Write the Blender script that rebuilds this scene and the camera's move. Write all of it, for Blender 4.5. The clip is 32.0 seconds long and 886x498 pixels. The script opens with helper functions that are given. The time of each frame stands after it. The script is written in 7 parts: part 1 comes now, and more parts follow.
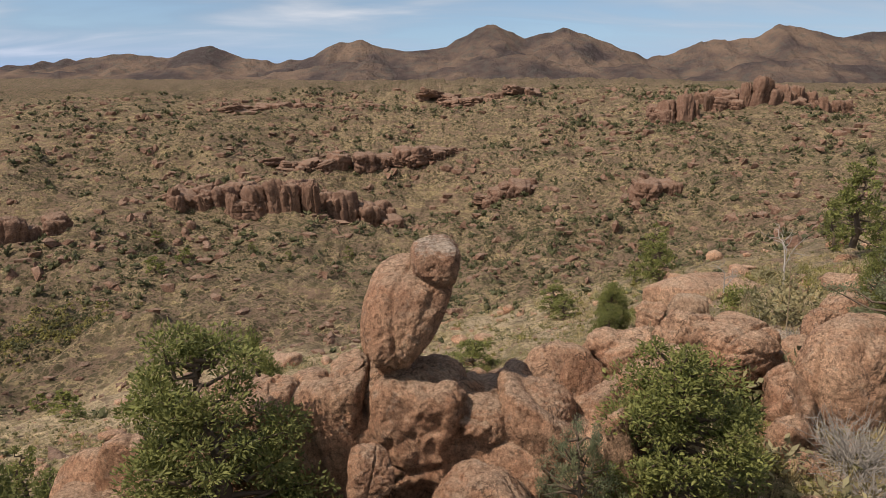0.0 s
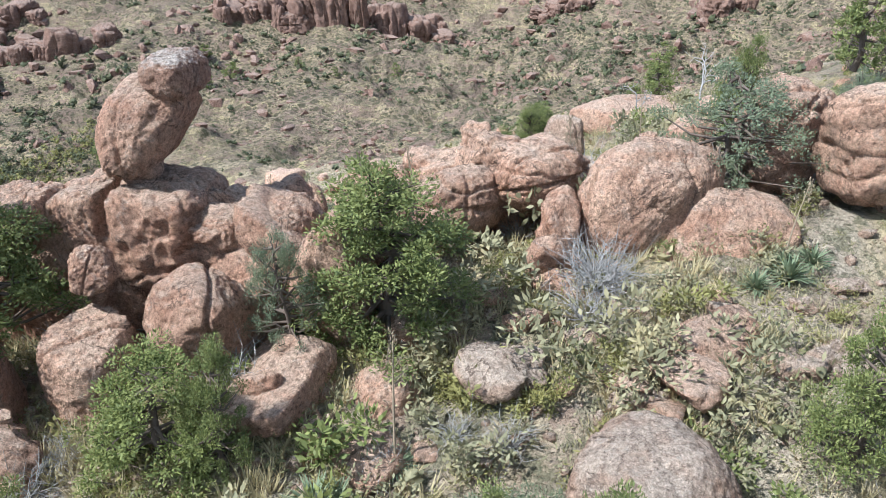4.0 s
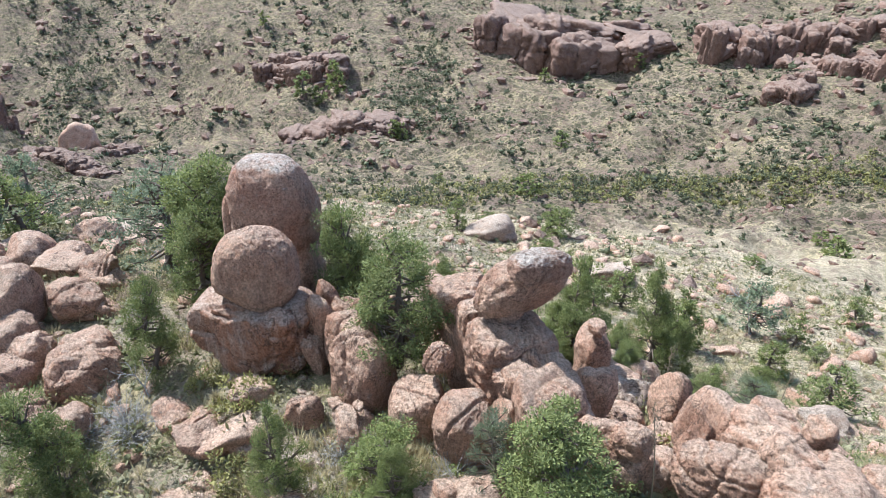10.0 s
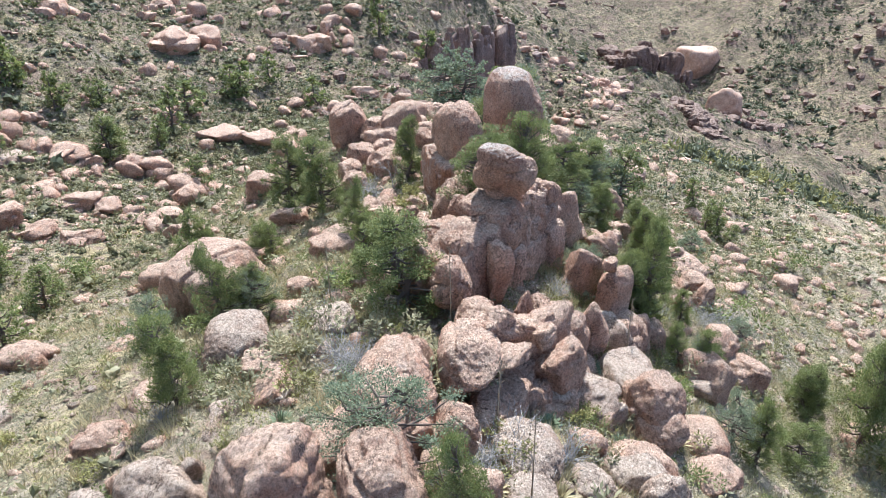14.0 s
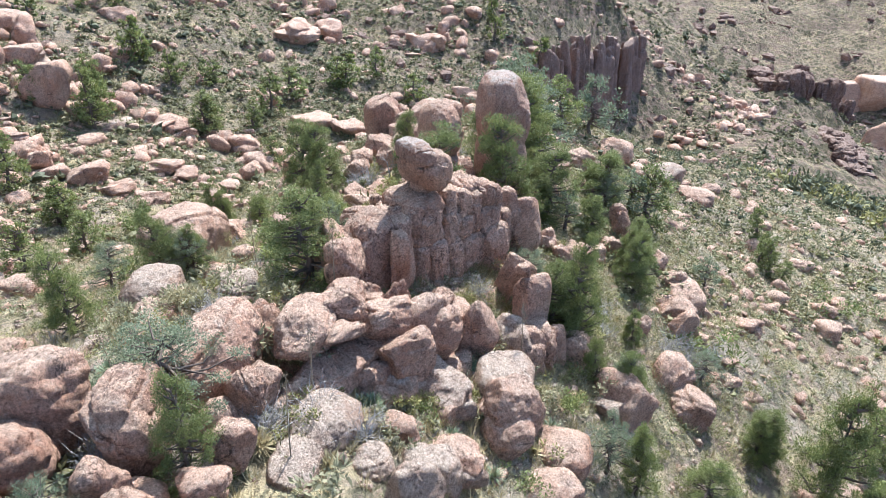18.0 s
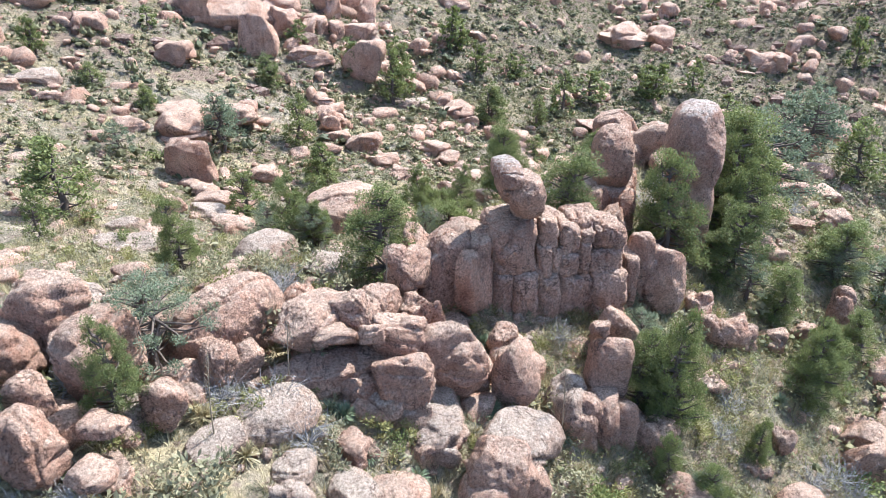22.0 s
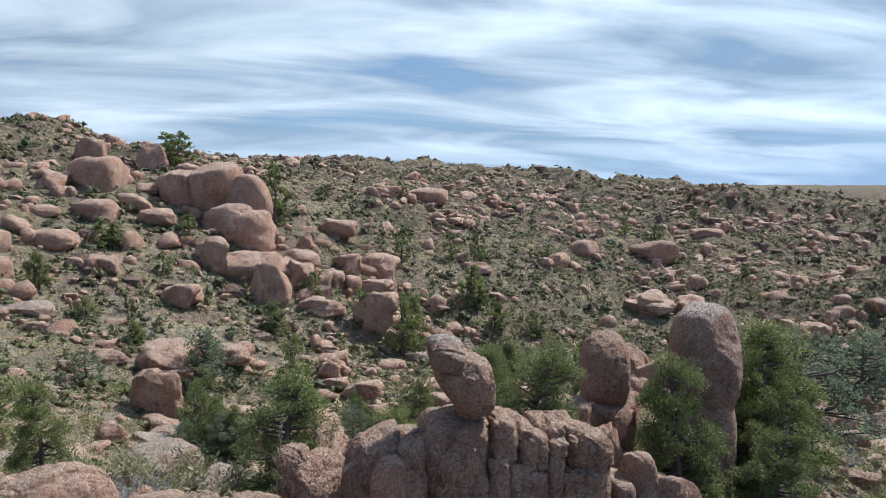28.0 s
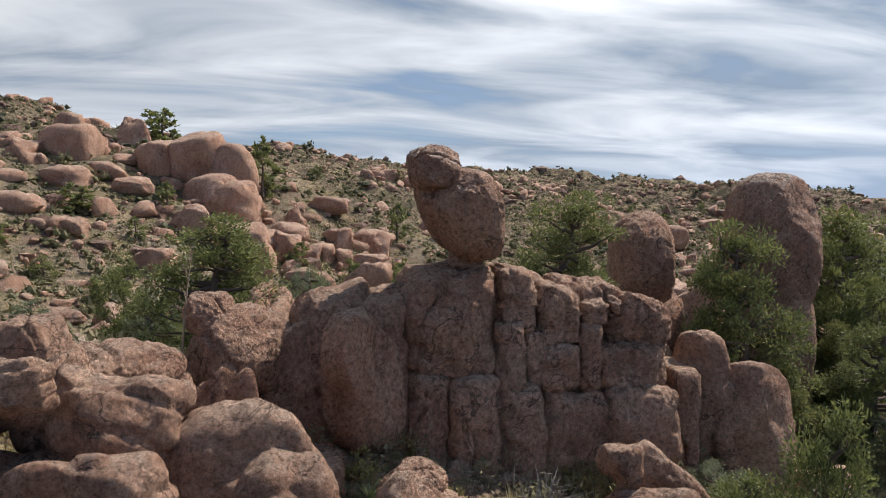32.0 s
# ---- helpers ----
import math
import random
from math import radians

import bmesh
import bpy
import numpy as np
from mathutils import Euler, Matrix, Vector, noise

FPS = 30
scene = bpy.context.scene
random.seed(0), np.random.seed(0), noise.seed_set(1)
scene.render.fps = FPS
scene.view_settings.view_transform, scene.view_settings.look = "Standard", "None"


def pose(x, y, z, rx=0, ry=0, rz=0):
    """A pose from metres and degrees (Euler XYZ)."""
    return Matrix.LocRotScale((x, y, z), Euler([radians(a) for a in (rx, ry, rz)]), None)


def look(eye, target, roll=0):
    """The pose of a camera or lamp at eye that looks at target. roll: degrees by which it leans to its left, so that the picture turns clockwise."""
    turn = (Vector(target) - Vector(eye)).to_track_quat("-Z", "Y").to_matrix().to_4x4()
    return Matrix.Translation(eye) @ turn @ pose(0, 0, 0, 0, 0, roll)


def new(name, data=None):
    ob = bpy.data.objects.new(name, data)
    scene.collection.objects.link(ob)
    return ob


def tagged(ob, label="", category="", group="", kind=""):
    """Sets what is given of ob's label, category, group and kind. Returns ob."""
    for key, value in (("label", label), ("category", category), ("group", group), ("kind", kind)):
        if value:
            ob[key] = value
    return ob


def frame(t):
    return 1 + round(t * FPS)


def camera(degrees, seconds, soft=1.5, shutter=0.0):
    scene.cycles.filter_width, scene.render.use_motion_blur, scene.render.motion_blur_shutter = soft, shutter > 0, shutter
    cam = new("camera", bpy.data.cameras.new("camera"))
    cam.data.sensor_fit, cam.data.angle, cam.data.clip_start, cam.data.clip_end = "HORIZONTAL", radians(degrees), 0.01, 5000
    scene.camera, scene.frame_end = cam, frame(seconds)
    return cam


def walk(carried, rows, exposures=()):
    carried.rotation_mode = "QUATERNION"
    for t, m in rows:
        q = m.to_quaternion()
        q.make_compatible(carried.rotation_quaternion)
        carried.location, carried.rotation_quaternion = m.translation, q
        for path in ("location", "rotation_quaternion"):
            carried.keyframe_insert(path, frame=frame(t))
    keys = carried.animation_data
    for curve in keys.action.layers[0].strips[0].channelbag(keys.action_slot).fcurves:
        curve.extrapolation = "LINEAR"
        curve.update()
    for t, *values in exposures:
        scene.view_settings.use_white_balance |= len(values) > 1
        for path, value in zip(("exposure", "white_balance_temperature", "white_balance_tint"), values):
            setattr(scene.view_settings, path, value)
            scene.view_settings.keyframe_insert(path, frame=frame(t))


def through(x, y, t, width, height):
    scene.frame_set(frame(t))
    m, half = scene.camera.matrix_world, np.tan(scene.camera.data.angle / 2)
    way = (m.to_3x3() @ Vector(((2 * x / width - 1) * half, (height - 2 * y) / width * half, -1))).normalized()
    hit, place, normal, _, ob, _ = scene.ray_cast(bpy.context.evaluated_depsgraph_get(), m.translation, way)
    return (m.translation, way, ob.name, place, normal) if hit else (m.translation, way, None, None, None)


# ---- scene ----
cam = camera(64.1, 32.0, soft=0.5)
# seconds, eye, target, roll
PATH = [
    (0, (1.075, -13.731, 5.531), (1.075, -11.791, 5.048), 0.3),
    (0.2, (1.077, -13.816, 5.545), (1.077, -11.924, 4.898), 0.1),
    (0.5, (1.081, -13.943, 5.565), (1.081, -12.119, 4.746), -0.0),
    (1, (1.092, -13.888, 5.593), (1.093, -12.13, 4.639), -0.3),
    (1.5, (1.134, -13.834, 5.575), (1.135, -12.076, 4.622), -0.2),
    (2, (1.515, -13.825, 5.55), (1.517, -12.067, 4.598), -0.2),
    (2.5, (2.456, -13.793, 5.506), (2.456, -12.033, 4.555), 0.0),
    (3, (3.913, -13.78, 5.478), (3.875, -12.021, 4.527), 0.1),
    (3.5, (5.816, -13.811, 5.47), (5.729, -12.054, 4.518), -0.1),
    (5.5, (11.674, -13.566, 7.42), (11.102, -11.901, 6.471), 0.7),
    (6, (12.407, -13.484, 8.577), (11.581, -11.929, 7.627), 0.7),
    (6.5, (12.973, -13.423, 9.477), (11.781, -12.129, 8.527), 0.5),
    (7, (13.108, -13.375, 10.152), (11.717, -12.297, 9.201), 0.2),
    (7.5, (13.085, -13.376, 10.661), (11.601, -12.429, 9.712), 0.0),
    (8, (13.126, -13.261, 10.971), (11.61, -12.361, 10.027), -0.3),
    (8.5, (13.456, -12.76, 11.22), (11.909, -11.911, 10.278), -0.3),
    (9, (14.046, -11.885, 11.458), (12.478, -11.073, 10.516), -0.3),
    (9.5, (14.823, -10.66, 11.571), (13.228, -9.903, 10.631), -0.3),
    (10, (15.767, -9.098, 11.579), (14.141, -8.411, 10.64), -0.3),
    (10.5, (16.852, -7.243, 11.593), (15.195, -6.636, 10.652), -0.3),
    (11, (18.03, -5.097, 11.594), (16.328, -4.636, 10.651), -0.3),
    (11.5, (19.256, -2.761, 11.609), (17.517, -2.471, 10.665), -0.1),
    (12, (20.423, -0.15, 11.633), (18.664, -0.081, 10.684), -0.0),
    (12.5, (21.6, 2.644, 11.758), (19.851, 2.477, 10.803), 0.1),
    (13, (22.747, 5.706, 11.888), (21.041, 5.294, 10.929), -0.0),
    (13.5, (23.46, 8.883, 11.976), (21.846, 8.2, 11.012), -0.1),
    (14, (23.703, 12.132, 12.024), (22.233, 11.183, 11.055), -0.3),
    (14.5, (23.627, 15.405, 12.048), (22.256, 14.316, 11.081), 0.0),
    (15, (23.441, 17.911, 12.107), (22.066, 16.826, 11.142), 0.3),
    (15.5, (23.147, 19.675, 12.184), (21.769, 18.596, 11.216), 0.3),
    (17.5, (19.398, 20.473, 12.058), (18.123, 19.267, 11.101), 0.4),
    (18, (18.759, 20.206, 12.02), (17.538, 18.943, 11.063), 0.5),
    (18.5, (18.495, 20.189, 11.989), (17.363, 18.85, 11.029), 0.3),
    (19, (17.937, 20.587, 11.961), (16.916, 19.161, 11.0), 0.2),
    (19.5, (17.065, 21.303, 11.94), (16.157, 19.803, 10.978), 0.0),
    (20, (15.831, 22.257, 11.911), (15.033, 20.695, 10.95), -0.1),
    (20.5, (14.32, 23.219, 11.913), (13.624, 21.609, 10.952), -0.2),
    (21, (12.639, 23.763, 11.93), (12.037, 22.114, 10.97), -0.2),
    (21.5, (10.829, 23.813, 11.978), (10.322, 22.133, 11.019), -0.3),
    (22, (8.998, 23.351, 11.944), (8.587, 21.644, 10.987), -0.3),
    (22.5, (7.235, 22.425, 11.943), (6.917, 20.697, 10.987), -0.4),
    (23, (5.735, 21.251, 12.019), (5.426, 19.52, 11.066), -0.3),
    (23.5, (4.864, 20.432, 12.021), (4.549, 18.701, 11.071), -0.1),
    (24, (4.516, 20.017, 11.833), (4.198, 18.284, 10.887), 0.0),
    (24.5, (4.451, 19.916, 11.351), (4.132, 18.183, 10.405), 0.1),
    (26.5, (4.515, 20.017, 8.783), (4.194, 18.213, 7.981), -0.0),
    (27, (4.482, 20.03, 8.166), (4.153, 18.147, 7.577), -0.0),
    (27.5, (4.471, 20.016, 7.524), (4.135, 18.082, 7.14), 0.1),
    (28, (4.455, 20.026, 6.88), (4.116, 18.065, 6.684), 0.2),
    (28.5, (4.408, 19.859, 6.262), (4.069, 17.894, 6.115), 0.3),
    (29, (4.293, 19.349, 5.59), (3.955, 17.383, 5.44), 0.2),
    (29.5, (4.136, 18.548, 4.863), (3.798, 16.582, 4.71), 0.1),
    (30, (3.927, 17.552, 4.136), (3.589, 15.587, 3.98), 0.1),
    (30.5, (3.69, 16.392, 3.368), (3.353, 14.427, 3.213), 0.1),
    (31, (3.477, 15.366, 2.586), (3.139, 13.401, 2.431), 0.0),
    (31.5, (3.287, 14.634, 1.835), (2.948, 12.669, 1.681), 0.0),
    (32, (3.184, 14.433, 1.344), (2.845, 12.468, 1.188), 0.1),
]
walk(cam, [(t, look(eye, target, roll)) for t, eye, target, roll in PATH], [(0, 0.06, 8150, 16), (1.2, 1.16, 5850, 7), (6, 1.14, 5650, 6), (9, 1.26, 5650, 6), (15, 1.49, 5750, 8), (24, 1.57, 5650, 9), (27.2, 1.34, 5700, 6), (28.2, 0.32, 6000, 6), (29.5, 0.14, 6600, 12), (32, 0.36, 6900, 14)])

# ---- world and light ----
SUN_DIR = Vector((-0.88, -0.47, 0.0)).normalized()
SUN_EL = radians(53)
world = bpy.data.worlds.new("world")
scene.world = world
world.use_nodes = True
wt = world.node_tree
wt.nodes.clear()


def wnode(kind, **values):
    n = wt.nodes.new(kind)
    for k, v in values.items():
        n.inputs[k].default_value = v
    return n


def wmath(op, a, b):
    n = wt.nodes.new("ShaderNodeMath")
    n.operation = op
    for i, v in enumerate((a, b)):
        if isinstance(v, (int, float)):
            n.inputs[i].default_value = v
        else:
            wt.links.new(v, n.inputs[i])
    return n.outputs[0]


sky = wt.nodes.new("ShaderNodeTexSky")
sky.sky_type = "NISHITA"
sky.sun_disc = False
sky.sun_elevation = SUN_EL
sky.sun_rotation = math.atan2(SUN_DIR.x, SUN_DIR.y)
sky.altitude = 1200
sky.dust_density = 0.1
place_w = wt.nodes.new("ShaderNodeTexCoord")
split_w = wt.nodes.new("ShaderNodeSeparateXYZ")
wt.links.new(place_w.outputs["Generated"], split_w.inputs[0])
rise = wmath("ADD", wmath("MAXIMUM", split_w.outputs[2], 0.0), 0.16)
flat_w = wt.nodes.new("ShaderNodeCombineXYZ")
wt.links.new(wmath("DIVIDE", split_w.outputs[0], rise), flat_w.inputs[0])
wt.links.new(wmath("DIVIDE", split_w.outputs[1], rise), flat_w.inputs[1])
stretch = wt.nodes.new("ShaderNodeMapping")
stretch.inputs["Scale"].default_value = (0.55, 1.1, 1.0)
stretch.inputs["Rotation"].default_value = (0, 0, radians(-12))
wt.links.new(flat_w.outputs[0], stretch.inputs[0])
cloud_a = wnode("ShaderNodeTexNoise", Scale=1.25, Detail=6.0, Roughness=0.5, Distortion=0.6)
wt.links.new(stretch.outputs[0], cloud_a.inputs["Vector"])
cloud_b = wnode("ShaderNodeTexNoise", Scale=0.35, Detail=4.0, Roughness=0.5)
wt.links.new(stretch.outputs[0], cloud_b.inputs["Vector"])
# the cover grows thicker towards the sun's side of the sky
cover = wmath("ADD", wmath("SUBTRACT", wmath("MULTIPLY", split_w.outputs[1], -0.17), -0.01), wmath("MULTIPLY", cloud_b.outputs[0], 0.6))
dense = wmath("ADD", wmath("MULTIPLY", cloud_a.outputs[0], 0.7), cover)
amount = wt.nodes.new("ShaderNodeValToRGB")
amount.color_ramp.elements[0].position = 0.40
amount.color_ramp.elements[1].position = 0.74
wt.links.new(dense, amount.inputs[0])
tone = wt.nodes.new("ShaderNodeValToRGB")
tone.color_ramp.elements[0].position = 0.38
tone.color_ramp.elements[0].color = (0.215, 0.295, 0.40, 1)
tone.color_ramp.elements[1].position = 0.68
tone.color_ramp.elements[1].color = (0.84, 0.92, 1.0, 1)
wt.links.new(cloud_a.outputs[0], tone.inputs[0])
sky_gain = wt.nodes.new("ShaderNodeMix")
sky_gain.data_type = "RGBA"
sky_gain.blend_type = "MULTIPLY"
sky_gain.inputs["Factor"].default_value = 1.0
wt.links.new(sky.outputs[0], sky_gain.inputs["A"])
sky_gain.inputs["B"].default_value = (0.075, 0.098, 0.125, 1)
blend_w = wt.nodes.new("ShaderNodeMix")
blend_w.data_type = "RGBA"
wt.links.new(amount.outputs[0], blend_w.inputs["Factor"])
wt.links.new(sky_gain.outputs["Result"], blend_w.inputs["A"])
# the clouds are brighter towards the sun
glow_w = wmath("SUBTRACT", 1.0, wmath("MULTIPLY", split_w.outputs[0], 0.34))
lit_w = wt.nodes.new("ShaderNodeVectorMath")
lit_w.operation = "SCALE"
wt.links.new(tone.outputs[0], lit_w.inputs[0])
wt.links.new(glow_w, lit_w.inputs["Scale"])
wt.links.new(lit_w.outputs[0], blend_w.inputs["B"])
# pale blue haze low over the horizon
low_w = wmath("MULTIPLY", wmath("POWER", wmath("SUBTRACT", 1.0, wmath("MINIMUM", wmath("MAXIMUM", split_w.outputs[2], 0.0), 1.0)), 14.0), 0.75)
haze_w = wt.nodes.new("ShaderNodeMix")
haze_w.data_type = "RGBA"
wt.links.new(low_w, haze_w.inputs["Factor"])
wt.links.new(blend_w.outputs["Result"], haze_w.inputs["A"])
# bluer away from the sun
tone_h = wt.nodes.new("ShaderNodeMix")
tone_h.data_type = "RGBA"
wt.links.new(wmath("ADD", wmath("MULTIPLY", split_w.outputs[1], 0.5), 0.5), tone_h.inputs["Factor"])
tone_h.inputs["A"].default_value = (0.36, 0.47, 0.62, 1)
tone_h.inputs["B"].default_value = (0.20, 0.47, 1.05, 1)
wt.links.new(tone_h.outputs["Result"], haze_w.inputs["B"])
back_w = wnode("ShaderNodeBackground", Strength=0.87)
wt.links.new(haze_w.outputs["Result"], back_w.inputs[0])
out_w = wt.nodes.new("ShaderNodeOutputWorld")
wt.links.new(back_w.outputs[0], out_w.inputs[0])

sun_data = bpy.data.lights.new("sun", "SUN")
sun_data.energy = 4.25
sun_data.angle = radians(0.6)
sun_data.color = (1.0, 0.95, 0.885)
sun = new("sun", sun_data)
sun_to = Vector((SUN_DIR.x * math.cos(SUN_EL), SUN_DIR.y * math.cos(SUN_EL), math.sin(SUN_EL)))
sun.matrix_world = look(sun_to * 300, (0, 0, 0))


# ---- materials ----
class Mat:
    """A node material with short calls."""

    def __init__(self, name):
        self.m = bpy.data.materials.new(name)
        self.m.use_nodes = True
        self.t = self.m.node_tree
        self.b = self.t.nodes["Principled BSDF"]
        self.co = self.t.nodes.new("ShaderNodeTexCoord")
        self.geo = self.t.nodes.new("ShaderNodeNewGeometry")
        self.info = self.t.nodes.new("ShaderNodeObjectInfo")

    def put(self, socket, value):
        if isinstance(value, (int, float, tuple)):
            socket.default_value = value
        else:
            self.t.links.new(value, socket)

    def noise(self, scale, detail=4.0, rough=0.5, where=None, distort=0.0):
        n = self.t.nodes.new("ShaderNodeTexNoise")
        n.inputs["Scale"].default_value, n.inputs["Detail"].default_value = scale, detail
        n.inputs["Roughness"].default_value, n.inputs["Distortion"].default_value = rough, distort
        self.t.links.new(where or self.geo.outputs["Position"], n.inputs["Vector"])
        return n.outputs[0]

    def cells(self, scale, where=None, feature="F1"):
        n = self.t.nodes.new("ShaderNodeTexVoronoi")
        n.feature = feature
        n.inputs["Scale"].default_value = scale
        self.t.links.new(where or self.geo.outputs["Position"], n.inputs["Vector"])
        return n.outputs["Distance"]

    def math(self, op, a, b=0.0):
        n = self.t.nodes.new("ShaderNodeMath")
        n.operation = op
        self.put(n.inputs[0], a)
        self.put(n.inputs[1], b)
        return n.outputs[0]

    def ramp(self, value, *stops):
        n = self.t.nodes.new("ShaderNodeValToRGB")
        e = n.color_ramp.elements
        while len(e) < len(stops):
            e.new(0.5)
        for i, (p, c) in enumerate(stops):
            e[i].position = p
            e[i].color = (*c, 1) if isinstance(c, tuple) else (c, c, c, 1)
        self.put(n.inputs[0], value)
        return n.outputs[0]

    def mix(self, f, a, b, kind="MIX"):
        n = self.t.nodes.new("ShaderNodeMix")
        n.data_type = "RGBA"
        n.blend_type = kind
        self.put(n.inputs["Factor"], f)
        self.put(n.inputs["A"], (*a, 1) if isinstance(a, tuple) else a)
        self.put(n.inputs["B"], (*b, 1) if isinstance(b, tuple) else b)
        return n.outputs["Result"]

    def bump(self, height, strength=0.5, distance=0.05, normal=None):
        n = self.t.nodes.new("ShaderNodeBump")
        n.inputs["Strength"].default_value, n.inputs["Distance"].default_value = strength, distance
        self.put(n.inputs["Height"], height)
        if normal is not None:
            self.t.links.new(normal, n.inputs["Normal"])
        return n.outputs[0]

    def done(self, colour, rough=0.9, normal=None, spec=0.25):
        self.put(self.b.inputs["Base Color"], (*colour, 1) if isinstance(colour, tuple) else colour)
        self.put(self.b.inputs["Roughness"], rough)
        self.b.inputs["Specular IOR Level"].default_value = spec
        if normal is not None:
            self.t.links.new(normal, self.b.inputs["Normal"])
        return self.m


def rock_material(name, low, high, cap, cap_amount, fine=1.0, streaks=0.0):
    m = Mat(name)
    big = m.noise(0.55, 4, 0.55)
    mid = m.noise(3.2, 5, 0.62, distort=0.4)
    tint = m.mix(m.ramp(m.math("ADD", m.math("MULTIPLY", big, 0.6), m.math("MULTIPLY", mid, 0.4)), (0.38, 0.0), (0.60, 1.0)), low, high)
    tint = m.mix(m.math("MULTIPLY", m.info.outputs["Random"], 0.3), tint, (0.30, 0.18, 0.13))
    # dark varnish in blotches and in streaks that run down the face
    streak = m.t.nodes.new("ShaderNodeMapping")
    streak.inputs["Scale"].default_value = (1.8, 1.8, 0.28)
    m.t.links.new(m.geo.outputs["Position"], streak.inputs[0])
    dark = m.ramp(m.noise(1.3, 5, 0.65, where=streak.outputs[0]), (0.53, 0.0), (0.70, 0.5))
    tint = m.mix(dark, tint, (0.16, 0.10, 0.082))
    if streaks:
        pale = m.ramp(m.noise(2.1, 5, 0.6, where=streak.outputs[0]), (0.50, 0.0), (0.62, streaks))
        tint = m.mix(pale, tint, (0.60, 0.47, 0.39))
        rust = m.ramp(m.noise(1.0, 4, 0.6, where=streak.outputs[0], distort=0.3), (0.44, streaks), (0.56, 0.0))
        tint = m.mix(rust, tint, (0.40, 0.19, 0.11))
    # pale crust and grey lichen on faces turned up
    nz = m.t.nodes.new("ShaderNodeSeparateXYZ")
    m.t.links.new(m.geo.outputs["Normal"], nz.inputs[0])
    up = m.ramp(m.math("ADD", m.math("MULTIPLY", nz.outputs[2], 0.5), m.math("MULTIPLY", m.noise(1.9, 6, 0.68), 0.75)), (0.66, 0.0), (0.88, 1.0))
    tint = m.mix(m.math("MULTIPLY", up, cap_amount), tint, cap)
    lichen = m.ramp(m.noise(4.2 * fine, 6, 0.7, distort=0.5), (0.57, 0.0), (0.63, 0.3))
    tint = m.mix(lichen, tint, (0.40, 0.37, 0.34))
    # pebbles, grit and pits of the coarse tuff
    grit = m.noise(11.0 * fine, 8, 0.74)
    tint = m.mix(0.95, tint, m.ramp(grit, (0.36, (0.45, 0.40, 0.37)), (0.47, (0.93, 0.90, 0.88)), (0.60, (1.30, 1.29, 1.27))), "MULTIPLY")
    speck = m.noise(34.0 * fine, 4, 0.8)
    tint = m.mix(0.65, tint, m.ramp(speck, (0.36, (0.55, 0.53, 0.52)), (0.5, (1.0, 1.0, 1.0)), (0.64, (1.35, 1.34, 1.32))), "MULTIPLY")
    pits = m.cells(5.2 * fine)
    hollow = m.math("MULTIPLY", m.ramp(pits, (0.10, 0.4), (0.2, 0.0)), m.ramp(m.noise(2.3 * fine, 4, 0.6), (0.42, 0.0), (0.56, 1.0)))
    tint = m.mix(hollow, tint, (0.13, 0.08, 0.065))
    # hairline joints, drawn as thin dark lines
    line = m.math("ABSOLUTE", m.math("SUBTRACT", m.noise(0.9 * fine, 7, 0.6, distort=0.6), 0.5), 0.0)
    joint = m.math("MULTIPLY", m.ramp(line, (0.004, 1.0), (0.014, 0.0)), m.ramp(m.noise(0.7 * fine, 3, 0.5), (0.42, 0.0), (0.58, 0.8)))
    tint = m.mix(joint, tint, (0.10, 0.065, 0.05))
    h = m.math("ADD", m.math("ADD", m.math("MULTIPLY", grit, 0.7), m.math("MULTIPLY", speck, 0.25)), m.math("MULTIPLY", m.ramp(pits, (0.0, 0.0), (0.30, 1.0)), 0.35))
    lumps = m.bump(m.noise(1.7, 9, 0.68), 0.8, 0.28)
    knobs = m.bump(m.noise(7.5 * fine, 7, 0.72), 1.0, 0.16 / max(fine, 0.3), lumps)
    return m.done(tint, 0.92, m.bump(h, 1.0, 0.15, knobs))


ROCK = rock_material("weathered_rock", (0.455, 0.25, 0.17), (0.625, 0.42, 0.31), (0.56, 0.465, 0.38), 0.45)
ROCK_PALE = rock_material("pale_rock", (0.40, 0.27, 0.20), (0.51, 0.385, 0.30), (0.52, 0.445, 0.375), 0.65)
ROCK_GREY = rock_material("lichened_rock", (0.41, 0.225, 0.158), (0.54, 0.37, 0.285), (0.54, 0.495, 0.45), 0.8)
ROCK_STREAKED = rock_material("streaked_rock", (0.375, 0.20, 0.135), (0.55, 0.36, 0.27), (0.58, 0.49, 0.42), 0.5, 1.0, 0.75)
ROCK_RED = rock_material("cliff_rock", (0.135, 0.082, 0.068), (0.24, 0.155, 0.125), (0.26, 0.21, 0.175), 0.5, 0.22)
# crag rock in a darker tone that includes the shade on its faces
ROCK_SHADED = rock_material("shaded_crag_rock", (0.17, 0.115, 0.10), (0.30, 0.20, 0.165), (0.33, 0.28, 0.245), 0.6, 0.5)


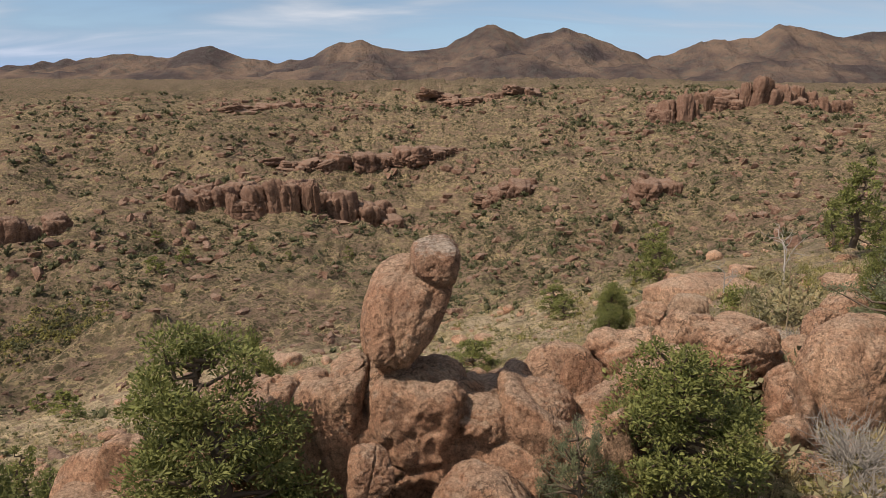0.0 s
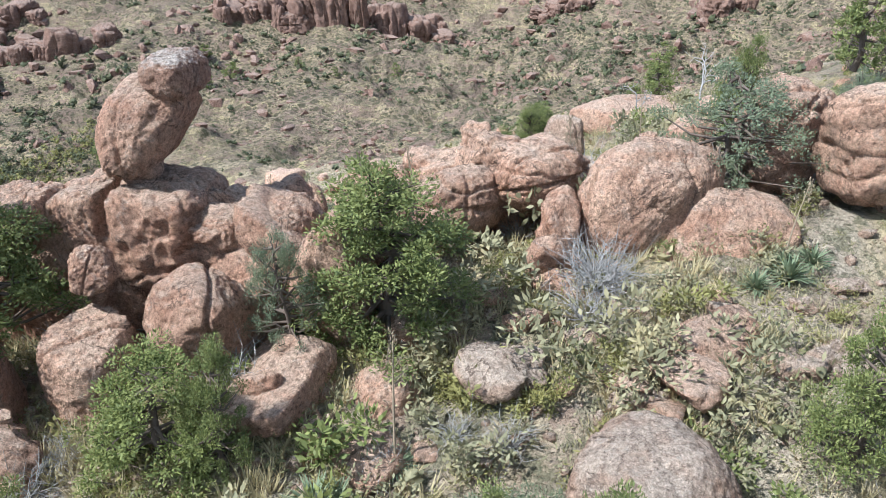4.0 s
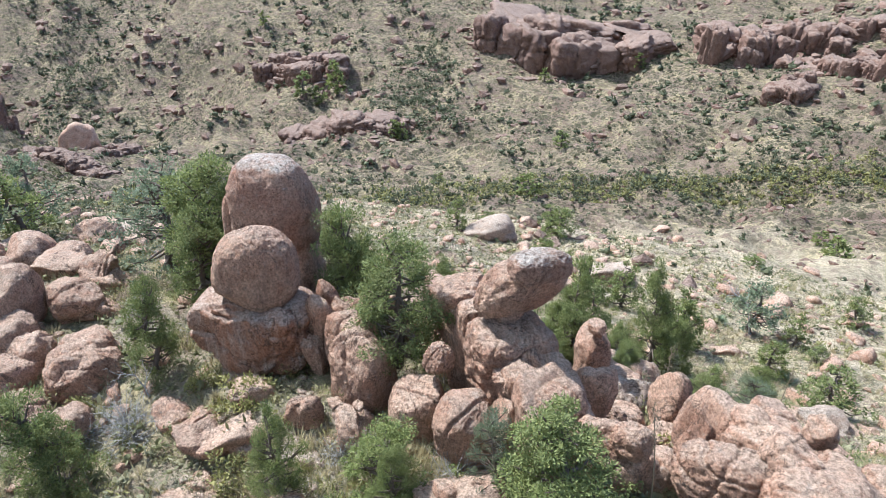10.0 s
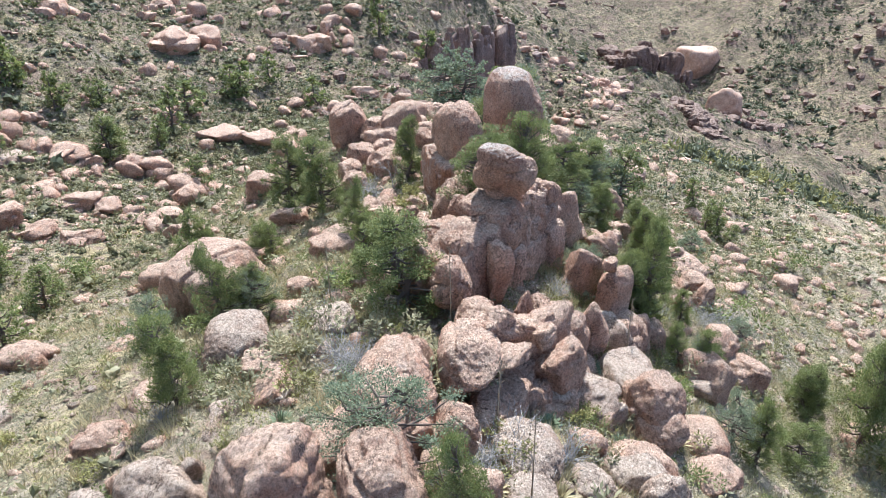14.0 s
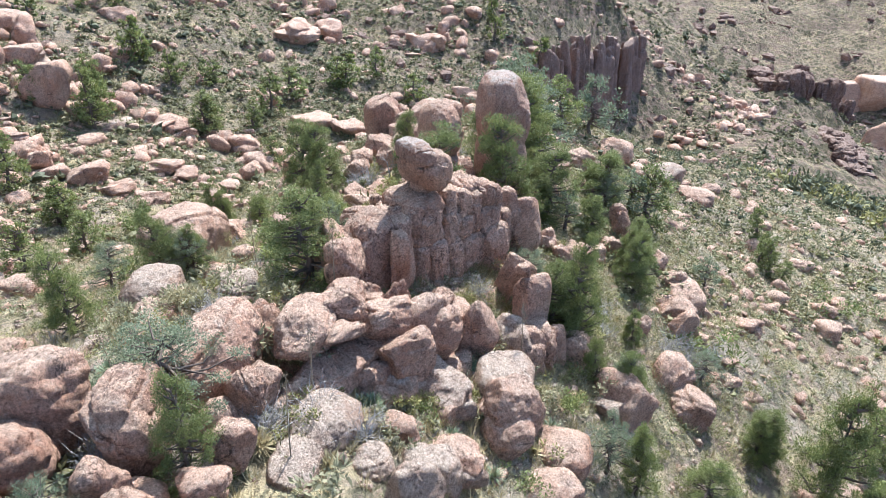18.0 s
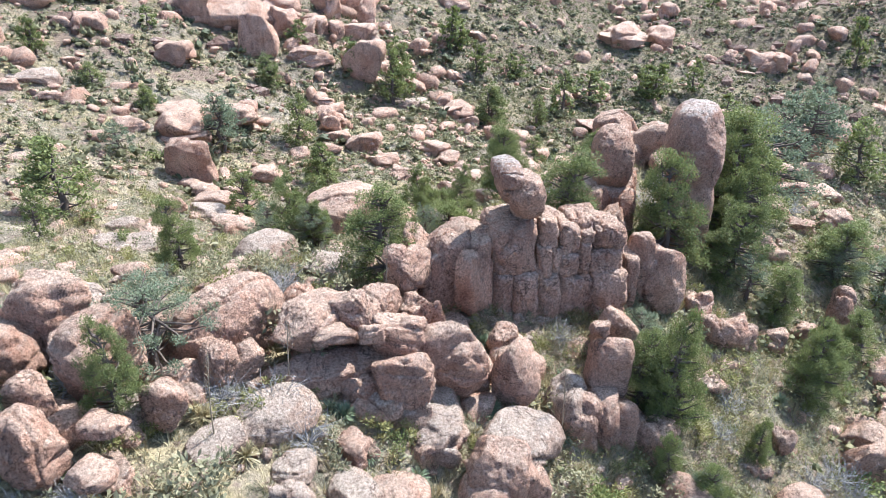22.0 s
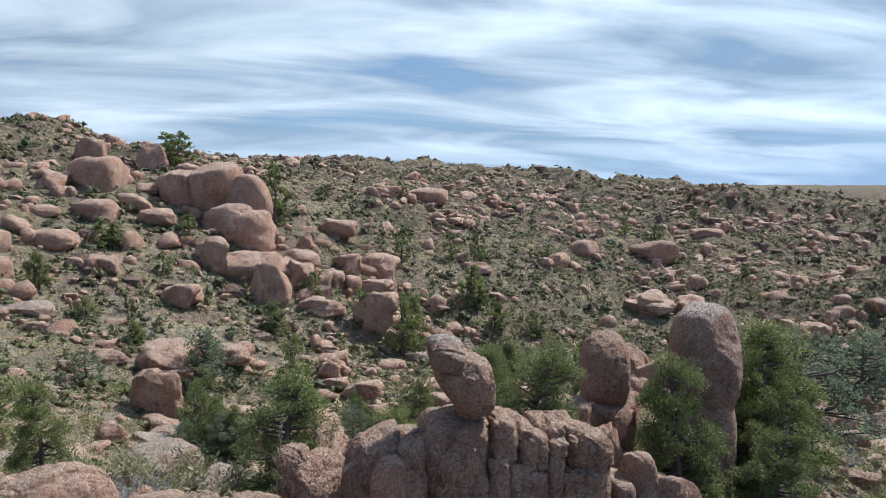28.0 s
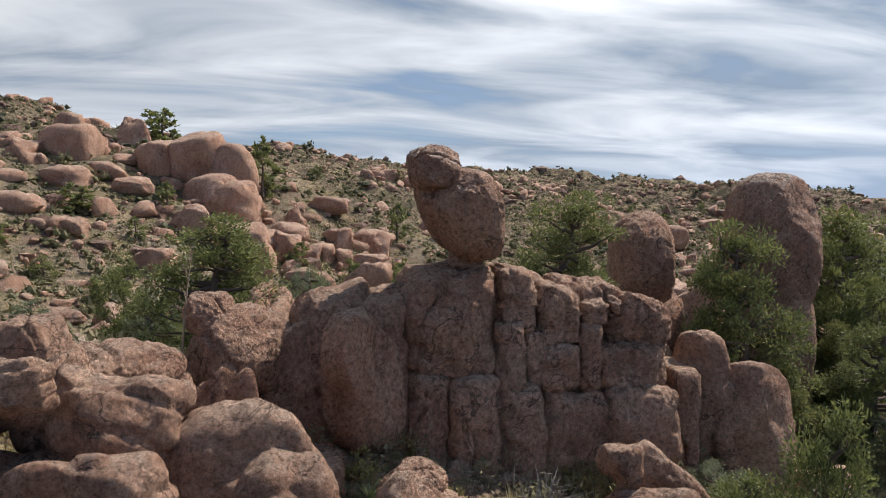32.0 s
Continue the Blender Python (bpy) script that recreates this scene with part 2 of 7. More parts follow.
def ground_material():
    m = Mat("dry_ground")
    soil = m.mix(m.ramp(m.noise(0.35, 6, 0.6), (0.36, 0.0), (0.64, 1.0)), (0.37, 0.29, 0.21), (0.48, 0.405, 0.315))
    flatten = m.t.nodes.new("ShaderNodeVectorMath")
    flatten.operation = "MULTIPLY"
    flatten.inputs[1].default_value = (1, 1, 0)
    m.t.links.new(m.geo.outputs["Position"], flatten.inputs[0])

    def distance(x, y, size):
        n = m.t.nodes.new("ShaderNodeVectorMath")
        n.operation = "DISTANCE"
        m.t.links.new(flatten.outputs[0], n.inputs[0])
        n.inputs[1].default_value = (x, y, 0)
        return m.math("DIVIDE", n.outputs["Value"], size)

    def within(x, y, size, ragged=0.35, scale=0.03):
        return m.ramp(m.math("ADD", distance(x, y, size), m.math("MULTIPLY", m.noise(scale, 6, 0.65), ragged)), (0.50, 1.0), (0.70, 0.0))

    # deeper soil with thick scrub away from the stony ridge
    away = m.ramp(distance(0, 0, 200.0), (0.25, 0.0), (0.65, 1.0))
    # dry meadow on the gentle slope below the ridge
    meadow = within(-58, 98, 185.0)
    soil = m.mix(m.math("MULTIPLY", meadow, 0.8), soil, (0.72, 0.59, 0.425))
    away = m.math("MULTIPLY", away, m.math("SUBTRACT", 1.0, m.math("MULTIPLY", meadow, 0.85)))
    soil = m.mix(m.math("MULTIPLY", away, 0.65), soil, (0.35, 0.265, 0.175))
    # straw grass between the scrub, in tufts and in wide patches
    grass = m.ramp(m.noise(0.16, 8, 0.72, distort=0.6), (0.45, 0.0), (0.57, 1.0))
    soil = m.mix(m.math("MULTIPLY", grass, 0.75), soil, (0.54, 0.44, 0.24))
    for gx0, gy0, size in STRAW_PATCHES:
        soil = m.mix(m.math("MULTIPLY", within(gx0, gy0, size, 0.5, 3.0 / size), 0.8), soil, (0.74, 0.61, 0.28))
    soil = m.mix(m.math("MULTIPLY", meadow, 0.5), soil, (0.74, 0.61, 0.44))
    # the plain beyond the mesa
    plain = m.ramp(distance(0, 0, 2000.0), (0.36, 0.0), (0.5, 1.0))
    soil = m.mix(m.math("MULTIPLY", plain, 0.85), soil, (0.15, 0.115, 0.085))
    # matted low growth near by
    for size, level, amount, far_amount, tint in ((1.6, 0.52, 0.75, 0.5, (0.17, 0.165, 0.105)), (0.55, 0.52, 0.6, 0.5, (0.13, 0.135, 0.085)), (0.05, 0.50, 0.1, 0.5, (0.17, 0.145, 0.095))):
        spots = m.ramp(m.noise(size, 9, 0.8, distort=0.35), (level, 0.0), (level + 0.04, 1.0))
        share = m.math("MULTIPLY", m.math("ADD", amount, m.math("MULTIPLY", away, far_amount - amount)), m.math("SUBTRACT", 1.0, m.math("MULTIPLY", meadow, 0.4)))
        soil = m.mix(m.math("MULTIPLY", spots, share), soil, tint)
    # rock ledges that follow the slope's bedding, broken up
    bed = m.t.nodes.new("ShaderNodeMapping")
    bed.inputs["Scale"].default_value = (0.045, 0.045, 0.42)
    m.t.links.new(m.geo.outputs["Position"], bed.inputs[0])
    ledge = m.ramp(m.noise(1.0, 9, 0.74, where=bed.outputs[0], distort=0.5), (0.50, 0.0), (0.55, 1.0))
    soil = m.mix(m.math("MULTIPLY", m.math("MULTIPLY", ledge, away), 0.8), soil, m.mix(m.noise(0.5, 6, 0.7), (0.13, 0.09, 0.072), (0.33, 0.24, 0.19)))
    # single bushes, thick on the deeper soil
    bushes = 0.0
    for size, reach in ((0.24, 0.36), (0.5, 0.35), (0.95, 0.33)):
        dots = m.ramp(m.cells(size), (reach - 0.04, 1.0), (reach + 0.04, 0.0))
        thick = m.ramp(m.noise(0.035, 6, 0.7), (0.32, 0.0), (0.50, 1.0))
        bushes = m.math("MAXIMUM", bushes, m.math("MULTIPLY", dots, thick))
    bushes = m.math("MULTIPLY", bushes, m.math("MAXIMUM", away, m.math("MULTIPLY", meadow, 0.25)))
    # the dots' dark tint also holds the bushes' sides turned from the sun
    soil = m.mix(m.math("MULTIPLY", bushes, 0.92), soil, m.mix(m.noise(0.21, 4, 0.6), (0.06, 0.062, 0.038), (0.15, 0.135, 0.078)))
    # bare brown rock showing through
    for size, level, amount in ((0.6, 0.56, 0.7), (0.16, 0.565, 0.75)):
        bare = m.ramp(m.noise(size, 8, 0.72, distort=0.2), (level, 0.0), (level + 0.03, 1.0))
        soil = m.mix(m.math("MULTIPLY", bare, amount), soil, (0.31, 0.22, 0.175))
    grit = m.noise(9.0, 6, 0.75)
    soil = m.mix(0.85, soil, m.ramp(grit, (0.28, (0.40, 0.38, 0.37)), (0.5, (1.0, 1.0, 1.0)), (0.75, (1.35, 1.32, 1.3))), "MULTIPLY")
    stones = m.cells(2.6)
    soil = m.mix(m.ramp(stones, (0.12, 0.5), (0.25, 0.0)), soil, (0.36, 0.28, 0.23))
    h = m.math("ADD", grit, m.math("MULTIPLY", m.noise(1.5, 7, 0.75), 3.0))
    low = m.bump(m.math("ADD", m.math("MULTIPLY", m.noise(0.12, 9, 0.74), 7.0), m.math("MULTIPLY", bushes, 0.7)), 1.0, 1.0)
    return m.done(soil, 0.95, m.bump(h, 0.9, 0.16, low), 0.15)


STRAW_PATCHES = [(-77, 165, 30.0), (-52, 178, 22.0), (-96, 150, 16.0)]
GROUND = ground_material()


def leaf_material(name, dark, light, dry=(0.20, 0.19, 0.08), dry_amount=0.15, through=0.3):
    m = Mat(name)
    r = m.geo.outputs["Random Per Island"]
    c = m.mix(r, dark, light)
    c = m.mix(m.math("MULTIPLY", m.ramp(m.noise(0.9, 3), (0.50, 0.0), (0.66, 1.0)), dry_amount * 2), c, dry)
    c = m.mix(m.math("MULTIPLY", m.info.outputs["Random"], 0.25), c, (0.10, 0.115, 0.065))
    m.done(c, 0.65, spec=0.3)
    tl = m.t.nodes.new("ShaderNodeBsdfTranslucent")
    m.put(tl.inputs[0], c)
    mix = m.t.nodes.new("ShaderNodeMixShader")
    mix.inputs[0].default_value = through
    m.t.links.new(m.b.outputs[0], mix.inputs[1])
    m.t.links.new(tl.outputs[0], mix.inputs[2])
    m.t.links.new(mix.outputs[0], m.t.nodes["Material Output"].inputs[0])
    return m.m


JUNIPER = leaf_material("juniper_leaf", (0.095, 0.122, 0.038), (0.29, 0.315, 0.105), through=0.35)
DARK_SCRUB = leaf_material("dark_scrub_leaf", (0.11, 0.112, 0.05), (0.28, 0.265, 0.125), (0.36, 0.30, 0.16), 0.3, 0.3)
HILL_SCRUB = leaf_material("hill_scrub_leaf", (0.095, 0.095, 0.045), (0.235, 0.215, 0.105), (0.28, 0.235, 0.135), 0.3, 0.3)
# scrub leaf darkened: the self-shade inside distant bushes is put into its colour
SHADED_SCRUB = leaf_material("shaded_scrub_leaf", (0.05, 0.06, 0.033), (0.135, 0.145, 0.075), (0.18, 0.155, 0.085), 0.2, 0.25)
OAK = leaf_material("grey_oak_leaf", (0.13, 0.165, 0.10), (0.27, 0.31, 0.20), through=0.4)
SCRUB = leaf_material("scrub_leaf", (0.17, 0.162, 0.095), (0.37, 0.34, 0.205), (0.42, 0.35, 0.19), 0.3)
YELLOW = leaf_material("yellow_brush_leaf", (0.17, 0.16, 0.05), (0.36, 0.33, 0.12))
AGAVE = leaf_material("yucca_leaf", (0.11, 0.15, 0.085), (0.24, 0.28, 0.17), (0.40, 0.36, 0.20), 0.15, 0.15)
STRAW = leaf_material("dry_grass", (0.34, 0.27, 0.14), (0.56, 0.48, 0.29), (0.42, 0.36, 0.22), 0.2, 0.3)


def wood_material(name, low, high):
    m = Mat(name)
    c = m.mix(m.noise(7.0, 5, 0.7), low, high)
    return m.done(c, 0.9, m.bump(m.noise(22.0, 4, 0.7), 0.6, 0.02))


BARK = wood_material("bark", (0.07, 0.05, 0.04), (0.17, 0.135, 0.11))
DEADWOOD = wood_material("dead_wood", (0.22, 0.205, 0.195), (0.44, 0.42, 0.41))


# ---- noise and landforms ----
def lattice(ix, iy, iz, seed):
    h = (ix.astype(np.int64) * 374761393 + iy.astype(np.int64) * 668265263 + iz.astype(np.int64) * 2147483647 + seed * 974634777) & 0xFFFFFFFF
    h = ((h ^ (h >> 13)) * 1274126177) & 0xFFFFFFFF
    h = ((h ^ (h >> 16)) * 2246822519) & 0xFFFFFFFF
    return ((h ^ (h >> 15)) & 0xFFFF) / 32767.5 - 1.0


def vnoise(x, y, z, seed=0):
    """Smooth value noise in -1..1 for arrays of places."""
    x, y, z = np.broadcast_arrays(np.asarray(x, float), np.asarray(y, float), np.asarray(z, float))
    fx, fy, fz = np.floor(x), np.floor(y), np.floor(z)
    u, v, w = x - fx, y - fy, z - fz
    u, v, w = u * u * (3 - 2 * u), v * v * (3 - 2 * v), w * w * (3 - 2 * w)
    total = 0
    for a in (0, 1):
        for b in (0, 1):
            for c in (0, 1):
                total = total + lattice(fx + a, fy + b, fz + c, seed) * (u if a else 1 - u) * (v if b else 1 - v) * (w if c else 1 - w)
    return total


def fbm(x, y, z, octaves=4, seed=0, gain=0.5):
    total, amount, scale = 0, 1.0, 1.0
    for n in range(octaves):
        total = total + amount * vnoise(np.asarray(x) * scale + 17.3 * n, np.asarray(y) * scale - 9.1 * n, np.asarray(z) * scale + 3.7 * n, seed + n)
        amount, scale = amount * gain, scale * 2.03
    return total


# broad landforms: place and height of rounded rises and hollows
NEAR_FORMS = [(0, 0, 5.7), (10, 4, 3.0), (-10, -6, 5.0), (-10, 10, 1.6), (2, 14, -1.8), (4, -13, 1.9), (-13, -22, 6.5), (14, 18, 5.5), (20, 4, 3.1), (-24, 2, 2.3), (-24, -14, 6.2), (18, -14, 2.5), (-38, -27, 9.1), (-86, -40, -6.0), (-98, -47, -10.0), (-112, -52, -9.0), (-128, -58, -6.0), (-84, -72, 7.0), (-98, -78, 12.0), (-114, -84, 13.0), (-130, -84, 12.0)]
MID_FORMS = [(0, -45, -7.7), (35, -68, 7.4), (-40, -62, -4.1), (45, -10, 4.8), (45, 55, 8.8), (0, 55, 7.8), (-60, 0, 11.4), (-55, 60, 8.0), (65, -60, -9.8), (0, -95, 3.3), (-60, -110, 1.3), (80, 10, 5.5)]
FAR_FORMS = [(-120, 50, -15.9), (-130, 170, 5.0), (0, 150, -14.6), (120, 140, 10.2), (-230, 100, -38.6), (-220, 260, -18.0), (0, 310, -44.7), (180, 330, -26.5), (-390, 0, -39.6), (-410, 130, -5.8), (-330, 230, -22.6), (-140, -90, 14.1), (-350, -150, -34.5), (0, -200, 2.8), (160, -120, 36.9), (-60, 470, -26.6), (-480, -150, -55.7), (-200, -250, 11.0), (-420, 420, -28.4), (0, -420, 19.7), (200, 560, 1.9)]
RIM_FORMS = [(-165, -190, 8.0), (-205, -165, 13.0)]
WIDE_FORMS = [(-100, -800, 26), (200, 1100, 20), (700, -100, 36)]


def land(x, y):
    """Height of the smooth ground."""
    z = -28.0 + 0 * x
    for forms, width in ((NEAR_FORMS, 10.0), (MID_FORMS, 34.0), (RIM_FORMS, 48.0), (FAR_FORMS, 115.0), (WIDE_FORMS, 380.0)):
        for fx, fy, h in forms:
            z = z + h * np.exp(-((x - fx) ** 2 + (y - fy) ** 2) / (2 * width * width))
    return z


def ground_z(x, y):
    """Height of the ground with its unevenness, which grows with the distance from the ridge."""
    x, y = np.asarray(x, float), np.asarray(y, float)
    far = np.hypot(x, y)
    z = land(x, y)
    z = z + 0.32 * fbm(x / 3.1, y / 3.1, 0 * x, 4, 11)
    z = z + np.clip((far - 15) / 60, 0, 1) * 1.3 * fbm(x / 14, y / 14, 0 * x + 5, 4, 23)
    z = z + np.clip((far - 60) / 160, 0, 1) * 6.0 * (0.45 - np.abs(fbm(x / 34, y / 34, 0 * x + 2, 5, 53, 0.6)))
    z = z + np.clip((far - 90) / 200, 0, 1) * 13.0 * (0.5 - np.abs(fbm(x / 110, y / 110, 0 * x + 9, 5, 37)))
    return z


# ---- geometry helpers ----
def raw_mesh(name, verts, faces, material, smooth=True):
    """A mesh from arrays of places and of triangles (or quads)."""
    verts, faces = np.asarray(verts, np.float32), np.asarray(faces, np.int32)
    me = bpy.data.meshes.new(name)
    n, k = faces.shape
    me.vertices.add(len(verts))
    me.vertices.foreach_set("co", verts.ravel())
    me.loops.add(n * k)
    me.loops.foreach_set("vertex_index", faces.ravel())
    me.polygons.add(n)
    me.polygons.foreach_set("loop_start", np.arange(0, n * k, k, dtype=np.int32))
    me.polygons.foreach_set("use_smooth", np.full(n, smooth))
    me.update(calc_edges=True)
    me.materials.append(material)
    return me


def ico(level):
    bm = bmesh.new()
    bmesh.ops.create_icosphere(bm, subdivisions=level, radius=1)
    v = np.array([p.co[:] for p in bm.verts])
    f = np.array([[p.index for p in q.verts] for q in bm.faces])
    bm.free()
    return v, f


ICO = {n: ico(n) for n in (1, 2, 3, 4, 5, 6)}


def rock_shape(seed, level=3, box=3.0, rough=0.13, cuts=5, size=(1, 1, 1), lean=(0, 0), pitted=0.0, least=0.62, ledges=0.0, taper=(0, 0), cracks=None):
    """Places of a boulder: a rounded block, worn flat on some sides, split by a joint or two and knobbly all over. size: half its extent;
    taper: how much wider it is at the top than at the middle."""
    rng = np.random.RandomState(seed)
    d, f = ICO[level]
    r = (np.abs(d) ** box).sum(1) ** (-1 / box)
    p = d * r[:, None]
    for _ in range(cuts):
        n = rng.normal(size=3)
        n /= np.linalg.norm(n)
        off = rng.uniform(least, least + 0.33)
        # a soft edge: the worn face runs over into the round of the rock
        hard = 26.0 if level >= 4 else 40.0
        over = np.logaddexp(0, (p @ n - off) * hard) / hard - math.log1p(math.exp(-off * hard)) / hard
        p = p - (np.maximum(over, 0) * 0.9)[:, None] * n
    size = np.array(size, float)
    q = p * size
    s = 1.3 / max(size)
    n1 = fbm(q[:, 0] * s + seed, q[:, 1] * s, q[:, 2] * s, 4, seed, 0.55)
    q = q + d * (n1 * rough * 0.95 * min(size))[:, None]
    if level >= 4:
        whole = abs(size.mean() - 1) > 0.01
        for _ in range(rng.randint(0, 3) if cracks is None else cracks):
            n = rng.normal(size=3) * (1, 1, 0.55)
            n /= np.linalg.norm(n)
            gap = p @ n - rng.uniform(-0.45, 0.45) + 0.06 * fbm(p[:, 0] * 1.7 + seed, p[:, 1] * 1.7, p[:, 2] * 1.7, 3, seed + 21)
            q = q - d * (np.exp(-(gap / (0.05 if level < 5 else 0.035)) ** 2) * 0.13 * min(size))[:, None]
            q = q + n * (np.sign(gap) * np.clip(np.abs(gap) / 0.05, 0, 1) * 0.02 * min(size))[:, None]
        k = 2.0 if whole else 2.6
        n2 = 0.5 - np.abs(fbm(q[:, 0] * k, q[:, 1] * k + seed, q[:, 2] * k, 4, seed + 5, 0.62))
        q = q + d * (n2 * (0.055 if whole else 0.05))[:, None]
        if level >= 6:
            k = 9.0
            n2 = 0.4 - np.abs(fbm(q[:, 0] * k, q[:, 1] * k + seed, q[:, 2] * k, 3, seed + 6, 0.6))
            q = q + d * (n2 * 0.028)[:, None]
        if ledges:
            s2 = (q[:, 2] + 0.25 * q[:, 0]) / ledges + 0.5 * fbm(q[:, 0] * 0.7, q[:, 1] * 0.7, q[:, 2] * 0.7, 3, seed + 31)
            s2 = s2 - np.floor(s2)
            q = q - d * ((np.exp(-(s2 / 0.13) ** 2) + np.exp(-((1 - s2) / 0.10) ** 2)) * 0.14 * ledges)[:, None]
        if pitted:
            n3 = vnoise(q[:, 0] * 1.9, q[:, 1] * 1.9, q[:, 2] * 2.6 + seed, seed + 9)
            q = q - d * (np.clip(n3 - 0.35, 0, 1) * pitted)[:, None]
    up = q[:, 2] / size[2]
    q[:, 0] *= 1 + taper[0] * np.clip(up, -1, 1)
    q[:, 1] *= 1 + taper[1] * np.clip(up, -1, 1)
    q[:, 0] += lean[0] * q[:, 2]
    q[:, 1] += lean[1] * q[:, 2]
    return q, f


def part(name, me, parent=None, label=""):
    ob = new(name, me)
    ob.parent = parent
    if label:
        ob["label"] = label
    return ob


# ---- ground ----
HALF = 290
steps = np.arange(-HALF, HALF + 1) / HALF
axis_g = 16.0 * np.sinh(6.35 * steps)
gx, gy = np.meshgrid(axis_g - 2.0, axis_g - 4.0)
gz = ground_z(gx, gy)
side = 2 * HALF + 1
gi = np.arange(side * side).reshape(side, side)
quads = np.stack([gi[:-1, :-1], gi[:-1, 1:], gi[1:, 1:], gi[1:, :-1]], -1).reshape(-1, 4)
ground = new("ground", raw_mesh("ground", np.stack([gx, gy, gz], -1).reshape(-1, 3), quads, GROUND))
tagged(ground, "dry rocky hillside ground of tan gravel and straw grass", "ground", kind="structure")


def range_material():
    m = Mat("far_range")
    # distance haze is mixed into the rock colours as a purple cast
    c = m.mix(m.ramp(m.noise(0.004, 7, 0.6), (0.42, 0.0), (0.62, 1.0)), (0.085, 0.07, 0.075), (0.23, 0.17, 0.14))
    c = m.mix(m.ramp(m.noise(0.022, 6, 0.7), (0.5, 0.0), (0.6, 0.55)), c, (0.12, 0.12, 0.115))
    return m.done(c, 1.0, m.bump(m.noise(0.016, 8, 0.72), 1.0, 45.0), 0.1)


RANGE = range_material()


def mountain_range(name, label, crest, front, depth, base, seed, spur=150):
    """A far range: crest gives (x, height) along it; its slopes run out in spurs towards the south."""
    nu, nv = 420, 44
    xs = np.array([k[0] for k in crest], float)
    zs = np.array([k[1] for k in crest], float)
    u, v = np.meshgrid(np.linspace(xs[0], xs[-1], nu), np.linspace(0, 1.25, nv))
    y = front + depth * v
    bend = spur * fbm(u / 420, y / 420, 0 * u, 4, seed) * np.clip(1 - v, 0, 1)
    top = np.interp(u + bend, xs, zs) + 7 * fbm(u / 55, 0 * u, 0 * u, 4, seed + 2)
    rise = np.where(v < 1, v ** 1.15, np.clip(1 - (v - 1) * 3, 0, 1))
    gully = 1 - np.abs(fbm(u / 150, y / 420, 0 * u, 5, seed + 5))
    z = base + (top - base) * rise * (1 - 0.42 * np.clip(1 - v, 0, 1) * np.clip(1 - gully, 0, 1) * 2.2)
    z = z + 9 * fbm(u / 80, y / 80, 0 * u, 4, seed + 7) * rise * np.clip(1.1 - v, 0, 1)
    gi = np.arange(nu * nv).reshape(nv, nu)
    q = np.stack([gi[:-1, :-1], gi[:-1, 1:], gi[1:, 1:], gi[1:, :-1]], -1).reshape(-1, 4)
    ob = new(name, raw_mesh(name, np.stack([u, y, z], -1).reshape(-1, 3), q, RANGE))
    return tagged(ob, label, "mountains", kind="structure")


mountain_range("mountains_far", "hazy purple-brown desert mountains on the horizon",
               [(-2900, -20), (-2470, 3), (-2070, 23), (-1700, 63), (-1460, 88), (-1280, 73), (-1080, 127), (-1000, 104), (-910, 64), (-800, 50), (-650, 63),
                (-470, 148), (-370, 153), (-290, 123), (-180, 96), (10, 129), (140, 205), (200, 228), (260, 218), (380, 166), (440, 187), (550, 210), (640, 187),
                (770, 138), (950, 83), (1060, 104), (1190, 155), (1320, 161), (1450, 181), (1530, 228), (1600, 234), (1680, 207), (1840, 178), (1940, 203), (2120, 214), (2700, 120)],
               2700, 700, -75, 3)
mountain_range("foothills_far", "low dark brown foothills in front of the mountains",
               [(-2400, -50), (-1900, -8), (-1600, 10), (-1300, -15), (-1000, 30), (-760, -20), (-500, 30), (-300, 45), (-60, 5), (160, 60), (330, 85), (520, 20), (760, 45),
                (940, -10), (1150, 40), (1400, 70), (1650, 40), (1900, 75), (2300, 30)], 2350, 480, -75, 17, 110)


# ---- plants ----
def tube(points, radii, sides=6):
    points = np.asarray(points, float)
    rings = []
    for i, p in enumerate(points):
        t = points[min(i + 1, len(points) - 1)] - points[max(i - 1, 0)]
        t = t / (np.linalg.norm(t) + 1e-9)
        a = np.cross(t, (0.31, 0.95, 0.11))
        a /= np.linalg.norm(a)
        b = np.cross(t, a)
        w = np.arange(sides) * 2 * math.pi / sides
        rings.append(p + radii[i] * (np.cos(w)[:, None] * a + np.sin(w)[:, None] * b))
    v = np.concatenate(rings)
    f = []
    for i in range(len(points) - 1):
        for k in range(sides):
            a, b = i * sides + k, i * sides + (k + 1) % sides
            f += [(a, b, b + sides), (a, b + sides, a + sides)]
    return v, np.array(f)


def joined(pieces):
    vs, fs, n = [], [], 0
    for v, f in pieces:
        vs.append(v)
        fs.append(f + n)
        n += len(v)
    return np.concatenate(vs), np.concatenate(fs)


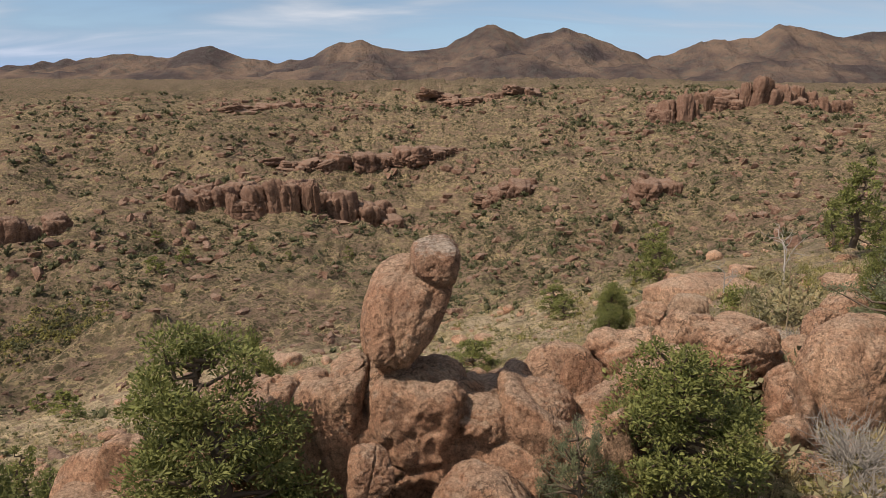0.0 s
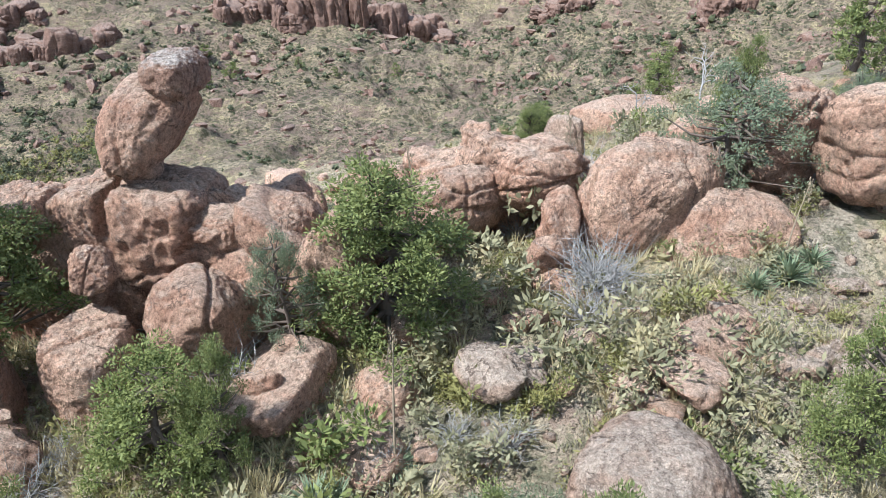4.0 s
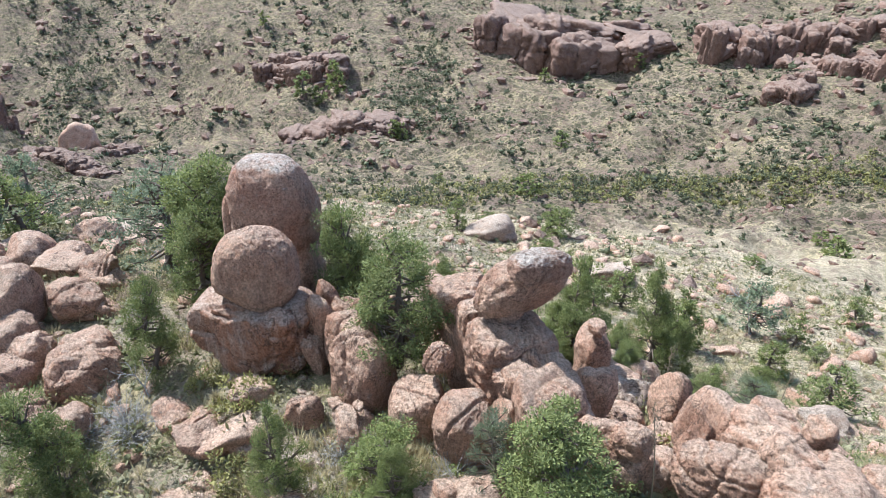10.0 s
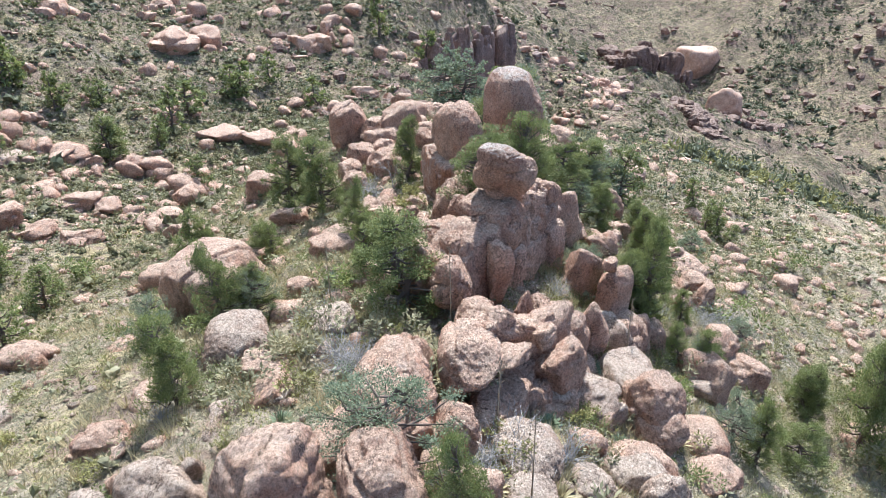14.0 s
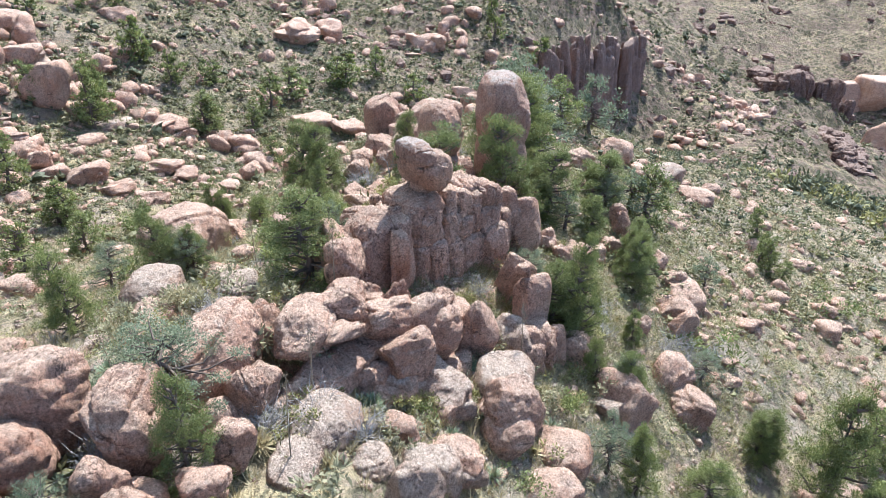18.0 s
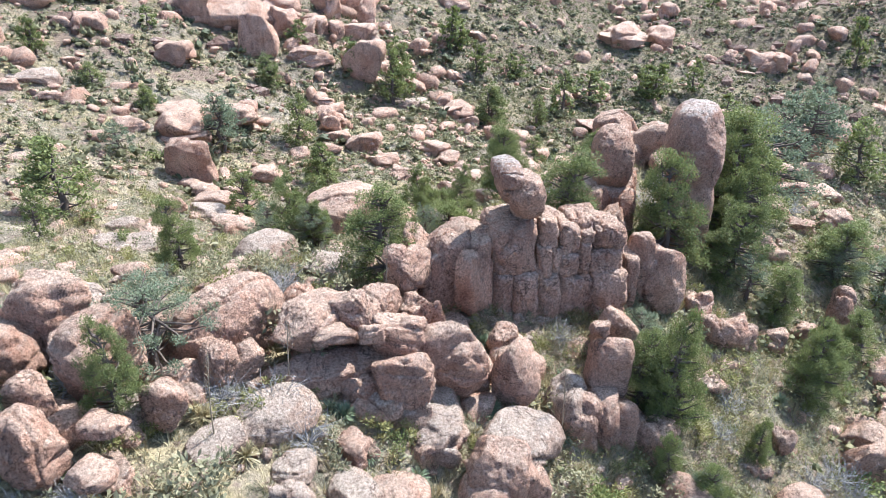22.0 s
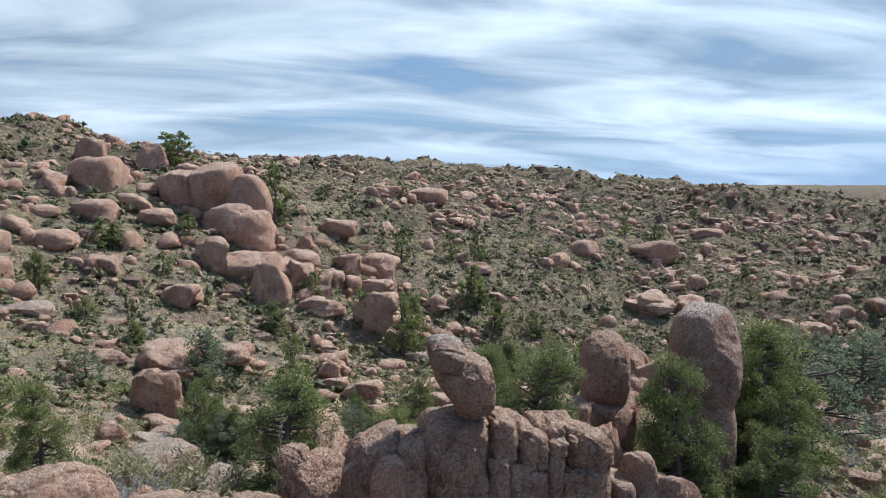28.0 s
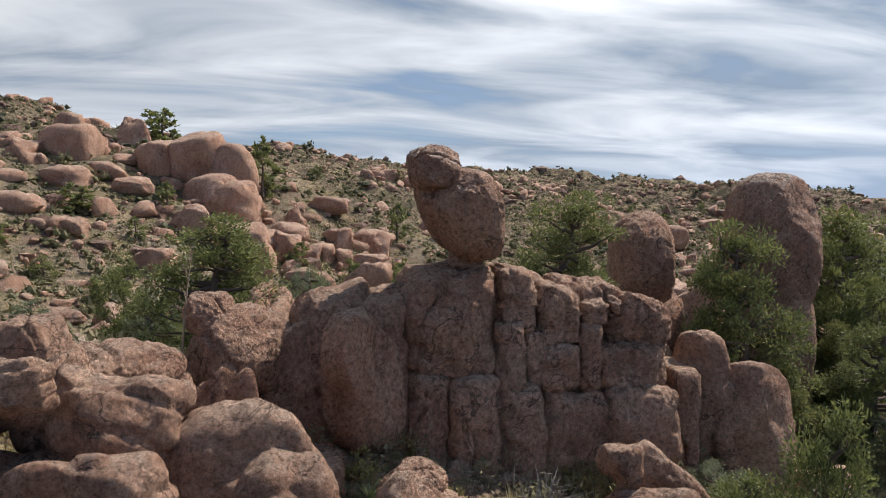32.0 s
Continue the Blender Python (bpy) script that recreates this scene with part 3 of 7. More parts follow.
def sprays(rng, centres, radii, count, length, width, squash=0.75, droop=0.0):
    """Leaf sprays: thin pointed quads set round the clump centres, turned outwards, their broad side mostly to the sky."""
    c = np.repeat(centres, count, 0)
    r = np.repeat(radii, count)
    n = len(c)
    d = rng.normal(size=(n, 3)) * (1, 1, 0.85) + (0, 0, 0.18)
    d /= np.linalg.norm(d, axis=1)[:, None]
    base = c + d * (r * rng.uniform(0.1, 1.0, n) ** 0.5)[:, None] * np.array((1, 1, squash))
    way = d + rng.normal(size=(n, 3)) * 0.5 + np.array((0, 0, 0.25 - droop))
    way /= np.linalg.norm(way, axis=1)[:, None]
    across = np.cross(way, d * 0.7 + np.array((0, 0, 0.8)) + rng.normal(size=(n, 3)) * 0.55)
    across /= np.linalg.norm(across, axis=1)[:, None] + 1e-9
    ln = length * rng.uniform(0.6, 1.35, n)[:, None]
    wd = width * rng.uniform(0.6, 1.35, n)[:, None]
    p0 = base - way * ln * 0.5
    p2 = base + way * ln * 0.5
    p1 = base + across * wd * 0.5
    p3 = base - across * wd * 0.5
    v = np.stack([p0, p1, p2, p3], 1).reshape(-1, 3)
    i = np.arange(n)[:, None] * 4
    return v, np.concatenate([i + (0, 1, 2), i + (0, 2, 3)], 1).reshape(-1, 3)


def tree_meshes(name, seed, height, spread, leaf, clumps=46, count=110, bare=0.12, tall=1.0, length=0.17, width=0.06):
    """A tree about height metres high: trunk with limbs, and a crown of leaf sprays in clumps."""
    rng = np.random.RandomState(seed)
    pieces = []
    top = np.array((rng.uniform(-0.08, 0.08) * height, rng.uniform(-0.08, 0.08) * height, height * 0.9))
    stem = [np.array((0, 0, -0.3))]
    for s in (0.15, 0.35, 0.55, 0.75, 1.0):
        stem.append(top * s + rng.normal(size=3) * 0.04 * height * (1, 1, 0.3))
    stem = np.array(stem)
    pieces.append(tube(stem, np.linspace(0.045, 0.006, 6) * height, 7))
    ends, radii = [], []
    for k in range(clumps):
        s = bare + (1 - bare) * (k + rng.uniform(0, 1)) / clumps
        i = min(int(s * 5), 4)
        root = stem[i] + (stem[i + 1] - stem[i]) * (s * 5 - i)
        w = rng.uniform(0, 2 * math.pi)
        # the crown is widest low down and narrows to an uneven top
        wide = spread * (1 - s ** (1.7 * tall)) ** 0.6 * rng.uniform(0.45, 1.12) + 0.05 * height
        end = root + np.array((math.cos(w) * wide, math.sin(w) * wide, rng.uniform(-0.02, 0.13) * height))
        mid = (root + end) / 2 + np.array((0, 0, -0.03 * height)) + rng.normal(size=3) * 0.03 * height
        pieces.append(tube([root, mid, end], [0.014 * height, 0.009 * height, 0.003 * height], 4))
        ends += [end, (mid * 0.4 + end * 0.6) + rng.normal(size=3) * 0.05 * height]
        radii += [rng.uniform(0.06, 0.115) * height, rng.uniform(0.05, 0.095) * height]
    wood = raw_mesh(name + "_trunk", *joined(pieces), BARK)
    crown = raw_mesh(name + "_crown", *sprays(rng, np.array(ends), np.array(radii), count // 2, length, width), leaf, False)
    return wood, crown


TREES = {
    "pine": [tree_meshes("pinyon", 40 + k, 4.0, 1.25 + 0.1 * k, JUNIPER, 64, 340, 0.1, 1.0, 0.09, 0.034) for k in range(4)],
    "tall": [tree_meshes("tall_pinyon", 60 + k, 4.0, 0.8 + 0.08 * k, JUNIPER, 64, 330, 0.08, 1.3, 0.09, 0.034) for k in range(3)],
    "oak": [tree_meshes("grey_oak", 80 + k, 4.0, 1.9, OAK, 54, 220, 0.28, 1.9, 0.085, 0.035) for k in range(3)],
    "thin": [tree_meshes("sparse_tree", 95 + k, 4.0, 1.3, OAK, 44, 90, 0.25, 1.6, 0.11, 0.05) for k in range(2)],
}
# the same kinds with fewer, larger sprays, for trees far down or across the slopes
FAR_TREES = {
    "pine": [tree_meshes("far_pinyon", 140 + k, 4.0, 1.35, JUNIPER, 22, 26, 0.08, 1.0, 0.42, 0.2) for k in range(4)],
    "tall": [tree_meshes("far_tall_pinyon", 160 + k, 4.0, 0.9, JUNIPER, 22, 26, 0.08, 1.3, 0.42, 0.2) for k in range(2)],
    "oak": [tree_meshes("far_oak", 180 + k, 4.0, 1.9, OAK, 22, 26, 0.25, 1.9, 0.36, 0.22) for k in range(2)],
    "thin": [tree_meshes("far_sparse_tree", 195, 4.0, 1.3, OAK, 20, 12, 0.25, 1.6, 0.3, 0.16)],
}
MID_TREES = {
    "pine": [tree_meshes("mid_pinyon", 240 + k, 4.0, 1.3, JUNIPER, 34, 76, 0.08, 1.0, 0.2, 0.085) for k in range(4)],
    "tall": [tree_meshes("mid_tall_pinyon", 260 + k, 4.0, 0.9, JUNIPER, 34, 76, 0.08, 1.3, 0.2, 0.085) for k in range(3)],
    "oak": [tree_meshes("mid_oak", 280 + k, 4.0, 1.9, OAK, 34, 70, 0.25, 1.9, 0.18, 0.1) for k in range(3)],
    "thin": [tree_meshes("mid_sparse_tree", 295, 4.0, 1.3, OAK, 34, 60, 0.25, 1.6, 0.16, 0.085)],
}
TREE_WORDS = {
    "pine": ("pinyon_tree", "bushy dark green pinyon tree growing among boulders", "tree"),
    "tall": ("pinyon_tree", "slender dark green pinyon tree on the rocky slope", "tree"),
    "oak": ("oak_tree", "grey-green scrub oak with a broad airy crown", "tree"),
    "thin": ("oak_tree", "sparse half-bare grey oak on the slope", "tree"),
}
rand = random.Random(5)


def tree(kind, x, y, height, z=None, wide=1.0, turn=None):
    """One tree, standing on the ground unless its foot's height is given."""
    name, label, category = TREE_WORDS[kind]
    wood, crown = rand.choice((TREES if math.hypot(x, y) < 21 else MID_TREES if math.hypot(x, y) < 60 else FAR_TREES)[kind])
    foot = new(name)
    foot.empty_display_size = 0.2
    part("trunk", wood, foot)
    part("crown", crown, foot)
    s = height / 4.0
    foot.location = (x, y, float(ground_z(x, y)) - 0.05 if z is None else z)
    foot.rotation_euler = (0, 0, rand.uniform(0, 6.28) if turn is None else turn)
    foot.scale = (s * wide, s * wide, s)
    return tagged(foot, label, category, "trees of the slope")


def rosette_mesh(name, seed, material, blades=90, length=0.55, up=0.35):
    rng = np.random.RandomState(seed)
    v, f = [], []
    for k in range(blades):
        w = rng.uniform(0, 2 * math.pi)
        e = rng.uniform(-0.15, 1.0) ** 1.0 * 1.25 + up * 0.3
        ln = length * rng.uniform(0.75, 1.1)
        d = np.array((math.cos(w) * math.cos(e), math.sin(w) * math.cos(e), math.sin(e)))
        s = np.array((-math.sin(w), math.cos(w), 0)) * 0.022
        m = d * ln * 0.5 + (0, 0, 0.02)
        n = len(v)
        v += [d * 0.04 - s, d * 0.04 + s, m + s * 0.9, m - s * 0.9, d * ln - (0, 0, 0.05 * ln)]
        f += [(n, n + 1, n + 2), (n, n + 2, n + 3), (n + 3, n + 2, n + 4)]
    return raw_mesh(name, np.array(v), np.array(f), material, False)


ROSETTES = [rosette_mesh("yucca_blades", 7 + k, AGAVE, 110, 0.55) for k in range(3)]
PALE_ROSETTE = rosette_mesh("dry_yucca_blades", 17, STRAW, 130, 0.55)


def yucca(x, y, size=1.0, z=None, dry=False):
    ob = new("yucca", PALE_ROSETTE if dry else rand.choice(ROSETTES))
    ob.location = (x, y, float(ground_z(x, y)) + 0.05 if z is None else z)
    ob.rotation_euler = (rand.uniform(-0.15, 0.15), rand.uniform(-0.15, 0.15), rand.uniform(0, 6.28))
    ob.scale = (size,) * 3
    return tagged(ob, "bleached dry yucca rosette among pale rocks" if dry else "spiky blue-green yucca rosette among rocks", "yucca", "yuccas")


def dead_bush_mesh(seed):
    rng = np.random.RandomState(seed)
    pieces = []
    for _ in range(46):
        w, e = rng.uniform(0, 6.28), rng.uniform(0.1, 1.3)
        p = np.zeros(3)
        pts = [p]
        d = np.array((math.cos(w) * math.cos(e), math.sin(w) * math.cos(e), math.sin(e)))
        for _ in range(4):
            d = d + rng.normal(size=3) * 0.33
            d /= np.linalg.norm(d)
            p = p + d * rng.uniform(0.12, 0.26)
            pts.append(p)
        pieces.append(tube(pts, [0.016, 0.013, 0.010, 0.007, 0.003], 3))
        for q in pts[2:]:
            e2 = q + (d + rng.normal(size=3) * 0.8) * 0.2
            pieces.append(tube([q, e2], [0.007, 0.002], 3))
    return raw_mesh("dead_twigs", *joined(pieces), DEADWOOD)


DEAD = [dead_bush_mesh(k) for k in (1, 2, 3)]


def dead_bush(x, y, size=1.0, z=None):
    ob = new("dead_bush", rand.choice(DEAD))
    ob.location = (x, y, float(ground_z(x, y)) if z is None else z)
    ob.rotation_euler = (0, 0, rand.uniform(0, 6.28))
    ob.scale = (size,) * 3
    return tagged(ob, "tangled dead bush of bare silver-grey twigs", "bush", "dead bushes")


def bush_mesh(seed, leaf, n=8, count=60, length=0.12, width=0.045):
    rng = np.random.RandomState(seed)
    c = rng.normal(size=(n, 3)) * (0.33, 0.33, 0.16) + (0, 0, 0.34)
    return raw_mesh("bush_leaves", *sprays(rng, c, rng.uniform(0.2, 0.34, n), count, length, width, 0.8), leaf, False)


BUSHES = {"scrub": [bush_mesh(k, SCRUB) for k in (1, 2, 3)], "yellow": [bush_mesh(k, YELLOW) for k in (4, 5)], "green": [bush_mesh(k, JUNIPER) for k in (6, 7)]}
BUSH_WORDS = {"scrub": "low grey-green desert shrub among stones", "yellow": "yellow-green broom-like shrub beside boulders", "green": "small dark green juniper shrub on the slope"}


def bush(kind, x, y, size=1.0, z=None):
    ob = new("shrub", rand.choice(BUSHES[kind]))
    ob.location = (x, y, float(ground_z(x, y)) - 0.05 if z is None else z)
    ob.rotation_euler = (0, 0, rand.uniform(0, 6.28))
    ob.scale = (size, size, size * rand.uniform(0.8, 1.1))
    return tagged(ob, BUSH_WORDS[kind], "shrub", "shrubs")


# ---- boulders ----
BOULDERS = []
for k in range(18):
    v, f = rock_shape(100 + k, 4, 2.8 + 0.45 * (k % 5), 0.19, 9, least=0.56)
    BOULDERS.append((raw_mesh("boulder_block", v, f, ROCK), raw_mesh("pale_boulder_block", v, f, ROCK_PALE)))


def seat(x, y, sz, z=None):
    """Height of a boulder's middle: as given, but far from the ridge never above its own footing."""
    bed = float(ground_z(x, y)) + sz * 0.30
    return bed if z is None else min(z, bed) if math.hypot(x, y) > 45 else z


def boulder(x, y, sx, sy, sz, turn=0.0, z=None, tip=0.0, pale=False, label="rounded reddish-brown boulder on the hillside"):
    """One boulder, sx by sy by sz metres, sunk a little into the ground; z: height of its middle."""
    ob = new("boulder", rand.choice(BOULDERS)[1 if pale else 0])
    ob.scale = (sx / 2, sy / 2, sz / 2)
    ob.rotation_euler = (radians(tip), radians(tip * 0.6), radians(turn))
    ob.location = (x, y, seat(x, y, sz, z))
    return tagged(ob, "pale weathered boulder among dry grass" if pale else label, "boulder", "boulders")


def hero(name, seed, x, y, z, sx, sy, sz, turn=0.0, level=4, box=3.2, rough=0.10, cuts=5, lean=(0, 0), pitted=0.0, tip=(0, 0), parent=None, label="", material=None, least=0.62, ledges=0.0, taper=(0, 0), cracks=None):
    """A rock with a shape of its own; x, y, z its middle and sx, sy, sz its size."""
    v, f = rock_shape(seed, level, box, rough, cuts, (sx / 2, sy / 2, sz / 2), lean, pitted, least, ledges, taper, cracks)
    ob = new(name, raw_mesh(name, v, f, material or ROCK))
    ob.location = (x, y, seat(x, y, sz, z) if parent is None else z)
    ob.rotation_euler = (radians(tip[0]), radians(tip[1]), radians(turn))
    if parent is not None:
        ob.parent = parent
        if label:
            ob["label"] = label
        return ob
    return tagged(ob, label, "rock", "rocks of the outcrop")


def column(name, seed, x, y, z, sx, sy, sz, turn=0.0, level=5, edge=0.16, slope=(0, 0), taper=0.0, parent=None, label="", material=None):
    """A joint-bounded block with rounded corners; slope tilts its top, taper narrows it upwards. edge: how sharp its corners are in plan."""
    d, f = ICO[level]
    h = np.array((sx, sy, sz)) / 2
    a, b = 3.6 + 4.0 * edge, 8.0 if sz > 1.6 * sx else 5.0
    r = ((np.abs(d[:, 0]) ** a + np.abs(d[:, 1]) ** a) ** (b / a) + np.abs(d[:, 2]) ** b) ** (-1 / b)
    q = d * r[:, None] * h * 1.04
    n = d * (r ** 2)[:, None] / h
    n = np.sign(n) * np.abs(n) ** 1.6
    n = n / np.linalg.norm(n, axis=1)[:, None]
    up = np.clip((q[:, 2] / h[2] + 1) / 2, 0, 1)
    k = 1.0 / max(0.9, 0.35 * sz)
    swell = fbm(q[:, 0] * k + seed, q[:, 1] * k, q[:, 2] * k * 0.8, 3, seed)
    fine = 0.45 - np.abs(fbm(q[:, 0] * 2.4, q[:, 1] * 2.4 + seed, q[:, 2] * 2.4, 4, seed + 5, 0.62))
    joint = fbm(q[:, 0] * 0.7 + 2.3 * seed, q[:, 1] * 0.7, q[:, 2] * 0.7, 2, seed + 9)
    q = q + n * (swell * 0.09 * min(sx, sy, 6.0) + fine * 0.11 - np.exp(-(joint / 0.03) ** 2) * 0.10)[:, None]
    q[:, 0] *= 1 - taper * up
    q[:, 1] *= 1 - taper * up
    q[:, 2] += (slope[0] * q[:, 0] + slope[1] * q[:, 1]) * up
    ob = new(name, raw_mesh(name, q, f, material or ROCK))
    ob.location = (x, y, z)
    ob.rotation_euler = (0, 0, radians(turn))
    ob.parent = parent
    if label:
        ob["label"] = label
    return ob


def outcrop(name, label, x, y, z):
    ob = new(name)
    ob.location = (x, y, z)
    ob.empty_display_size = 0.3
    return tagged(ob, label, "rock formation")


# ---- the balanced rock and the wall under it ----
duck = outcrop("balanced_rock", "balanced two-part boulder perched on a narrow neck", 0.0, 0.0, -0.1)
hero("body", 301, 0.27, -0.05, 0.98, 1.5, 2.5, 1.85, 0, 6, 3.0, 0.09, 3, (0.30, 0.36), 0.06, (0, 0), duck, least=0.8, taper=(0.22, 0.0), cracks=1)
hero("head", 302, 0.93, 0.12, 1.97, 0.95, 1.85, 0.86, 0, 6, 3.6, 0.10, 3, (0, 0), 0.05, (0, 0), duck, "grey weathered cap rock", ROCK_GREY, least=0.82, cracks=1)
hero("neck", 303, 0.1, -0.45, 0.1, 0.7, 1.15, 0.7, 0, 5, 2.5, 0.1, 2, (0, 0), 0, (0, 0), duck, cracks=0)
wall = outcrop("rock_wall", "cracked reddish rock wall of rounded vertical columns", 0.0, 0.0, -4.8)
column("block", 700, 3.35, -0.45, 1.90, 2.04, 2.00, 3.70, -2, 6, 0.20, (-0.55, 0.0), parent=wall)
column("block", 701, 1.91, -0.35, 3.27, 0.91, 1.90, 1.53, 0, 5, 0.10, (-0.10, 0.0), parent=wall)
column("block", 702, 1.92, -0.20, 1.12, 0.89, 1.90, 2.86, 2, 5, 0.10, (-0.00, 0.0), parent=wall)
column("block", 703, 0.53, -0.50, 3.44, 1.99, 2.40, 2.22, -1, 6, 0.20, (-0.08, 0.0), parent=wall)
column("block", 704, 1.08, -0.15, 0.89, 0.95, 2.00, 3.15, 1, 5, 0.10, (-0.00, 0.0), parent=wall)
column("block", 705, 0.14, -0.05, 0.84, 1.10, 2.00, 3.09, -2, 5, 0.10, (-0.00, 0.0), parent=wall)
column("block", 706, -0.84, -0.50, 3.92, 0.78, 2.00, 1.26, 0, 5, 0.10, (0.20, 0.0), parent=wall)
column("block", 707, -0.60, -0.10, 2.77, 0.63, 1.60, 1.40, 2, 5, 0.10, (-0.00, 0.0), parent=wall)
column("block", 708, -1.18, -0.30, 2.63, 0.48, 1.60, 1.27, -1, 5, 0.10, (-0.00, 0.0), parent=wall)
column("block", 709, -1.78, -0.40, 3.51, 0.95, 1.90, 1.20, 1, 5, 0.10, (0.10, 0.0), parent=wall)
column("block", 710, -1.73, -0.17, 2.49, 0.87, 1.70, 0.99, -2, 5, 0.10, (-0.10, 0.0), parent=wall)
column("block", 711, -2.52, -0.30, 3.62, 0.64, 1.60, 0.58, 0, 5, 0.10, (-0.00, 0.0), parent=wall)
column("block", 712, -2.37, -0.20, 2.68, 0.49, 1.60, 1.43, 2, 5, 0.10, (-0.00, 0.0), parent=wall)
column("block", 713, -2.67, -0.80, 3.89, 1.43, 1.60, 0.60, -1, 6, 0.20, (0.10, 0.0), parent=wall)
column("block", 714, -3.50, -0.55, 3.41, 1.40, 2.00, 1.01, 1, 6, 0.20, (0.30, 0.0), parent=wall)
column("block", 715, -3.40, -0.40, 2.46, 1.77, 2.10, 1.15, -2, 6, 0.20, (-0.00, 0.0), parent=wall)
column("block", 716, -0.84, -0.05, 0.99, 1.02, 1.80, 2.42, 0, 5, 0.10, (-0.00, 0.0), parent=wall)
column("block", 717, -2.10, -0.20, 0.76, 1.57, 1.90, 2.45, 2, 6, 0.20, (0.10, 0.0), parent=wall)
column("block", 718, -3.58, -0.10, 0.45, 1.73, 2.10, 3.10, -1, 6, 0.20, (0.10, 0.0), parent=wall)
column("block", 719, -4.74, -0.45, 0.38, 0.63, 1.60, 3.66, 1, 5, 0.10, (-0.00, 0.0), parent=wall)
column("block", 720, -6.16, -0.75, -0.08, 1.65, 1.70, 3.70, -2, 6, 0.20, (0.10, 0.0), parent=wall)
column("block", 721, -7.47, -1.00, -0.44, 0.48, 1.40, 3.54, 0, 5, 0.10, (-0.00, 0.0), parent=wall)
column("core", 760, 0.0, -0.65, 1.75, 6.0, 1.5, 4.2, 0, 5, 1.2, parent=wall)

# ---- the stacked pair ----
stack = outcrop("stacked_boulders", "rounded boulder stacked on a streaked red block", -6.8, -6.7, -5.0)
hero("upper_boulder", 321, -0.1, 0.0, 4.2, 3.0, 2.0, 3.15, 74, 6, 2.6, 0.08, 3, (0.05, 0), 0.04, (0, 0), stack, least=0.78, taper=(-0.12, -0.05), cracks=0)
hero("base_block", 322, -0.1, -0.35, 1.7, 4.3, 2.8, 2.7, 62, 6, 5.0, 0.08, 2, (0, 0), 0.05, (0, 0), stack, "red block stained with pale streaks", ROCK_STREAKED, least=0.85, ledges=1.3, taper=(0.06, 0.12), cracks=1)
tower = outcrop("egg_tower", "tall egg-shaped boulder standing on cracked rock", -10.4, -5.4, -6.0)
hero("egg", 325, -0.05, 0.1, 5.75, 3.4, 2.6, 4.5, 62, 6, 3.0, 0.07, 3, (0, 0), 0.05, (0, 0), tower, "", ROCK_GREY, least=0.86, cracks=0)
hero("side_slab", 327, -0.75, -1.35, 5.0, 0.9, 1.3, 3.0, 62, 5, 2.8, 0.08, 2, (0, 0), 0.05, (0, 0), tower, cracks=0)
hero("base_block", 326, 0.0, 0.1, 2.5, 3.3, 2.6, 5.6, 62, 5, 3.4, 0.1, 3, (0, 0), 0.05, (0, 0), tower, least=0.75)

# ---- the dark crag of tall columns lower on the ridge ----
def crag(label, x0, y0, x1, y1, count, foot_z, top_z, width, seed, material=ROCK_SHADED, edge=0.3, jag=0.4):
    """Tall joint-bounded columns standing shoulder to shoulder in two rows; foot_z and top_z: heights at the line's two ends."""
    rng = random.Random(seed)
    foot = outcrop("crag", label, (x0 + x1) / 2, (y0 + y1) / 2, (foot_z[0] + foot_z[1]) / 2)
    base = foot.location
    turn = math.degrees(math.atan2(y1 - y0, x1 - x0))
    side = math.radians(turn + 90)
    for k in range(count):
        u = (k + 0.5) / count
        low, high = foot_z[0] + (foot_z[1] - foot_z[0]) * u, top_z[0] + (top_z[1] - top_z[0]) * u
        for row in range(2):
            off = (row - 0.5) * width * 1.5 + rng.uniform(-0.6, 0.6) * width
            x, y = x0 + (x1 - x0) * u + math.cos(side) * off + rng.uniform(-0.3, 0.3) * width, y0 + (y1 - y0) * u + math.sin(side) * off
            h = (high - low) * (rng.uniform(0.3, 0.8) if row == (0 if math.sin(side) > 0 else 1) else rng.uniform(0.75, 1.05))
            wide, deep, yaw = width * rng.uniform(0.7, 2.3), width * rng.uniform(0.9, 1.9), turn + rng.uniform(-40, 40)
            # each column is broken across, its upper part stepped back and narrower
            split, z = rng.uniform(0.35, 0.8) * h, low - base.z
            for part_no, (z0, z1, fit) in enumerate(((-2.0, split + 0.5, 1.0), (split - 0.3, h, rng.uniform(0.5, 0.95)))):
                ob = column("block", seed * 50 + 4 * k + 2 * row + part_no, x - base.x + part_no * rng.uniform(-0.4, 0.4) * width, y - base.y + part_no * rng.uniform(-0.3, 0.3) * width, z + (z0 + z1) / 2, wide * fit, deep * fit,
                            z1 - z0, yaw + part_no * rng.uniform(-15, 15), 5, edge, (rng.uniform(-1.1, 1.1) * jag, rng.uniform(-0.8, 0.8) * jag), rng.uniform(0.05, 0.6) * jag, foot, material=material)
                ob.rotation_euler[0], ob.rotation_euler[1] = radians(rng.uniform(-5, 5)), radians(rng.uniform(-6, 6))
    return foot


crag("dark cracked crag of tall upright rock columns", -77.0, -57.0, -126.0, -66.0, 30, (-32, -36), (-14, -22), 1.7, 2, edge=0.1, jag=0.8)
crag("broken pinnacles at the crag's foot", -136, -66, -158, -71, 7, (-38, -41), (-29, -34), 1.6, 3)
crag("dark upright rocks above the crag", -92, -72, -110, -76, 5, (-24, -24), (-17, -17), 2.0, 4)


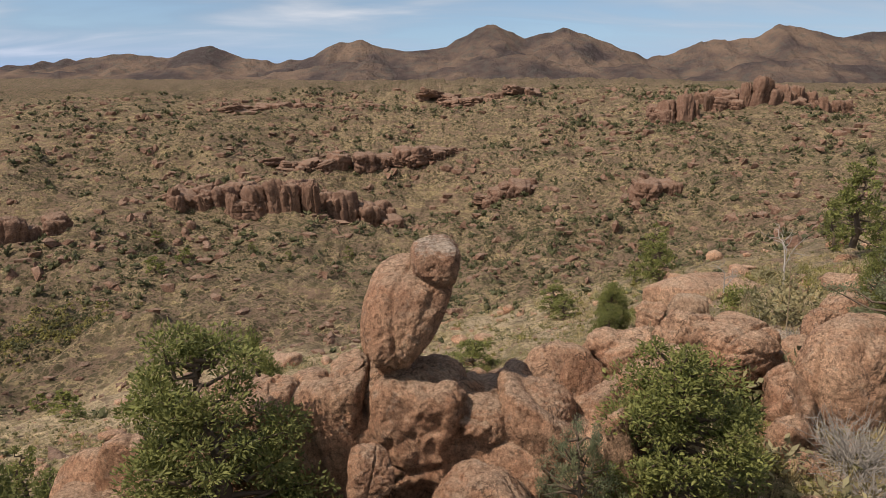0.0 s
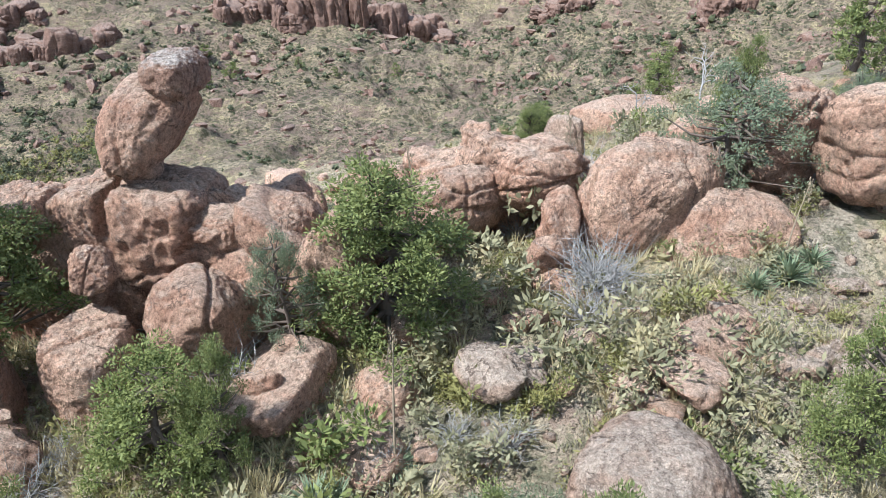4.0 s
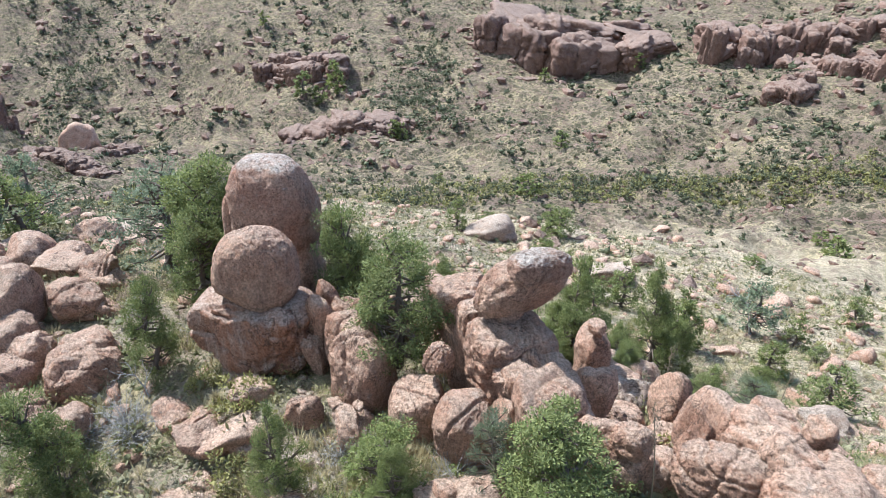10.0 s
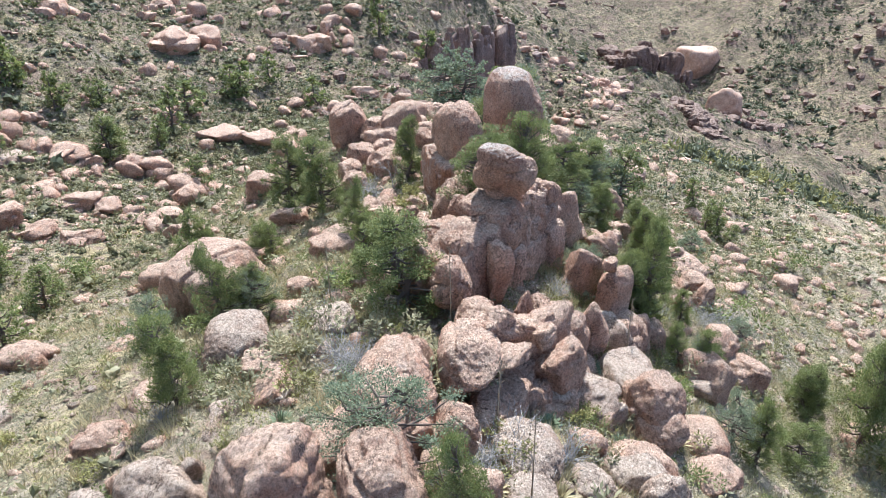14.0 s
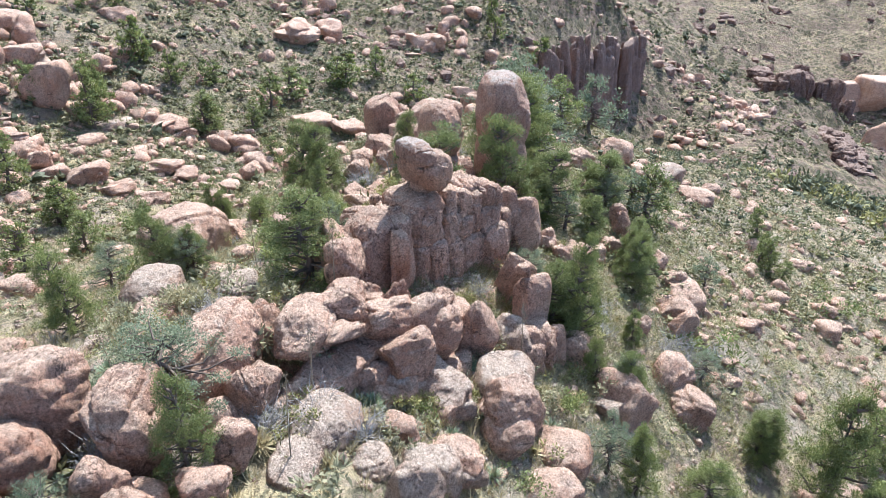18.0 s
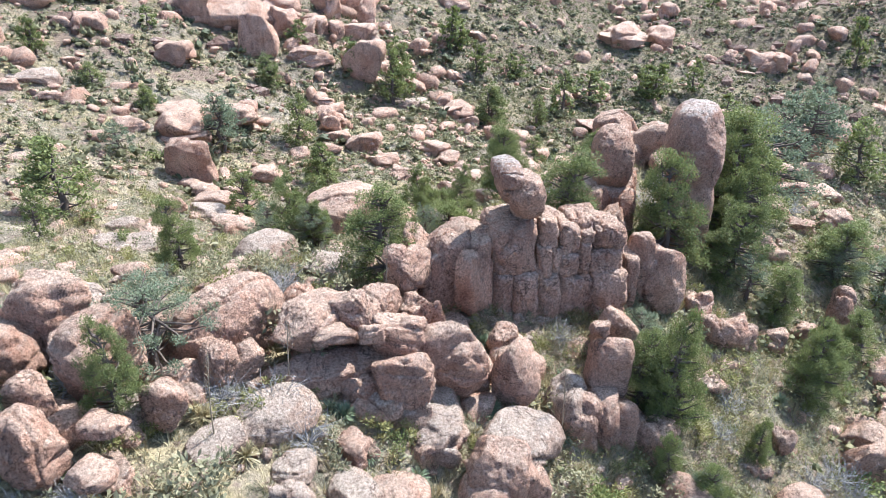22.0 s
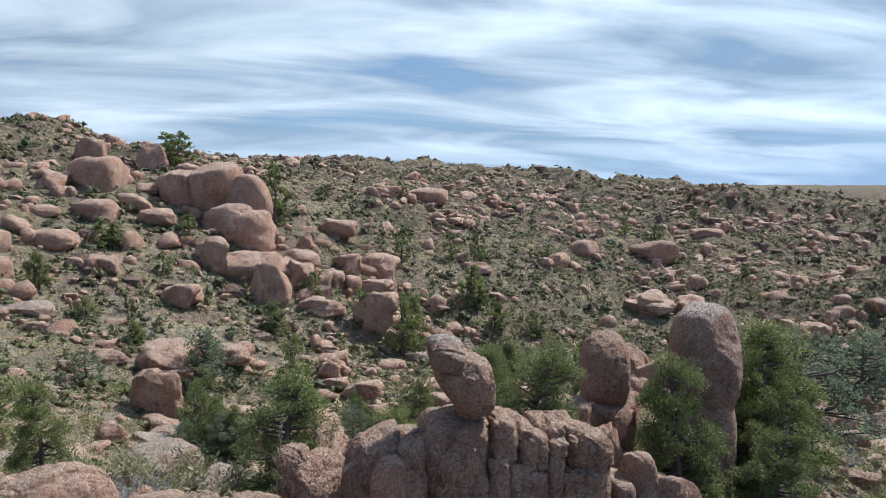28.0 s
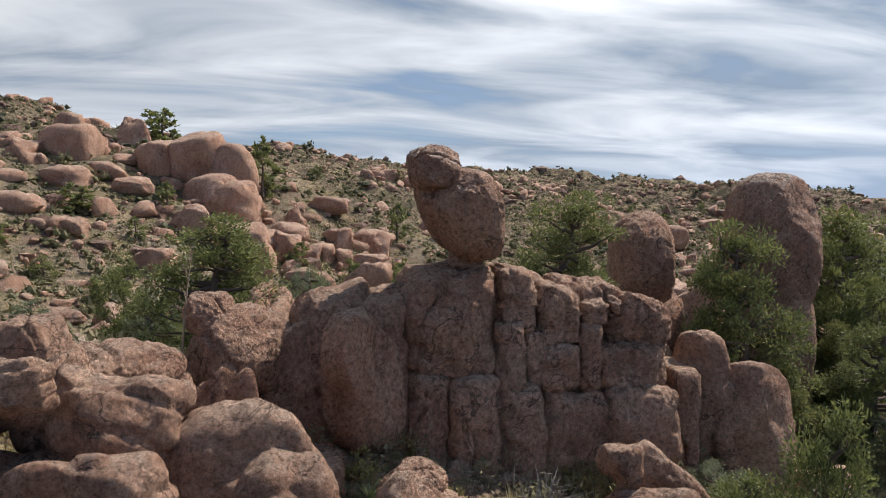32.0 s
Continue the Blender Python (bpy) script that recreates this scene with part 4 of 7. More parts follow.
# ---- boulders of the ridge and the slopes ----
hero("boulder", 901, 11.49, 2.60, -1.25, 3.50, 2.30, 1.90, 42, 6, 2.5, 0.09, 5, pitted=0.025, least=0.70, label="broad pale-topped boulder bedded in the ridge")
hero("boulder", 902, 8.83, 3.46, -1.40, 3.20, 1.90, 1.70, 33, 6, 2.8, 0.09, 5, pitted=0.025, least=0.70, ledges=0.50, label="long ledged slab of reddish rock leaning on the ridge")
hero("boulder", 903, 6.62, 2.52, -1.95, 2.70, 1.50, 1.80, 42, 6, 2.7, 0.09, 5, pitted=0.025, least=0.70, ledges=0.60, label="rounded ledged boulder in front of the rock wall")
hero("boulder", 904, 4.75, 0.20, -1.75, 2.00, 1.50, 1.80, 42, 6, 2.7, 0.09, 5, pitted=0.025, least=0.70, label="knobbed reddish boulder at the end of the rock wall")
hero("boulder", 905, -3.11, 2.34, -5.16, 1.95, 1.90, 4.10, -4, 6, 2.8, 0.09, 5, pitted=0.025, least=0.70, label="upright reddish rock post below the wall")
hero("boulder", 906, 3.19, 3.75, -4.45, 1.50, 1.50, 1.60, 1, 6, 2.6, 0.09, 5, pitted=0.025, least=0.70, label="rough reddish-brown boulder of the outcrop")
hero("boulder", 907, 1.25, 3.34, -5.00, 2.20, 1.45, 1.60, 19, 6, 2.6, 0.09, 5, pitted=0.025, least=0.70, label="rough reddish-brown boulder of the outcrop")
hero("boulder", 908, 14.87, 4.73, -0.70, 2.50, 2.00, 2.90, 45, 6, 2.8, 0.09, 5, pitted=0.025, least=0.70, ledges=0.70, label="large ledged red-brown boulder on the ridge")
hero("boulder", 909, 11.62, 4.72, -1.53, 1.10, 1.25, 1.50, 8, 6, 2.6, 0.09, 5, pitted=0.025, least=0.70, label="rough reddish-brown boulder of the outcrop")
hero("boulder", 910, 1.65, 2.40, -3.85, 1.40, 0.95, 1.10, 30, 6, 2.6, 0.09, 5, pitted=0.025, least=0.70, label="rough reddish-brown boulder of the outcrop")
hero("boulder", 911, -10.66, 0.16, -7.57, 1.80, 1.40, 2.40, 40, 6, 2.4, 0.09, 5, pitted=0.025, least=0.70, label="egg-shaped boulder on the slope below the wall")
hero("boulder", 913, 8.40, 4.40, -2.75, 5.00, 1.70, 1.30, 16, 6, 3.0, 0.09, 5, pitted=0.025, least=0.70, ledges=0.60, label="low reddish ledge under the leaning slab")
hero("boulder", 914, 3.76, 1.66, -4.20, 2.50, 1.70, 2.00, 11, 6, 2.8, 0.09, 5, pitted=0.025, least=0.70, ledges=0.70, label="rough reddish-brown boulder of the outcrop")
hero("boulder", 915, -3.97, -4.42, -2.95, 1.70, 1.40, 3.30, -10, 6, 2.9, 0.09, 5, pitted=0.025, least=0.70, label="tall rounded slab of reddish rock in the outcrop")
hero("boulder", 916, -2.55, -4.22, -3.25, 2.20, 1.90, 3.70, 20, 6, 2.9, 0.09, 5, pitted=0.025, least=0.70, label="tall rounded slab of reddish rock in the outcrop")
hero("boulder", 917, -0.26, -3.11, -3.53, 1.60, 1.90, 3.50, -15, 6, 2.8, 0.09, 5, pitted=0.025, least=0.70, label="tall rounded slab of reddish rock in the outcrop")
hero("boulder", 918, 1.89, -2.61, -2.50, 1.90, 1.70, 2.30, -20, 6, 2.9, 0.09, 5, pitted=0.025, least=0.70, label="rough reddish-brown boulder of the outcrop")
hero("boulder", 919, -0.21, -2.53, -1.39, 0.80, 0.90, 1.05, 14, 6, 2.5, 0.09, 5, pitted=0.025, least=0.70, label="small mushroom-shaped boulder perched on a slab")
hero("boulder", 920, 5.63, -3.00, -3.95, 1.35, 1.50, 2.05, -20, 6, 2.7, 0.09, 5, pitted=0.025, least=0.70, label="rough reddish-brown boulder of the outcrop")
hero("boulder", 921, 11.07, 2.19, -1.66, 3.30, 2.00, 3.30, 35, 6, 2.5, 0.09, 5, pitted=0.025, least=0.70, label="large smooth leaning boulder on the ridge")
hero("boulder", 922, 3.05, -0.40, -1.30, 1.45, 1.60, 1.30, -20, 6, 2.6, 0.09, 5, pitted=0.025, least=0.70, label="rough reddish-brown boulder of the outcrop")
hero("boulder", 923, -3.15, -4.10, -2.75, 2.60, 1.60, 2.70, 12, 6, 2.7, 0.09, 5, pitted=0.025, least=0.70, label="rough reddish-brown boulder of the outcrop")
hero("boulder", 924, -4.48, -9.59, -5.50, 2.20, 1.75, 2.10, -50, 6, 3.2, 0.09, 5, pitted=0.025, least=0.70, label="box-shaped reddish boulder among yellow shrubs")
hero("boulder", 926, -1.25, -10.16, -6.19, 2.40, 3.30, 2.10, -17, 6, 2.7, 0.09, 5, pitted=0.025, least=0.70, label="rough reddish-brown boulder of the outcrop")
hero("boulder", 927, -13.73, -20.08, -4.85, 2.55, 1.90, 3.70, -28, 6, 2.9, 0.09, 5, pitted=0.025, least=0.70, label="upright red boulder above the gully")
hero("boulder", 928, 5.90, -12.15, -5.28, 4.54, 3.63, 3.40, 20, 6, 3.3, 0.09, 5, pitted=0.025, least=0.70, label="dark undercut boulder on the slope")
hero("boulder", 929, 10.09, -5.37, -3.64, 3.04, 2.74, 2.44, 40, 6, 2.6, 0.09, 5, pitted=0.025, least=0.70, label="broad pale boulder bedded in dry grass", material=ROCK_PALE)
hero("boulder", 930, 5.30, 0.45, -0.98, 0.95, 0.90, 0.90, 20, 6, 2.4, 0.09, 5, pitted=0.025, least=0.70, label="round knob of rock on a boulder")
hero("boulder", 405, 2.43, -1.49, -2.58, 1.77, 1.34, 2.38, 173, 5, 3.3, 0.15, 8, pitted=0.08, least=0.63, label="rough reddish-brown boulder of the outcrop")
hero("boulder", 407, 1.83, -1.09, -1.20, 0.98, 0.74, 0.88, 177, 5, 2.6, 0.15, 8, pitted=0.08, least=0.63, label="rough reddish-brown boulder of the outcrop")
hero("boulder", 408, 1.60, -0.27, -2.21, 1.72, 1.30, 3.27, 174, 5, 2.6, 0.15, 8, pitted=0.08, least=0.63, label="tall reddish rock block standing in the outcrop")
hero("boulder", 410, 3.37, -3.76, -3.20, 1.05, 0.79, 1.68, 6, 5, 2.35, 0.15, 8, pitted=0.08, least=0.63, label="tall reddish rock block standing in the outcrop")
hero("boulder", 411, 4.28, -1.34, -2.07, 1.77, 1.33, 3.17, 172, 5, 2.35, 0.15, 8, pitted=0.08, least=0.63, label="tall reddish rock block standing in the outcrop")
hero("boulder", 412, -1.18, -0.93, -2.33, 1.84, 1.39, 4.10, 175, 5, 2.35, 0.15, 8, pitted=0.08, least=0.63, label="tall reddish rock block standing in the outcrop")
boulder(-0.97, -5.29, 1.40, 1.06, 1.10, 179, -3.74)
hero("boulder", 418, -5.49, -4.92, -3.20, 1.20, 0.90, 3.12, 177, 5, 3.3, 0.15, 8, pitted=0.08, least=0.63, label="tall reddish rock block standing in the outcrop")
boulder(-1.71, -5.43, 0.69, 0.52, 0.42, 11, -3.29)
boulder(-1.03, -4.88, 0.56, 0.34, 0.24, 171, -3.07)
boulder(0.99, -4.80, 0.62, 0.47, 0.47, 177, -3.29)
boulder(9.46, -0.32, 1.01, 0.76, 0.92, 169, -2.97)
boulder(8.89, 0.24, 1.10, 0.68, 0.63, 180, -2.75)
boulder(8.82, 0.87, 1.13, 0.85, 1.01, 174, -2.48)
boulder(8.00, 4.45, 1.55, 0.95, 0.66, 178, -1.28)
hero("boulder", 428, 4.31, 4.24, -3.04, 2.20, 1.35, 2.83, 2, 5, 3.3, 0.15, 8, pitted=0.08, least=0.63, label="rough reddish-brown boulder of the outcrop")
boulder(4.63, 3.18, 1.30, 0.98, 2.66, 2, -2.84)
boulder(5.63, 3.74, 1.43, 1.08, 2.57, 10, -2.79)
hero("boulder", 432, 13.48, 18.39, -4.81, 5.77, 3.54, 2.45, 8, 5, 2.6, 0.15, 8, pitted=0.08, least=0.63, label="rough reddish-brown boulder of the outcrop")
hero("boulder", 433, 12.85, 1.86, -2.69, 3.60, 2.71, 2.94, 8, 5, 2.9, 0.15, 8, pitted=0.08, least=0.63, label="rough reddish-brown boulder of the outcrop")
boulder(9.04, 1.17, 1.32, 0.99, 1.78, 14, -2.05)
boulder(8.95, 0.49, 1.16, 0.87, 1.28, 13, -2.40)
boulder(13.17, -2.34, 1.37, 1.03, 0.58, 172, -2.77, pale=True)
boulder(12.39, -1.30, 0.86, 0.65, 0.59, 11, -2.53, pale=True)
boulder(14.07, -2.21, 1.67, 1.02, 0.71, 31, -2.80, pale=True)
boulder(15.28, 0.03, 0.89, 0.67, 0.38, 9, -2.49, pale=True)
boulder(15.79, -1.04, 0.76, 0.58, 0.85, 26, -2.37, pale=True)
boulder(14.02, -0.86, 0.62, 0.47, 0.32, 17, -2.45, pale=True)
boulder(9.47, -1.95, 1.03, 0.77, 0.44, 11, -2.80, pale=True)
boulder(10.27, -3.39, 1.23, 0.76, 0.52, 14, -3.18, pale=True)
boulder(-2.40, -6.54, 0.96, 0.73, 1.73, 69, -3.94)
boulder(-5.24, -10.22, 1.89, 1.43, 0.80, 60, -5.00)
boulder(-2.77, -8.61, 0.78, 0.59, 1.18, 64, -4.49)
boulder(-2.63, -7.68, 1.32, 0.81, 0.56, 73, -4.54)
boulder(-1.16, -4.98, 1.43, 1.08, 1.06, 57, -3.75)
hero("boulder", 455, -6.71, -4.37, -3.32, 1.04, 0.79, 3.28, 56, 5, 2.35, 0.15, 8, pitted=0.08, least=0.63, label="tall reddish rock block standing in the outcrop")
boulder(-5.66, -3.57, 1.70, 1.28, 3.08, 58, -3.31)
boulder(-5.01, -5.26, 1.14, 0.86, 2.05, 52, -3.67)
boulder(-6.04, -7.58, 1.91, 1.17, 0.81, 65, -4.67)
boulder(-16.54, -16.06, 2.24, 1.69, 1.63, 51, -5.08)
boulder(-12.91, -16.31, 1.42, 1.07, 1.84, 55, -5.12)
boulder(-11.43, -15.05, 1.41, 1.06, 1.49, 60, -4.99)
hero("boulder", 462, -9.21, -13.65, -5.17, 2.61, 1.97, 1.80, 65, 5, 2.6, 0.15, 8, pitted=0.08, least=0.63, label="rough reddish-brown boulder of the outcrop")
boulder(-10.49, -16.30, 1.62, 1.22, 1.22, 67, -5.60)
boulder(-14.29, -13.21, 2.54, 1.56, 1.08, 74, -5.13)
boulder(-17.19, -12.64, 2.31, 1.74, 1.04, 59, -5.36)
boulder(-19.44, -14.50, 2.71, 2.05, 1.15, 59, -5.33)
boulder(-44.17, -8.89, 4.16, 3.14, 1.89, 54, -16.65)
boulder(-38.26, -12.21, 2.13, 1.61, 0.91, 71, -13.39)
boulder(-6.62, -14.19, 1.28, 0.96, 1.37, 60, -5.43)
boulder(-6.67, -15.51, 1.42, 1.07, 0.60, 72, -6.03, pale=True)
boulder(-1.16, -6.82, 2.18, 1.33, 0.92, 60, -4.42, pale=True)
boulder(1.82, -1.07, 1.21, 0.91, 0.51, 71, -1.08)
boulder(-6.58, 20.93, 2.26, 1.39, 0.96, 67, -15.97)
boulder(-3.37, 21.50, 4.54, 2.78, 1.33, 53, -15.6)
boulder(-137.72, 128.53, 5.61, 3.44, 2.38, 74, -84.75)
boulder(-14.20, 25.37, 2.17, 1.33, 0.92, 70, -18.56)
boulder(-1.49, 19.98, 1.88, 1.15, 0.80, 57, -14.03, pale=True)
boulder(-16.33, 57.32, 4.45, 3.36, 2.15, 55, -24.59)
boulder(-5.49, 41.61, 4.05, 2.48, 1.72, 57, -18.63)
boulder(2.48, 0.94, 1.69, 1.27, 3.06, 51, -2.42)
boulder(16.83, -1.29, 2.29, 1.73, 1.34, 122, -2.41, pale=True)
boulder(15.89, -5.35, 1.63, 1.23, 0.92, 124, -3.45)
boulder(11.15, -2.98, 1.69, 1.27, 0.85, 124, -2.74)
boulder(18.18, -2.71, 1.77, 1.34, 1.01, 135, -2.88, pale=True)
boulder(12.73, 5.42, 1.37, 1.03, 0.93, 140, -2.07)
boulder(14.15, 6.69, 1.25, 0.95, 0.53, 124, -1.95)
boulder(14.36, 8.13, 1.64, 1.00, 0.70, 125, -2.17)
boulder(6.79, 5.00, 2.49, 1.52, 1.06, 130, -3.53, pale=True)
boulder(7.93, 7.16, 1.16, 0.88, 0.88, 119, -3.59)
boulder(3.58, 7.55, 2.18, 1.64, 1.90, 131, -5.30)
hero("boulder", 492, 9.87, 10.04, -3.22, 1.78, 1.34, 2.68, 124, 5, 2.9, 0.15, 8, pitted=0.08, least=0.63, label="tall reddish rock block standing in the outcrop", material=ROCK_PALE)
boulder(4.20, 10.41, 2.18, 1.65, 0.93, 133, -6.62)
boulder(2.67, 3.18, 1.63, 1.23, 0.85, 133, -5.08)
boulder(10.96, 4.19, 1.61, 1.21, 1.43, 118, -2.06)
boulder(-15.64, -50.91, 2.95, 2.23, 2.04, 132, -15.34)
boulder(-17.74, -50.12, 3.86, 2.92, 2.23, 139, -15.93)
boulder(-15.43, -41.79, 4.29, 3.23, 2.66, 122, -15.33)
boulder(-6.43, -45.64, 4.02, 2.46, 1.71, 127, -14.50)
boulder(-8.06, -36.01, 3.77, 2.31, 1.60, 130, -14.21)
boulder(-4.09, -28.46, 2.11, 1.59, 1.65, 124, -11.52)
boulder(-0.49, -42.11, 3.39, 2.08, 1.44, 125, -13.95)
boulder(0.91, -44.19, 3.37, 2.06, 1.50, 124, -12.84)
boulder(-1.44, -38.13, 2.79, 1.71, 1.19, 125, -13.79)
hero("boulder", 508, 0.89, -15.28, -7.73, 3.10, 2.34, 1.63, 131, 5, 2.9, 0.15, 8, pitted=0.08, least=0.63, label="rough reddish-brown boulder of the outcrop")
hero("boulder", 510, -14.35, -16.02, -4.15, 2.86, 2.16, 2.97, 135, 5, 2.35, 0.15, 8, pitted=0.08, least=0.63, label="rough reddish-brown boulder of the outcrop")
hero("boulder", 511, -14.25, -17.83, -5.03, 2.27, 1.71, 2.05, 140, 5, 2.6, 0.15, 8, pitted=0.08, least=0.63, label="rough reddish-brown boulder of the outcrop")
boulder(-57.34, -53.92, 4.16, 2.55, 1.77, 124, -18.66)
boulder(-3.67, -16.30, 2.55, 1.92, 1.39, 122, -6.88)
boulder(-3.75, 8.68, 2.85, 2.15, 2.81, 136, -8.56)
boulder(-14.48, 4.96, 2.42, 1.83, 1.65, 122, -10.62)
boulder(-9.44, 5.63, 1.00, 0.75, 1.51, 121, -8.82)
boulder(-8.85, 0.97, 1.54, 1.16, 1.54, 127, -6.38)
boulder(-14.79, 0.11, 1.55, 1.17, 1.40, 133, -8.23)
boulder(-8.57, -0.40, 1.55, 1.17, 0.84, 119, -5.81)
boulder(-24.33, -8.47, 1.93, 1.46, 1.78, 124, -8.25)
boulder(-5.72, -0.05, 0.96, 0.73, 1.08, 124, -4.86)
boulder(-13.13, 15.65, 2.36, 1.44, 1.00, 136, -15.67)
boulder(4.37, -15.12, 1.60, 1.21, 2.05, 102, -7.05)
hero("boulder", 524, 2.88, -13.74, -6.47, 3.02, 2.28, 1.86, 112, 5, 2.6, 0.15, 8, pitted=0.08, least=0.63, label="rough reddish-brown boulder of the outcrop")
boulder(1.93, -8.30, 2.75, 2.08, 1.17, 113, -4.02)
boulder(-2.96, -8.68, 2.22, 1.67, 1.10, 102, -4.47)
boulder(5.25, -7.12, 1.71, 1.29, 1.04, 97, -4.19)
boulder(-32.82, -29.31, 2.20, 1.66, 2.32, 94, -9.91)
hero("boulder", 530, -14.75, -20.91, -5.55, 2.91, 2.19, 4.07, 104, 4, 2.6, 0.15, 8, pitted=0.08, least=0.63, label="rough reddish-brown boulder of the outcrop")
boulder(-17.71, -18.32, 2.82, 2.13, 1.85, 99, -5.25)
boulder(-13.68, -17.44, 2.42, 1.83, 1.54, 112, -5.27)
boulder(-15.88, -27.45, 2.12, 1.60, 1.34, 105, -9.68)
boulder(-8.66, -23.74, 2.89, 2.18, 2.24, 112, -8.51)
boulder(-19.94, -36.18, 2.94, 2.22, 1.53, 100, -14.90)
boulder(4.11, 3.99, 1.31, 0.99, 1.60, 111, -3.72, pale=True)
boulder(-0.06, 4.79, 2.12, 1.60, 1.60, 94, -5.26, pale=True)
boulder(4.78, 6.21, 1.56, 1.18, 0.69, 106, -4.50)
boulder(2.93, 8.12, 1.06, 0.80, 0.54, 106, -6.04)
boulder(-46.35, 22.08, 7.36, 4.51, 3.12, 102, -23.33, pale=True)
boulder(-2.56, 8.32, 1.56, 1.18, 0.87, 104, -8.33, pale=True)
boulder(25.73, -55.73, 3.38, 2.55, 2.62, 178, -1.81)
hero("boulder", 543, 12.39, -68.30, -4.06, 9.97, 6.11, 4.23, 169, 4, 3.3, 0.15, 8, pitted=0.08, least=0.63, label="rough reddish-brown boulder of the outcrop")
boulder(7.17, -71.29, 4.95, 3.74, 2.49, 165, -3.78)
boulder(-3.43, -76.77, 5.28, 3.98, 3.00, 172, -5.24)
boulder(18.72, -55.40, 4.11, 3.10, 2.45, 159, -5.11)
boulder(5.05, -60.87, 5.94, 3.64, 2.52, 168, -7.84)
boulder(-1.68, -69.50, 6.31, 3.87, 2.68, 163, -7.13, pale=True)
boulder(29.56, -45.11, 4.54, 2.78, 1.93, 169, -4.53, pale=True)
boulder(31.02, -43.11, 2.12, 1.60, 1.28, 178, -4.30)
boulder(27.63, -42.05, 2.62, 1.61, 1.11, 173, -5.27)
boulder(21.39, -39.11, 3.10, 1.90, 1.38, 170, -7.42)
boulder(17.57, -43.84, 5.53, 3.39, 2.35, 171, -7.99)
boulder(17.23, -38.48, 4.66, 3.51, 2.03, 2, -8.75)
boulder(11.86, -46.38, 3.04, 2.29, 2.29, 175, -9.35)
boulder(10.55, -34.97, 3.30, 2.49, 1.73, 159, -11.35)
boulder(14.88, -29.03, 2.49, 1.88, 1.54, 169, -9.90)
boulder(16.43, -21.64, 1.78, 1.35, 1.39, 176, -7.61)
boulder(14.02, -20.90, 2.88, 1.76, 1.22, 176, -8.05, pale=True)
boulder(12.68, -26.50, 2.45, 1.85, 1.10, 1, -10.24)
boulder(12.31, -18.11, 3.12, 1.92, 1.42, 171, -7.75)
boulder(3.51, -48.31, 2.37, 1.79, 2.39, 179, -11.41)
boulder(3.53, -45.57, 3.66, 2.24, 1.58, 179, -12.23)
boulder(0.94, -43.76, 3.61, 2.72, 2.28, 178, -12.77)
boulder(-0.60, -41.97, 3.28, 2.48, 1.71, 1, -13.94)
boulder(-2.21, -37.91, 2.57, 1.94, 1.17, 161, -13.82)
boulder(-6.47, -46.12, 4.44, 2.72, 1.89, 164, -14.65)
boulder(-14.80, -50.31, 2.71, 2.05, 2.36, 159, -15.31)
boulder(-17.30, -49.99, 3.32, 2.51, 2.58, 177, -15.86)
boulder(-7.66, -43.21, 3.11, 2.35, 1.54, 170, -14.83)
boulder(-11.10, -36.79, 2.31, 1.74, 2.10, 163, -13.63)
boulder(-6.55, -56.50, 4.60, 2.82, 1.95, 179, -13.11, pale=True)
boulder(-30.04, -53.68, 6.55, 4.02, 2.78, 168, -16.98)
boulder(-32.59, -49.79, 4.97, 3.75, 2.78, 159, -17.56)
boulder(-31.84, -22.61, 2.71, 2.05, 2.49, 169, -8.20)
boulder(-37.93, -26.27, 3.32, 2.51, 2.40, 161, -8.75)
boulder(-25.63, -16.46, 2.25, 1.70, 1.18, 170, -7.39)
boulder(-29.87, -18.61, 2.82, 1.73, 1.20, 164, -8.60)
boulder(-23.54, -12.77, 2.08, 1.57, 1.26, 158, -6.98)
boulder(-28.44, -15.54, 2.87, 2.17, 1.24, 171, -8.97)
boulder(-20.02, -9.80, 1.41, 1.07, 0.92, 159, -6.65)
boulder(-23.73, -8.95, 2.11, 1.60, 1.64, 180, -8.12)
boulder(-20.81, -8.67, 1.72, 1.30, 0.99, 161, -7.29)
boulder(-13.77, -5.50, 1.44, 1.09, 1.51, 161, -5.92)
boulder(-15.70, -5.62, 1.41, 1.06, 1.56, 1, -6.53)
boulder(-16.68, -5.30, 1.41, 1.06, 0.92, 171, -6.95)
boulder(18.59, -16.95, 2.43, 1.49, 1.03, 177, -6.58, pale=True)
boulder(17.47, -12.58, 3.56, 2.18, 1.51, 159, -5.71, pale=True)
boulder(7.79, -2.96, 2.16, 1.63, 0.92, 161, -2.93, pale=True)
boulder(-44.75, -80.00, 6.51, 4.91, 4.63, 179, -12.03)
boulder(-52.59, -81.87, 6.25, 4.72, 3.93, 161, -13.20)
boulder(-8.83, -0.36, 0.97, 0.73, 1.39, 164, -5.90)
boulder(-10.04, 1.00, 1.64, 1.24, 1.67, 164, -6.78)
boulder(-12.21, 0.69, 1.58, 1.19, 1.04, 179, -7.89)
boulder(-8.67, 2.11, 1.83, 1.12, 0.78, 161, -7.39)
boulder(-7.49, 3.10, 1.65, 1.24, 1.25, 180, -7.44)
boulder(-17.58, -1.15, 1.30, 0.98, 1.96, 170, -8.33)
boulder(-16.20, -3.68, 1.07, 0.81, 0.66, 172, -7.51)
hero("boulder", 600, -6.45, -0.01, -4.17, 1.86, 1.40, 3.34, 167, 5, 2.9, 0.15, 8, pitted=0.08, least=0.63, label="tall reddish rock block standing in the outcrop")
